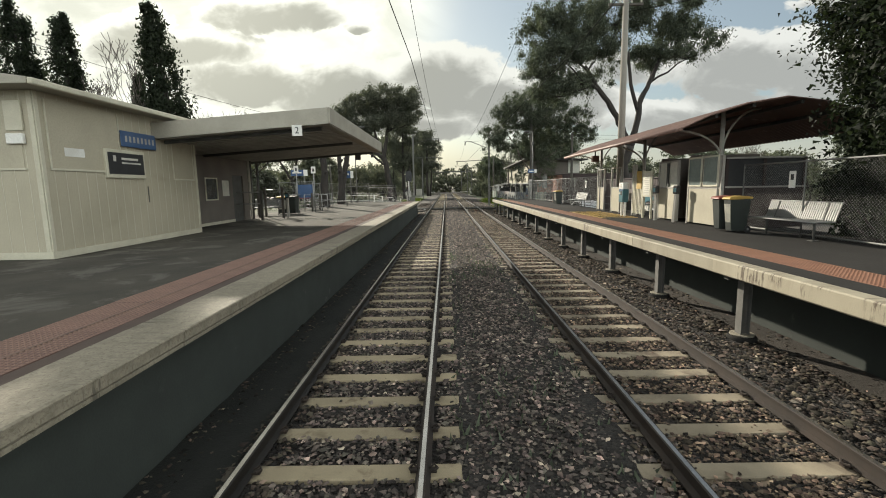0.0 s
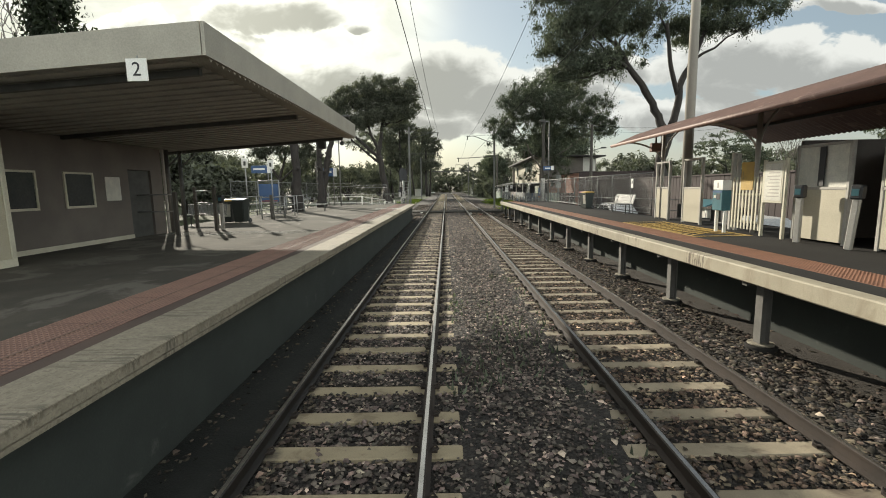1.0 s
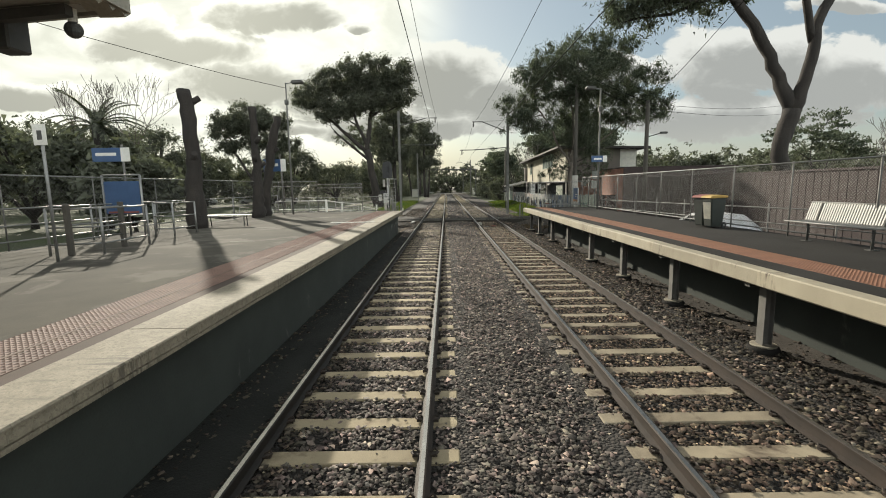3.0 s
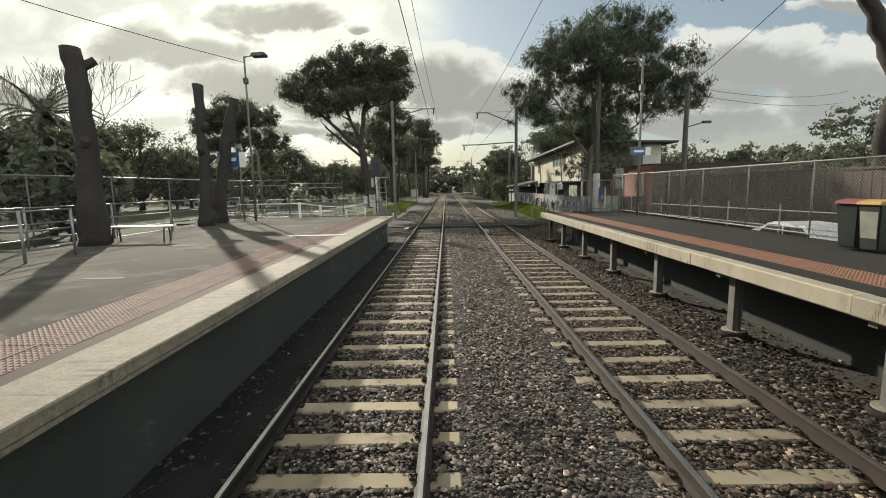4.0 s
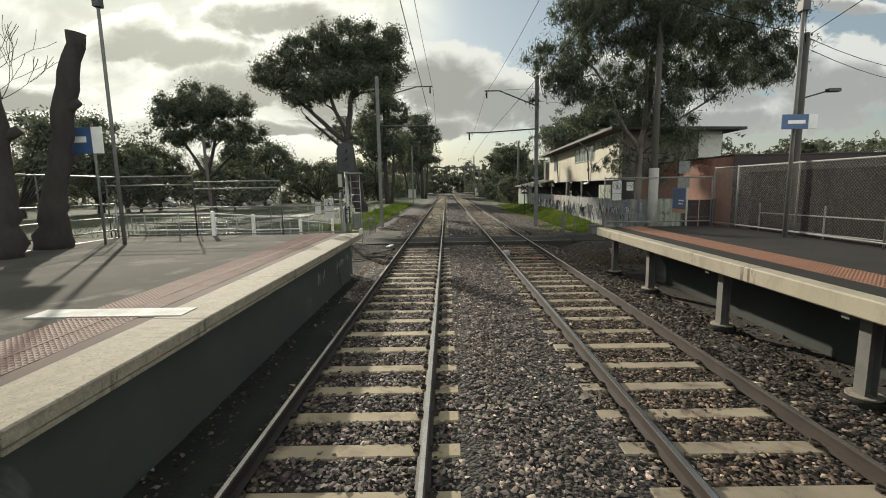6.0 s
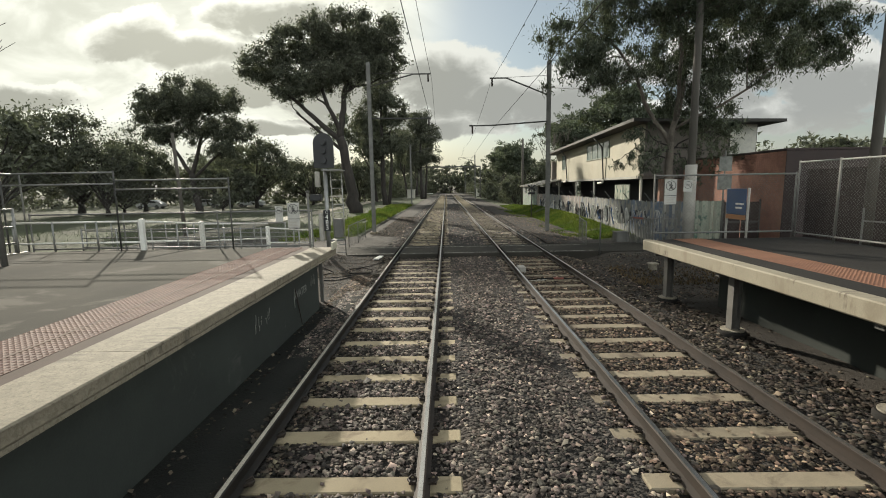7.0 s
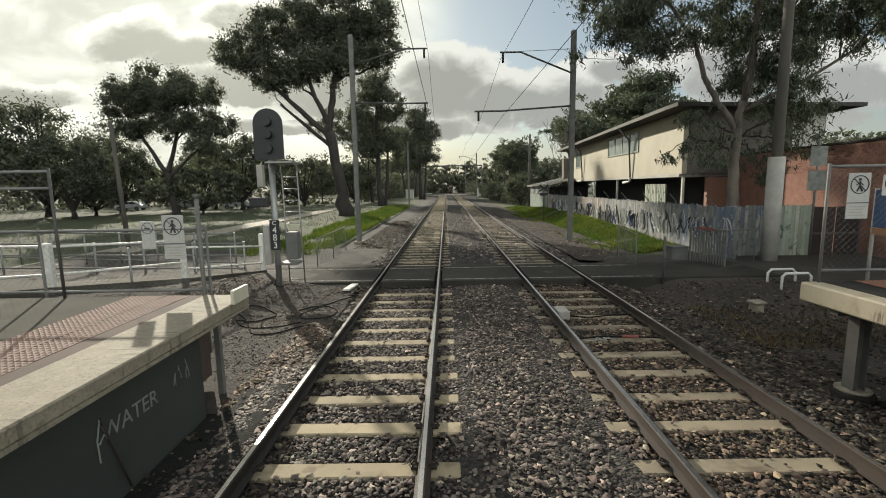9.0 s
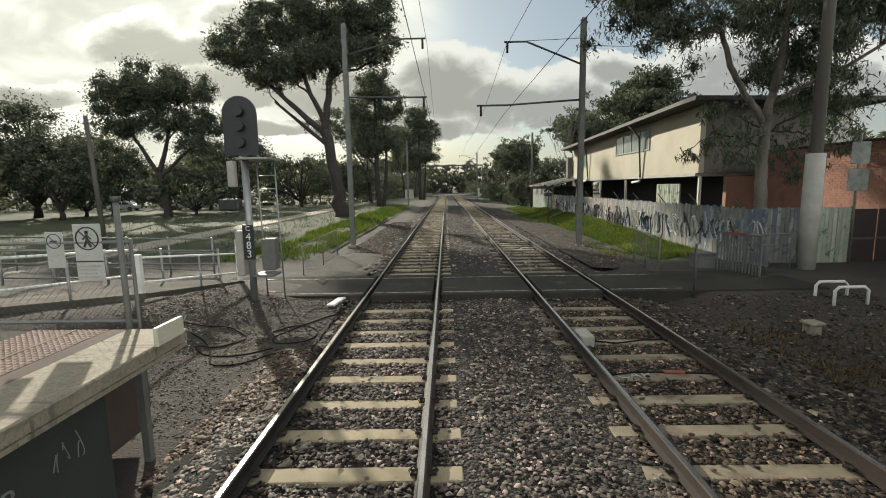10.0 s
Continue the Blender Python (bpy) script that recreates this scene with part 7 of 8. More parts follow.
def grow(bm, p, d, length, r, depth, tips, rnd, wide=0.65, up=0.15, forks=(2, 3), shrink=0.72, min_r=0.02):
    pts, radii = [p.copy()], [r]
    q, w = p.copy(), d.copy()
    steps = 4
    for i in range(steps):
        w = (w + Vector((rnd.uniform(-1, 1), rnd.uniform(-1, 1), rnd.uniform(-0.5, 1) * 0.6)) * 0.16 + Vector((0, 0, up * 0.25))).normalized()
        q = q + w * length / steps
        pts.append(q.copy())
        radii.append(max(min_r, r * (1 - 0.35 * (i + 1) / steps)))
    tube(bm, pts, radii, 8 if r > 0.1 else 5, cap=depth <= 0)
    if depth <= 0:
        tips.append(q)
        return
    if depth <= 2:
        tips.append(pts[3])
    k = rnd.randint(*forks)
    a0 = rnd.uniform(0, 6.28)
    side = w.cross(Vector((0.3, 0.1, 1))).normalized()
    for i in range(k):
        a = a0 + 6.28 * i / k + rnd.uniform(-0.5, 0.5)
        turn = Matrix.Rotation(a, 3, w)
        nd = (w + (turn @ side) * wide * rnd.uniform(0.7, 1.3) + Vector((0, 0, up))).normalized()
        grow(bm, q, nd, length * shrink * rnd.uniform(0.8, 1.2), radii[-1] * (0.8 if i == 0 else 0.62), depth - 1, tips, rnd, wide, up, forks, shrink, min_r)


def gum(place, height, seed, label, clump=1.3, per=230, leaf=0.2, wide=0.7, leaves="leaf_gum", first=0.33, flat=0.6):
    rnd = random.Random(seed)
    rand = np.random.default_rng(seed)
    t = thing("gum_tree", place, label, "tree", "gum trees")
    b = bmesh.new()
    tips = []
    grow(b, Vector((0, 0, -0.1)), Vector((0, 0, 1)), height * first, height * 0.022, 4, tips, rnd, wide, 0.12)
    k = (height - clump * flat * 0.7) / max(p.z for p in tips)
    for v in b.verts:
        v.co.z *= k
    tips = [Vector((p.x, p.y, p.z * k)) for p in tips if p.z > 0]
    part("trunk", b, "bark", t)
    leaf_cloud("crown", tips, [clump * rnd.uniform(0.65, 1.25) for _ in tips], per, leaf, leaves, t, rand, flat, 0.7)
    return t


def mass(place, size, seed, label, leaves="leaf_dark", n=60, per=126, leaf=0.34, name="broad_tree", trunk_h=0.35, flat=0.75):
    """A broad dense crown over a short forked trunk."""
    rnd, rand = random.Random(seed), np.random.default_rng(seed)
    sx, sy, h = size
    t = thing(name, place, label, "tree", "park trees")
    b = bmesh.new()
    centres = []
    base = h * trunk_h
    for i in range(n):
        u, w = rnd.random(), rnd.uniform(0, 6.283)
        e = math.acos(1 - 1.8 * u)
        q = rnd.uniform(0.72, 1.0)
        lump = 1 + 0.22 * noise.noise((math.cos(w) * 2 + seed, math.sin(w) * 2, e))
        centres.append(Vector((sx * q * lump * math.sin(e) * math.cos(w), sy * q * lump * math.sin(e) * math.sin(w), base + (h - base) * 0.5 + (h - base) * 0.42 * q * lump * math.cos(e))))
    tube(b, [(0, 0, -0.1), (0.1, 0, base * 0.6), (0, 0, base * 1.2)], [h * 0.035, h * 0.027, h * 0.02], 8)
    for p in centres[::4]:
        m = Vector((p.x * 0.4, p.y * 0.4, base + (p.z - base) * 0.5))
        tube(b, [(0, 0, base * 0.9), m, p], [h * 0.016, h * 0.01, h * 0.004], 5)
    part("trunk", b, "bark", t)
    rad = [min(sx, h * 0.5) * rnd.uniform(0.19, 0.31) for _ in centres]
    leaf_cloud("crown", centres, rad, round(per * 1.25), leaf * 0.9, leaves, t, rand, flat * 1.15, 0.2, 0.32, 1)
    return t


def cypress(place, h, w, seed, label, lean=0.0):
    rand = np.random.default_rng(seed)
    rnd = random.Random(seed)
    t = thing("cypress", place, label, "tree", "dark cypresses")
    pipe("trunk", "bark", [(0, 0, -0.1), (lean * 0.25, 0, h * 0.5), (lean * 0.8, 0, h * 0.9)], [w * 0.12, w * 0.07, 0.03], t)
    centres, rad = [], []
    for i in range(80):
        z = rnd.uniform(0.04, 0.97) ** 0.9
        s = w * 0.5 * (1 - z ** 2.6) ** 0.6 * (0.55 + 0.45 * min(1, z * 5))
        a = rnd.uniform(0, 6.28)
        centres.append((lean * z * z + s * 0.6 * math.cos(a), s * 0.6 * math.sin(a), h * z))
        rad.append(max(0.2, s * 0.55))
    leaf_cloud("crown", centres, rad, 280, 0.17, "leaf_conifer", t, rand, 1.5, -0.9, 0.3, 1)
    return t


def bare_tree(place, h, seed, label, wide=0.55, deep=5):
    rnd = random.Random(seed)
    t = thing("bare_tree", place, label, "tree", "leafless trees")
    b = bmesh.new()
    tips = []
    grow(b, Vector((0, 0, -0.1)), Vector((0, 0, 1)), h * (0.3 if deep == 5 else 0.26), h * 0.018, deep, tips, rnd, wide, 0.25, (2, 3), 0.74, 0.016)
    k = h / max(p.z for p in tips)
    for v in b.verts:
        v.co.z *= k
    part("branching_trunk", b, "bare", t)
    return t


def palm(place, h, seed, label):
    rnd = random.Random(seed)
    t = thing("palm_tree", place, label, "tree")
    pipe("trunk", "bark", [(0, 0, -0.1), (0.1, 0, h * 0.45), (0, 0, h * 0.78)], [0.55, 0.42, 0.45], t, 10)
    for i in range(46):
        a, e = rnd.uniform(0, 6.28), rnd.uniform(-0.5, 1.3)
        L = h * 0.36
        b = bmesh.new()
        q = Vector((0, 0, h * 0.78))
        d = Vector((math.cos(a) * math.cos(e), math.sin(a) * math.cos(e), math.sin(e)))
        side = Vector((-math.sin(a), math.cos(a), 0))
        for s in range(9):
            d = (d + Vector((0, 0, -0.16))).normalized()
            nq = q + d * L / 9
            for k in (-1, 1):
                for m in range(4):
                    o = q.lerp(nq, m / 4)
                    tip = o + side * k * 0.5 * (1 - s / 11) + d * 0.3 + Vector((0, 0, -0.14))
                    b.faces.new([b.verts.new(o - d * 0.03), b.verts.new(tip), b.verts.new(o + d * 0.13)])
            q = nq
        part("frond", b, "leaf_dark", t)
    return t


def lobed_tree(place, trunks, lobes, seed, label, leaves="leaf_gum", bark="bark", leaf=0.2, clump=0.75, per=420, fill=1.0, narrow=0.17, hang=0.8, name="gum_tree", plump=1.4):
    """A tree whose crown is made of ragged heaps: each heap is an oval (x, y, z, half width, half depth, half height) of many leaf clumps, carried by a limb
    that leaves the named trunk at a share of its length and forks inside the heap."""
    rnd, rand = random.Random(seed), np.random.default_rng(seed)
    t = thing(name, place, label, "tree", "gum trees" if name == "gum_tree" else "park trees")
    b, tw = bmesh.new(), bmesh.new()
    lines = []
    for pts, radii in trunks:
        pts = [Vector(p) for p in pts]
        fine, fr = [], []
        for (p, q), (r0, r1) in zip(zip(pts, pts[1:]), zip(radii, radii[1:])):
            for i in range(4):
                k = i / 4
                fine.append(p.lerp(q, k) + Vector((rnd.uniform(-1, 1), rnd.uniform(-1, 1), 0)) * r0 * 0.25)
                fr.append((r0 + (r1 - r0) * k) * rnd.uniform(0.94, 1.06))
        fine.append(pts[-1])
        fr.append(radii[-1])
        tube(b, fine, fr, 10)
        lines.append((fine, fr))
    centres, rad = [], []
    for x, y, z, rx, ry, rz, which, share in lobes:
        c = Vector((x, y, z))
        rx, ry, rz = rx * 1.1, ry * 1.1, rz * plump
        line, fr = lines[which]
        k = int(share * (len(line) - 1))
        p, r = line[k], fr[k] * 0.62
        low = c - Vector((0, 0, rz * 0.55))
        mid = p.lerp(low, 0.5) + Vector((rnd.uniform(-0.3, 0.3), rnd.uniform(-0.3, 0.3), -0.10 * (low - p).length + 0.2))
        limb = [p, p.lerp(mid, 0.5) + Vector((0, 0, 0.1)), mid, mid.lerp(low, 0.55) + Vector((rnd.uniform(-0.25, 0.25), 0, 0.1)), low]
        tube(b, limb, [r, r * 0.85, r * 0.68, r * 0.5, r * 0.36], 7)
        n = max(6, round(fill * 4.0 * (rx * ry + rx * rz + ry * rz) / clump ** 2 / 3))
        for i in range(n):
            d = Vector((rnd.gauss(0, 1), rnd.gauss(0, 1), rnd.gauss(0, 1))).normalized() * rnd.uniform(0.2, 1.0) ** 0.55
            if d.z < -0.45:
                d.z *= 0.6
            bulge = 1 + 0.28 * noise.noise((d.x * 1.6 + seed, d.y * 1.6 + x, d.z * 1.6 + z))
            q = c + Vector((d.x * rx, d.y * ry, d.z * rz)) * bulge
            centres.append(q)
            rad.append(clump * rnd.uniform(0.6, 1.25))
            if i % 3 == 0:
                m = low.lerp(q, 0.5) + Vector((rnd.uniform(-0.2, 0.2), rnd.uniform(-0.2, 0.2), -0.12))
                tube(tw, [low, m, q], [r * 0.26, r * 0.17, 0.012], 5, cap=False)
    # stray clumps that bridge neighbouring heaps
    for one, two in zip(lobes, lobes[1:]):
        p, q = Vector(one[:3]), Vector(two[:3])
        for _ in range(round(2.2 * (p - q).length / clump)):
            centres.append(p.lerp(q, rnd.random()) + Vector((rnd.gauss(0, 0.8), rnd.gauss(0, 0.8), rnd.gauss(-0.2, 0.7))))
            rad.append(clump * rnd.uniform(0.6, 1.1))
    part("trunk", b, bark, t)
    tagged(part("twig", tw, bark, t), "thin forking twigs", kind="stuff")
    leaf_cloud("crown", centres, rad, per, leaf, leaves, t, rand, 0.95, hang, narrow, 1)
    return t


# right: the forked gum behind the platform and the gum by the crossing
lobed_tree((15.75, 41.4, -0.35),
           [([(0.7, 0, -0.1), (0.6, 0, 2.5), (0.35, 0, 4.6), (0.75, 0, 6.2)], [0.5, 0.42, 0.37, 0.40]),
            ([(0.75, 0, 6.0), (0.1, 0.2, 7.8), (-0.9, 0.2, 9.6), (-2.3, 0.3, 11.6), (-3.3, 0.3, 13.2)], [0.33, 0.29, 0.25, 0.2, 0.14]),
            ([(0.75, 0, 6.0), (1.25, -0.2, 8.0), (1.35, -0.2, 9.8), (2.3, 0.0, 11.6), (3.2, 0.0, 14.0)], [0.31, 0.27, 0.23, 0.19, 0.13]),
            ([(1.3, -0.2, 9.2), (0.4, -0.6, 11.4), (0.0, -0.8, 14.0)], [0.18, 0.15, 0.11])],
           [(-4.5, 0.5, 16.2, 3.9, 3.0, 2.3, 1, 0.9), (-7.6, 0, 13.4, 1.7, 1.8, 1.5, 1, 0.75), (-5.2, -1.0, 13.9, 2.2, 1.8, 1.1, 1, 0.7), (-0.7, 0.5, 18.0, 2.9, 2.4, 1.8, 3, 0.95), (3.6, 0.2, 17.6, 3.4, 2.8, 2.4, 2, 0.95),
            (5.2, -0.5, 14.6, 2.4, 2.0, 1.5, 2, 0.8), (-2.0, 1.5, 15.0, 1.8, 1.6, 1.1, 1, 0.95), (3.0, 1.6, 14.2, 1.5, 1.5, 1.0, 2, 0.8), (-6.6, 0.3, 17.0, 1.8, 1.6, 1.3, 1, 0.95), (-5.6, -0.3, 11.6, 2.2, 1.6, 0.9, 1, 0.75), (-3.2, 0.6, 12.3, 1.4, 1.3, 0.7, 1, 0.8), (-7.4, 0.4, 11.0, 1.2, 1.1, 0.8, 1, 0.75)],
           11, "tall forked gum tree with dark trunk and airy crown", leaf=0.19, clump=0.8, per=300, fill=1.0)


GUM = lobed_tree((10.75, 58.9, -0.35),
                 [([(0.22, 0, -0.1), (0.14, 0, 1.75), (0.03, 0, 3.1), (0.07, 0, 4.8)], [0.27, 0.21, 0.185, 0.17]),
                  ([(0.04, 0, 4.7), (-0.25, 0, 5.25), (-0.77, -0.05, 5.8), (-1.31, -0.1, 6.65), (-1.68, -0.15, 7.7), (-2.6, -0.2, 9.0), (-3.6, -0.2, 9.8)], [0.11, 0.10, 0.095, 0.09, 0.08, 0.06, 0.045]),
                  ([(0.07, 0, 4.7), (0.2, 0, 5.6), (0.5, 0.1, 6.5), (0.65, 0.15, 7.6), (0.6, 0.2, 9.6), (1.0, 0.2, 12.6)], [0.15, 0.13, 0.115, 0.10, 0.08, 0.055]),
                  ([(0.2, 0, 5.4), (1.1, -0.2, 5.95), (2.0, -0.3, 6.3), (3.8, -0.3, 7.4), (5.4, -0.2, 9.2)], [0.08, 0.07, 0.06, 0.05, 0.035]),
                  ([(0.25, 0, 5.8), (0.15, -0.4, 7.2), (-0.1, -1.0, 8.6), (-0.5, -1.4, 10.0), (-1.4, -1.3, 12.4)], [0.10, 0.09, 0.075, 0.06, 0.045])],
                 [(-4.5, -0.2, 9.2, 1.8, 1.6, 0.9, 1, 0.8), (-2.2, 0, 12.8, 1.5, 1.5, 1.4, 4, 0.95), (1.2, 0.2, 14.0, 2.2, 2.0, 1.2, 2, 0.95), (4.0, 0, 13.6, 1.7, 1.7, 1.4, 2, 0.8), (0.8, -2.6, 10.9, 2.2, 1.6, 1.3, 4, 0.8), (-0.6, -2.2, 12.6, 1.8, 1.5, 1.1, 4, 0.95), (2.4, 0.4, 5.5, 1.3, 1.0, 0.55, 3, 0.35), (0.9, 0.9, 6.8, 1.3, 1.0, 0.6, 2, 0.3),
                  (-1.2, -1.0, 10.9, 2.4, 2.0, 1.5, 4, 0.7), (3.0, -0.6, 11.0, 2.5, 2.0, 1.7, 3, 0.7), (6.1, -0.4, 10.6, 1.9, 1.9, 1.7, 3, 0.95), (1.2, 0.4, 8.7, 2.6, 1.7, 0.9, 2, 0.4),
                  (-3.2, 0.2, 12.1, 1.4, 1.4, 1.0, 1, 0.9), (-3.9, -0.3, 7.9, 1.9, 1.3, 0.75, 1, 0.7), (4.2, -0.4, 8.5, 1.8, 1.4, 0.65, 3, 0.7), (7.2, 0.2, 8.9, 1.6, 1.4, 0.8, 3, 0.9)],
                 23, "pale-barked gum tree leaning over a paling fence", bark="bark_pale", leaf=0.165, clump=0.62, per=215, fill=1.05, plump=1.35, narrow=0.14, hang=1.1)


def low_sprays(t):
    rnd, rand = random.Random(29), np.random.default_rng(29)
    sprays, tw = [], bmesh.new()
    boughs = (((0.05, 0, 4.6), (-0.6, -0.1, 4.85), (-1.3, -0.2, 5.45), (-2.0, -0.1, 5.1)), ((0.03, 0, 3.9), (-0.7, 0.2, 4.35), (-1.5, 0.3, 4.5), (-2.4, 0.2, 4.0)), ((0.05, 0, 4.3), (-0.5, -0.5, 4.4), (-1.1, -0.8, 4.0), (-1.6, -0.9, 3.5)),
              ((0.1, 0, 4.4), (0.9, -0.2, 5.0), (2.0, -0.2, 5.2), (3.3, 0, 4.6)), ((0.08, 0, 4.2), (0.7, 0.3, 4.3), (1.2, 0.4, 3.7), (1.5, 0.4, 3.1)), ((0.1, 0, 4.5), (1.2, 0.5, 4.6), (2.2, 0.8, 4.5), (3.0, 0.9, 3.9)))
    for bough in boughs:
        bough = [Vector(p) for p in bough]
        fine = []
        for p, q in zip(bough, bough[1:]):
            fine += [p.lerp(q, k / 4) + Vector((rnd.gauss(0, 0.05), rnd.gauss(0, 0.05), rnd.gauss(0, 0.05))) for k in range(4)]
        fine.append(bough[-1])
        tube(tw, fine, [0.042 - 0.0027 * k for k in range(len(fine))], 5)
        for k in (4, 6, 7, 8, 9, 10, 11, 12):
            q = fine[k] + Vector((rnd.uniform(-0.35, 0.35), rnd.uniform(-0.3, 0.3), rnd.uniform(-0.55, 0.1)))
            sprays.append(q)
            tube(tw, [fine[k], fine[k].lerp(q, 0.5) + Vector((0, 0, 0.1)), q], [0.014, 0.01, 0.006], 4)
    tagged(part("twig", tw, "bark", t), "thin hanging twigs", kind="stuff")
    leaf_cloud("low_leaves", sprays, [rnd.uniform(0.22, 0.42) for _ in sprays], 85, 0.16, "leaf_gum", t, rand, 1.1, 1.4, 0.13)


low_sprays(GUM)
gum((21.5, 88, -0.35), 13, 31, "broad gum tree behind the house", clump=1.8, per=330, leaf=0.28, wide=0.75, first=0.3)
mass((11.2, 9.4, -0.35), (2.7, 2.8, 12.0), 77, "dense dark evergreen crowding the platform fence", "leaf_conifer", n=230, per=360, leaf=0.12, trunk_h=0.05, flat=1.0)
gum((58, 62, -0.35), 12, 79, "distant rounded gum tree behind the street", clump=1.7, per=260, leaf=0.3)
mass((10.5, 10.0, -0.35), (1.25, 2.0, 3.8), 80, "dense dark shrub behind the platform fence", "leaf_conifer", n=60, per=300, leaf=0.15, name="shrub", trunk_h=0.05, flat=1.0)
mass((30.6, 74, -0.35), (2.2, 2.2, 6.3), 41, "dark broad tree beyond the house", n=50)
mass((33, 64, -0.35), (5, 4, 5.2), 42, "dark hedge-like tree beyond the yard", n=50)
mass((46, 70, -0.35), (6, 5, 5.0), 43, "dark conifer clump beyond the yard", n=50)
mass((60, 76, -0.35), (7, 6, 5.0), 48, "low dark tree on the far street", n=50)
bare_tree((45, 66, -0.35), 7.5, 44, "leafless winter tree beyond the yard")
bare_tree((39, 61, -0.35), 8.2, 45, "bare twiggy tree on the skyline")
gum((32.8, 61, -0.35), 9.0, 46, "open-crowned tree with flat foliage tiers", clump=1.2, per=120, flat=0.35)
for i, (x, y, h) in enumerate(((13.5, 118, 10.5), (19, 104, 12), (11.5, 134, 10), (15, 152, 13), (22, 118, 15))):
    gum((x, y, -0.35), h, 60 + i, "gum tree along the far verge", clump=1.6, per=260, leaf=0.28, wide=0.55)
mass((9.6, 100, -0.35), (1.8, 1.8, 4.6), 49, "round clipped bush beside the far fence", n=40, leaf=0.25, name="bush", trunk_h=0.1)
bare_tree((13.5, 92, -0.35), 10, 47, "bare tree beside the far gum")

# left: big leaning gum, row along the verge, park trees
lobed_tree((-10.6, 89, -0.35),
           [([(0, 0, -0.2), (-0.3, 0, 3.0), (-0.9, 0, 6.5), (-1.4, 0, 8.6)], [0.85, 0.6, 0.52, 0.5]),
            ([(-1.3, 0, 8.2), (-3.4, 0, 10.2), (-5.6, 0.2, 12.2), (-7.8, 0.3, 14.2)], [0.34, 0.28, 0.22, 0.15]),
            ([(-1.4, 0, 8.4), (-1.0, 0.2, 11.0), (-0.6, 0.3, 14.0), (0.6, 0.3, 17.0)], [0.40, 0.33, 0.27, 0.18]),
            ([(-1.2, 0, 9.2), (-2.4, -0.5, 12.0), (-3.4, -0.8, 15.0)], [0.28, 0.22, 0.15]),
            ([(-1.0, 0, 7.0), (-3.8, 0.5, 9.4), (-6.4, 0.8, 11.6)], [0.22, 0.17, 0.11])],
           [(-9.5, 0.2, 16.2, 3.1, 2.8, 1.7, 1, 0.95), (-5.8, 0, 18.3, 3.9, 3.2, 2.4, 3, 0.9), (-1.0, 0.4, 19.9, 4.4, 3.6, 2.2, 2, 0.85), (3.8, 0.2, 19.4, 2.6, 2.6, 2.6, 2, 0.95),
            (-4.2, -0.5, 14.8, 3.2, 2.6, 1.7, 3, 0.6), (1.2, -0.2, 16.2, 3.2, 2.8, 2.4, 2, 0.6), (-7.2, 0.6, 13.9, 2.0, 1.8, 1.0, 4, 0.95), (-1.6, 1.0, 17.2, 3.0, 2.6, 1.8, 2, 0.7), (4.2, 0, 16.3, 1.8, 1.8, 1.6, 2, 0.7)],
           5, "huge spreading gum tree with a dense dark crown", "leaf_dark", plump=1.15, leaf=0.25, clump=0.92, per=300, fill=0.95, narrow=0.24, hang=0.3)
for k, (x, y, w, z0, z1) in enumerate(((-10.6, 113, 4.2, 6.5, 20.0), (-6.2, 149, 4.8, 7.0, 20.5))):
    h = z1 - z0
    lobed_tree((x, y, -0.35), [([(0.3, 0, -0.2), (0.1, 0, z0 * 0.6), (0, 0, z0 + 2), (0.2, 0, z1 - 2)], [0.5, 0.4, 0.33, 0.12]), ([(0.9, 0.6, -0.2), (1.3, 0.6, 4.0), (1.6, 0.6, z0 + 3)], [0.35, 0.28, 0.14])],
               [(-0.2, 0, z1 - 2.2, w * 0.62, w * 0.6, 2.3, 0, 0.95), (w * 0.5, 0.5, z0 + h * 0.62, w * 0.5, w * 0.5, 2.2, 0, 0.7), (-w * 0.55, 0, z0 + h * 0.5, w * 0.5, w * 0.5, 2.2, 0, 0.6),
                (w * 0.35, 0.5, z0 + h * 0.25, w * 0.55, w * 0.5, 1.8, 1, 0.9), (-w * 0.3, 0.2, z0 + h * 0.18, w * 0.5, w * 0.5, 1.6, 0, 0.5)],
               95 + k, "tall dense gum tree in the row along the verge", "leaf_dark", leaf=0.3, clump=1.05, per=230, fill=1.2, narrow=0.26, hang=0.3)
for i, (x, y, h, w) in enumerate(((-14.5, 131, 18, 4.5), (-11.0, 168, 19, 4), (-9.5, 184, 18, 4))):
    gum((x, y, -0.35), h, 90 + i, "tall gum tree in the row along the verge", clump=2.6, per=260, leaf=0.42, wide=0.5, leaves="leaf_dark")
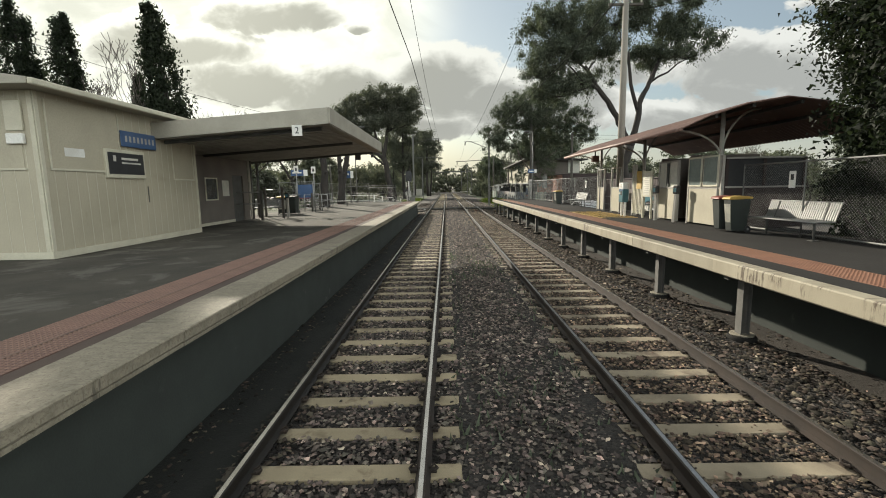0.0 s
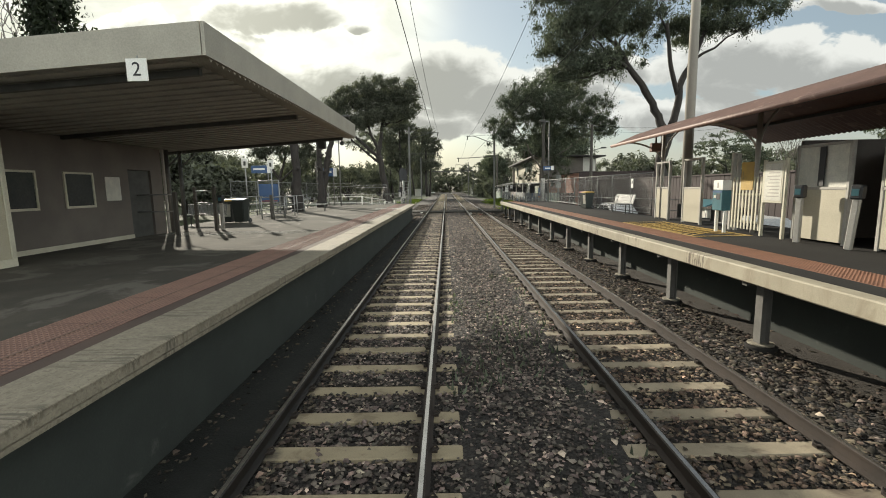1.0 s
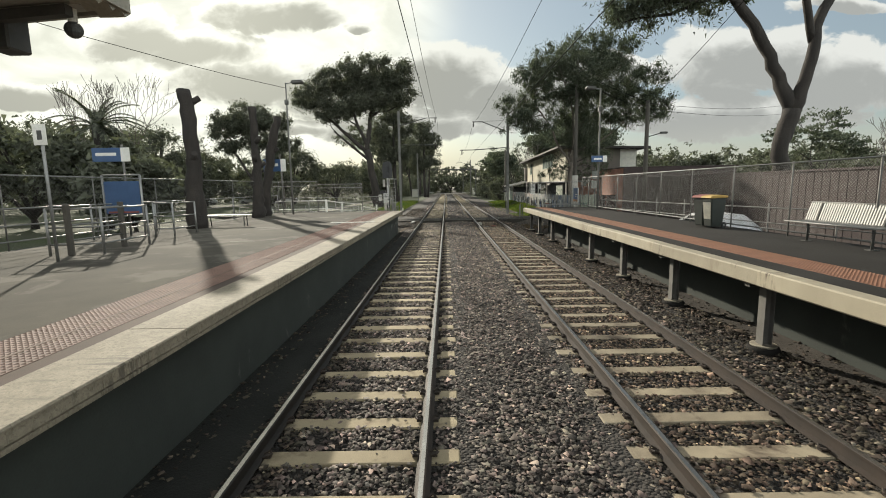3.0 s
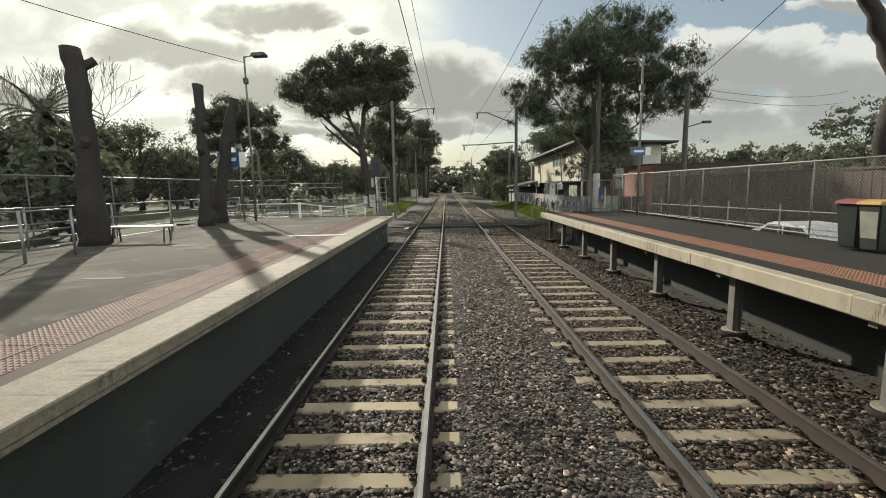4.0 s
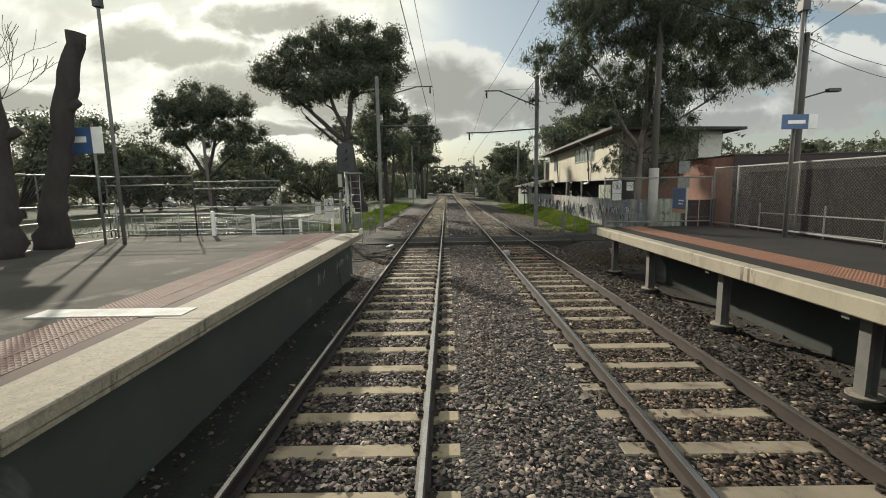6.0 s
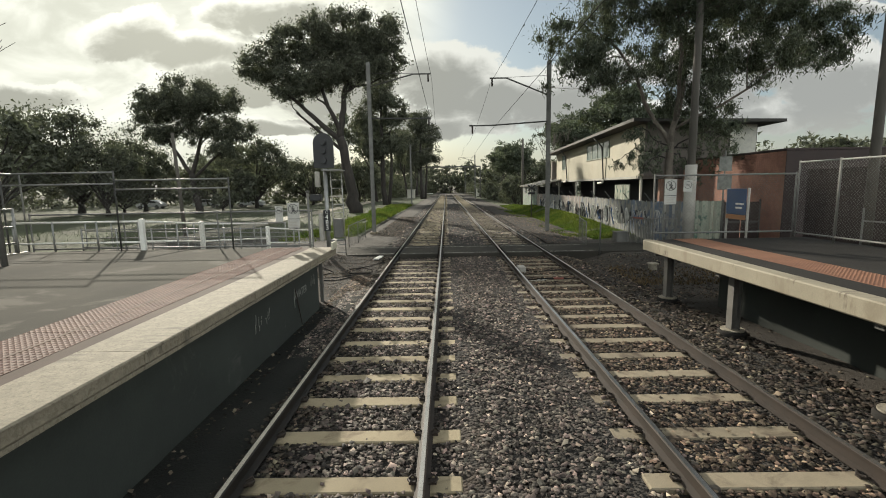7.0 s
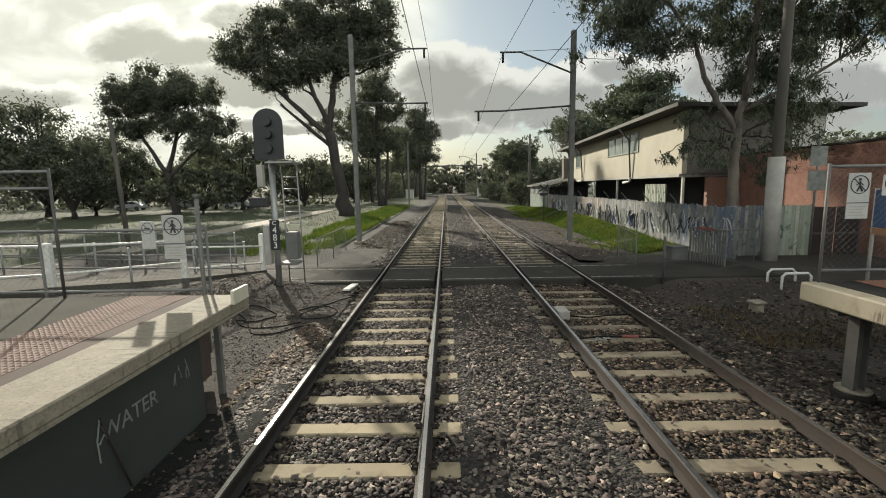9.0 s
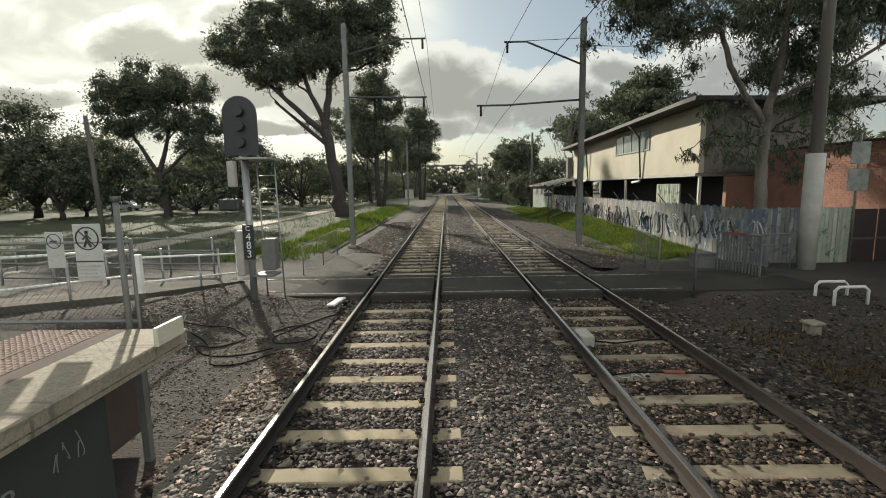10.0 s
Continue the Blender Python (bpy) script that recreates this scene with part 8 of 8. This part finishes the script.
lobed_tree((-31.0, 93.3, -0.35),
           [([(0, 0, -0.2), (-0.3, 0, 2.5), (-0.6, 0, 5.0)], [0.5, 0.4, 0.34]), ([(-0.6, 0, 4.8), (-2.0, 0, 7.2), (-3.6, 0, 9.8)], [0.26, 0.2, 0.12]), ([(-0.6, 0, 4.8), (0.2, 0.2, 7.5), (1.2, 0.2, 10.5)], [0.28, 0.22, 0.12]),
            ([(-0.5, 0, 4.4), (2.0, 0, 6.6), (4.4, 0, 8.6)], [0.2, 0.15, 0.09])],
           [(-1.2, 0, 13.9, 4.2, 3.6, 2.6, 2, 0.9), (-4.4, 0, 12.6, 2.6, 2.6, 2.0, 1, 0.95), (2.9, 0.2, 13.4, 2.8, 2.6, 1.8, 2, 0.9), (-3.6, -0.5, 9.6, 2.1, 1.8, 1.1, 1, 0.8), (1.6, 0.5, 10.6, 2.0, 1.8, 1.1, 2, 0.7),
            (5.2, 0, 10.0, 2.0, 1.8, 1.5, 3, 0.95), (3.4, -0.4, 7.6, 1.8, 1.6, 1.2, 3, 0.8)],
           100, "umbrella-shaped gum tree in the park", "leaf_dark", leaf=0.24, clump=0.85, per=260, fill=1.0, plump=1.2, narrow=0.24, hang=0.4)
PARK = ((-49, 97, 8.0, 14.8), (-69, 100, 9, 16), (-45, 104, 5, 10.5), (-30, 108, 5.5, 11.5), (-24, 118, 6, 8.5), (-36, 112, 7, 8.5), (-18, 130, 5, 8), (-85, 100, 10, 16), (-102, 96, 11, 16), (-120, 92, 12, 17),
        (-41, 91, 4.5, 9.5), (-50, 86, 8, 13), (-63, 82, 8, 12.5), (-78, 78, 9, 14), (-92, 72, 10, 14), (-56, 70, 6, 10), (-72, 60, 8, 12), (-88, 50, 9, 13), (-62, 46, 7, 11), (-48, 52, 5.5, 9.5), (-76, 36, 9, 13), (-60, 30, 8, 12),
        (-46, 40, 6, 11), (-36, 46, 4.5, 8.5), (-44, 98, 8, 7), (-30, 97, 6, 6), (-26.5, 54.5, 4.0, 7.2), (-33.5, 55.5, 4.8, 9.0), (-21.5, 50, 3.0, 5.4))
for i, (x, y, sx, h) in enumerate(PARK):
    mass((x, y, -0.35), (sx, sx * 0.8, h), 120 + i, "dark leafy park tree behind the station", n=60, per=200 if i < 11 else 130, leaf=0.32 if i < 11 else 0.48, trunk_h=0.10)
cypress((-15.3, 26.2, 0), 13.0, 2.9, 1, "tall dark pencil cypress behind the station", -0.95)
cypress((-22.6, 28, 0), 13.3, 2.5, 2, "dark cypress with a ragged top")
cypress((-25.8, 28.5, 0), 14.5, 3.0, 3, "broad dark cypress behind the roof")
cypress((-20.0, 30.5, 0), 10.2, 1.3, 4, "small dark cypress behind the station")
cypress((-19.0, 30.8, 0), 9.6, 1.5, 14, "small pointed dark cypress beside a bare tree")
bare_tree((-20.4, 29.0, 0), 12.4, 5, "leafless pale tree between the cypresses", 0.7, 6)
bare_tree((-29.6, 61.0, -0.3), 13.6, 6, "leafless tree behind the platform")
bare_tree((-31.2, 63.0, -0.3), 13.0, 7, "tall leafless tree with fine twigs")
palm((-30.0, 58.9, -0.35), 11.0, 8, "date palm with arching fronds in the park")



def hedge(p0, p1, h, w, seed, label, per=70, leaf=0.5, name="hedge", step=1.6):
    """A ragged belt of shrubs between two places on the plan."""
    rnd, rand = random.Random(seed), np.random.default_rng(seed)
    a, b = Vector((*p0, -0.35)), Vector((*p1, -0.35))
    t = thing(name, a, label, "hedge", "shrub belts")
    n = int((b - a).length / step)
    centres, rad = [], []
    for i in range(n):
        q = (b - a) * (i + rnd.random()) / n
        top = h * (0.65 + 0.45 * (0.5 + noise.noise((q.x * 0.09 + seed, q.y * 0.09, 0.5))) + 0.15 * rnd.random())
        z = 0.3
        while z < top:
            centres.append((q.x + rnd.uniform(-w, w), q.y + rnd.uniform(-w, w), z))
            rad.append(min(h * 0.3, 1.9) * rnd.uniform(0.8, 1.2))
            z += min(h * 0.3, 1.9) * 0.9
    leaf_cloud("foliage", centres, rad, per, leaf, "leaf_dark", t, rand, 0.9, 0.2)
    b2 = bmesh.new()
    for i in range(0, len(centres), 9):
        c = centres[i]
        tube(b2, [(c[0], c[1], 0), (c[0] + 0.2, c[1], max(0.5, c[2]))], [0.12, 0.05], 5)
    tagged(part("stem", b2, "bark", t), kind="stuff")
    return t


hedge((-190, 118), (-19, 128), 8.0, 2.5, 1, "ragged dark shrub belt across the park", leaf=0.55, step=1.5)
hedge((-150, 60), (-70, 112), 6.0, 2.5, 2, "dark shrub belt at the edge of the park", leaf=0.5)
hedge((-90, 20), (-120, 70), 9.0, 2.5, 3, "dark tree belt behind the station", leaf=0.5)
hedge((-40, 4), (-64, 34), 7.0, 2.0, 4, "dark shrubs behind the station building", leaf=0.4)
hedge((-18, 132), (-8.5, 240), 6.0, 1.5, 5, "shrubs along the far verge under tall trees", leaf=0.5)
hedge((10.8, 104), (9.0, 240), 3.2, 1.0, 6, "shrubs along the far fence", leaf=0.3, per=140)
hedge((24, 60), (90, 72), 2.7, 1.6, 7, "dark garden shrubs beyond the yard", leaf=0.4)
hedge((28, 96), (110, 110), 8.0, 2.5, 8, "dark tree belt behind the houses", leaf=0.55)
hedge((-70, 262), (70, 262), 13.0, 4.0, 9, "hazy dark trees closing the far end of the line", leaf=0.9, per=84, step=2.4)
# far distance closes the view along the line
for i, (x, y, sx, h) in enumerate(((-20, 215, 12, 14), (2, 245, 14, 9), (14, 235, 12, 10), (26, 205, 12, 14), (-40, 230, 18, 15), (45, 210, 16, 14), (-70, 190, 20, 16), (70, 180, 18, 14), (-110, 170, 22, 17), (95, 140, 18, 13))):
    mass((x, y, -0.35), (sx, sx * 0.7, h), 200 + i, "hazy far tree line beyond the railway", n=60, per=110, leaf=0.8, name="far_tree", trunk_h=0.1)
cross = thing("level_crossing", (0, 182, -0.35), "distant level crossing with pale road surface", "crossing", kind="structure")
solid("road", "asphalt", (-60, 60, -4, 4, 0.25, 0.34), parent=cross)
solid("barrier", "white", (-7.5, -4.2, -5, -4.9, 0.9, 1.05), (5.5, 9, -5, -4.9, 0.9, 1.05), parent=cross)
for i, (x, y) in enumerate(((-9.5, 160), (9.5, 165))):
    o = thing("equipment_hut", (x, y, -0.35), "small pale trackside hut in the distance", "hut", "trackside huts")
    solid("walls", "paper", (-1.0, 1.0, -1.0, 1.0, 0, 2.3), parent=o, r=0.03)
    solid("roof", "roof_grey", (-1.2, 1.2, -1.2, 1.2, 2.304, 2.45), parent=o, r=0.03)
xb = thing("crossing_signal", (7.45, 76.4, -0.33), "crossing signal with crossed boards", "signal")
pipe("pole", "steel_dark", [(0, 0, 0), (0, 0, 2.85)], 0.05, xb)
for s in (-1, 1):
    b = bmesh.new()
    tube(b, [(-0.33 * s, -0.06, 2.38), (0.33 * s, -0.06, 2.86)], 0.06, 4)
    part("board", b, "black", xb)
solid("lamp_bar", "black", (-0.3, 0.3, -0.1, 0.05, 2.06, 2.26), parent=xb, r=0.03)

# grass: verges, as many small blades
def grass(name, count, boxes, height, material, seed, label, even=0.0):
    rand = np.random.default_rng(seed)
    parts_ = []
    total = sum((b[1] - b[0]) * (b[3] - b[2]) for b in boxes)
    for x0, x1, y0, y1, z in boxes:
        n = int(count * (x1 - x0) * (y1 - y0) / total)
        p = np.stack([rand.uniform(x0, x1, n), rand.uniform(y0, y1, n), np.full(n, 0.0 if callable(z) else z)], 1)
        if callable(z):
            p[:, 2] = [z(q[0], q[1]) - 0.01 for q in p]
        lump = np.array([0.5 + even + 0.9 * noise.noise((q[0] * 0.5, q[1] * 0.5, 1.0)) for q in p])
        keep = rand.random(n) < np.clip(1.7 * lump - 0.25, 0.03, 1)
        p, lump = p[keep], lump[keep]
        n = len(p)
        a = rand.uniform(0, 6.283, n)
        w = 0.018 + 0.01 * rand.random(n)
        h = height * (0.5 + rand.random(n)) * (0.7 + 0.5 * np.clip(lump, 0, 1))
        s = np.stack([np.cos(a), np.sin(a), np.zeros(n)], 1)
        tip = p + np.stack([rand.normal(0, 0.35, n) * h, rand.normal(0, 0.35, n) * h, h], 1)
        parts_.append(np.stack([p - s * w[:, None], p + s * w[:, None], tip], 1))
    v = np.concatenate(parts_)
    f = np.arange(len(v) * 3).reshape(-1, 3)
    tagged(bulk(name, v.reshape(-1, 3), f, material), label, "grass", kind="stuff")


for nm, bx in (("verge", (-260, -5.2, 62, 240, -0.30)), ("park_lawn", (-260, -14, -40, 62, -0.32)), ("far_lawn", (25, 260, -40, 240, -0.32)), ("far_lawn", (9.9, 25, 87, 240, -0.32))):
    g2 = bmesh.new()
    x0, x1, y0, y1, z = bx
    xs2 = np.linspace(x0, x1, 12)
    ys2 = np.linspace(y0, y1, 30)
    gr = [[g2.verts.new((x, y, z + 0.05 * noise.noise((x, y, 4)))) for x in xs2] for y in ys2]
    for a, c in zip(gr, gr[1:]):
        for j in range(11):
            g2.faces.new((a[j], a[j + 1], c[j + 1], c[j]))
    tagged(part(nm, g2, "grass_ground"), "uneven grass verge beside the railway", "grass", kind="structure")
for nm, mat, xa, xb, lab in (("verge_soil", "soil_brown", 4.7, 7.5, "bare brown soil beside the second track"), ("verge_bank", "grass_ground", 7.5, 9.49, "grassy bank rising to the paling fence")):
    g2 = bmesh.new()
    xs2, ys2 = np.linspace(xa, xb, 9), np.concatenate([np.arange(57.6, 110, 0.5), np.arange(110, 200, 4)])
    gr = [[g2.verts.new((x, y, verge_rise(x, y))) for x in xs2] for y in ys2]
    for a, c in zip(gr, gr[1:]):
        for j in range(8):
            g2.faces.new((a[j], a[j + 1], c[j + 1], c[j])).smooth = True
    tagged(part(nm, g2, mat), lab, "ground", kind="structure")
grass("grass_blades", 34000, [(-8.8, -5.4, 60, 110, -0.3)], 0.26, "leaf_bright", 3, "bright green grass tufts along the verge")
grass("bank_grass", 56000, [(7.5, 9.45, 59.5, 100, verge_rise)], 0.11, "leaf_bright", 6, "short bright green grass on the bank below the fence", 0.28)
grass("bank_grass", 9000, [(6.2, 7.7, 60.5, 92, verge_rise)], 0.09, "leaf_bright", 7, "sparse grass tufts creeping over the soil", -0.25)
grass("grass_blades", 9000, [(-30, -9.5, 60, 110, -0.3)], 0.2, "leaf_gum", 4, "green park grass beyond the fence")
grass("dry_litter", 9000, [(5.4, 9.3, 49, 53.4, -0.33), (-9, -3.2, 49, 53.4, -0.3)], 0.07, "straw", 5, "dry leaf litter and twigs on the ground")
grass("track_weeds", 1500, [(0.0, 1.95, 3, 20, -0.17)], 0.10, "leaf_gum", 8, "low green weeds growing in the ballast between tracks")
# footpath through the park
solid("footpath", "concrete", (-16.5, -14.5, 58, 150, -0.33, -0.22))
tagged(bpy.data.objects["footpath"], "pale concrete footpath across the park", "footpath", kind="structure")
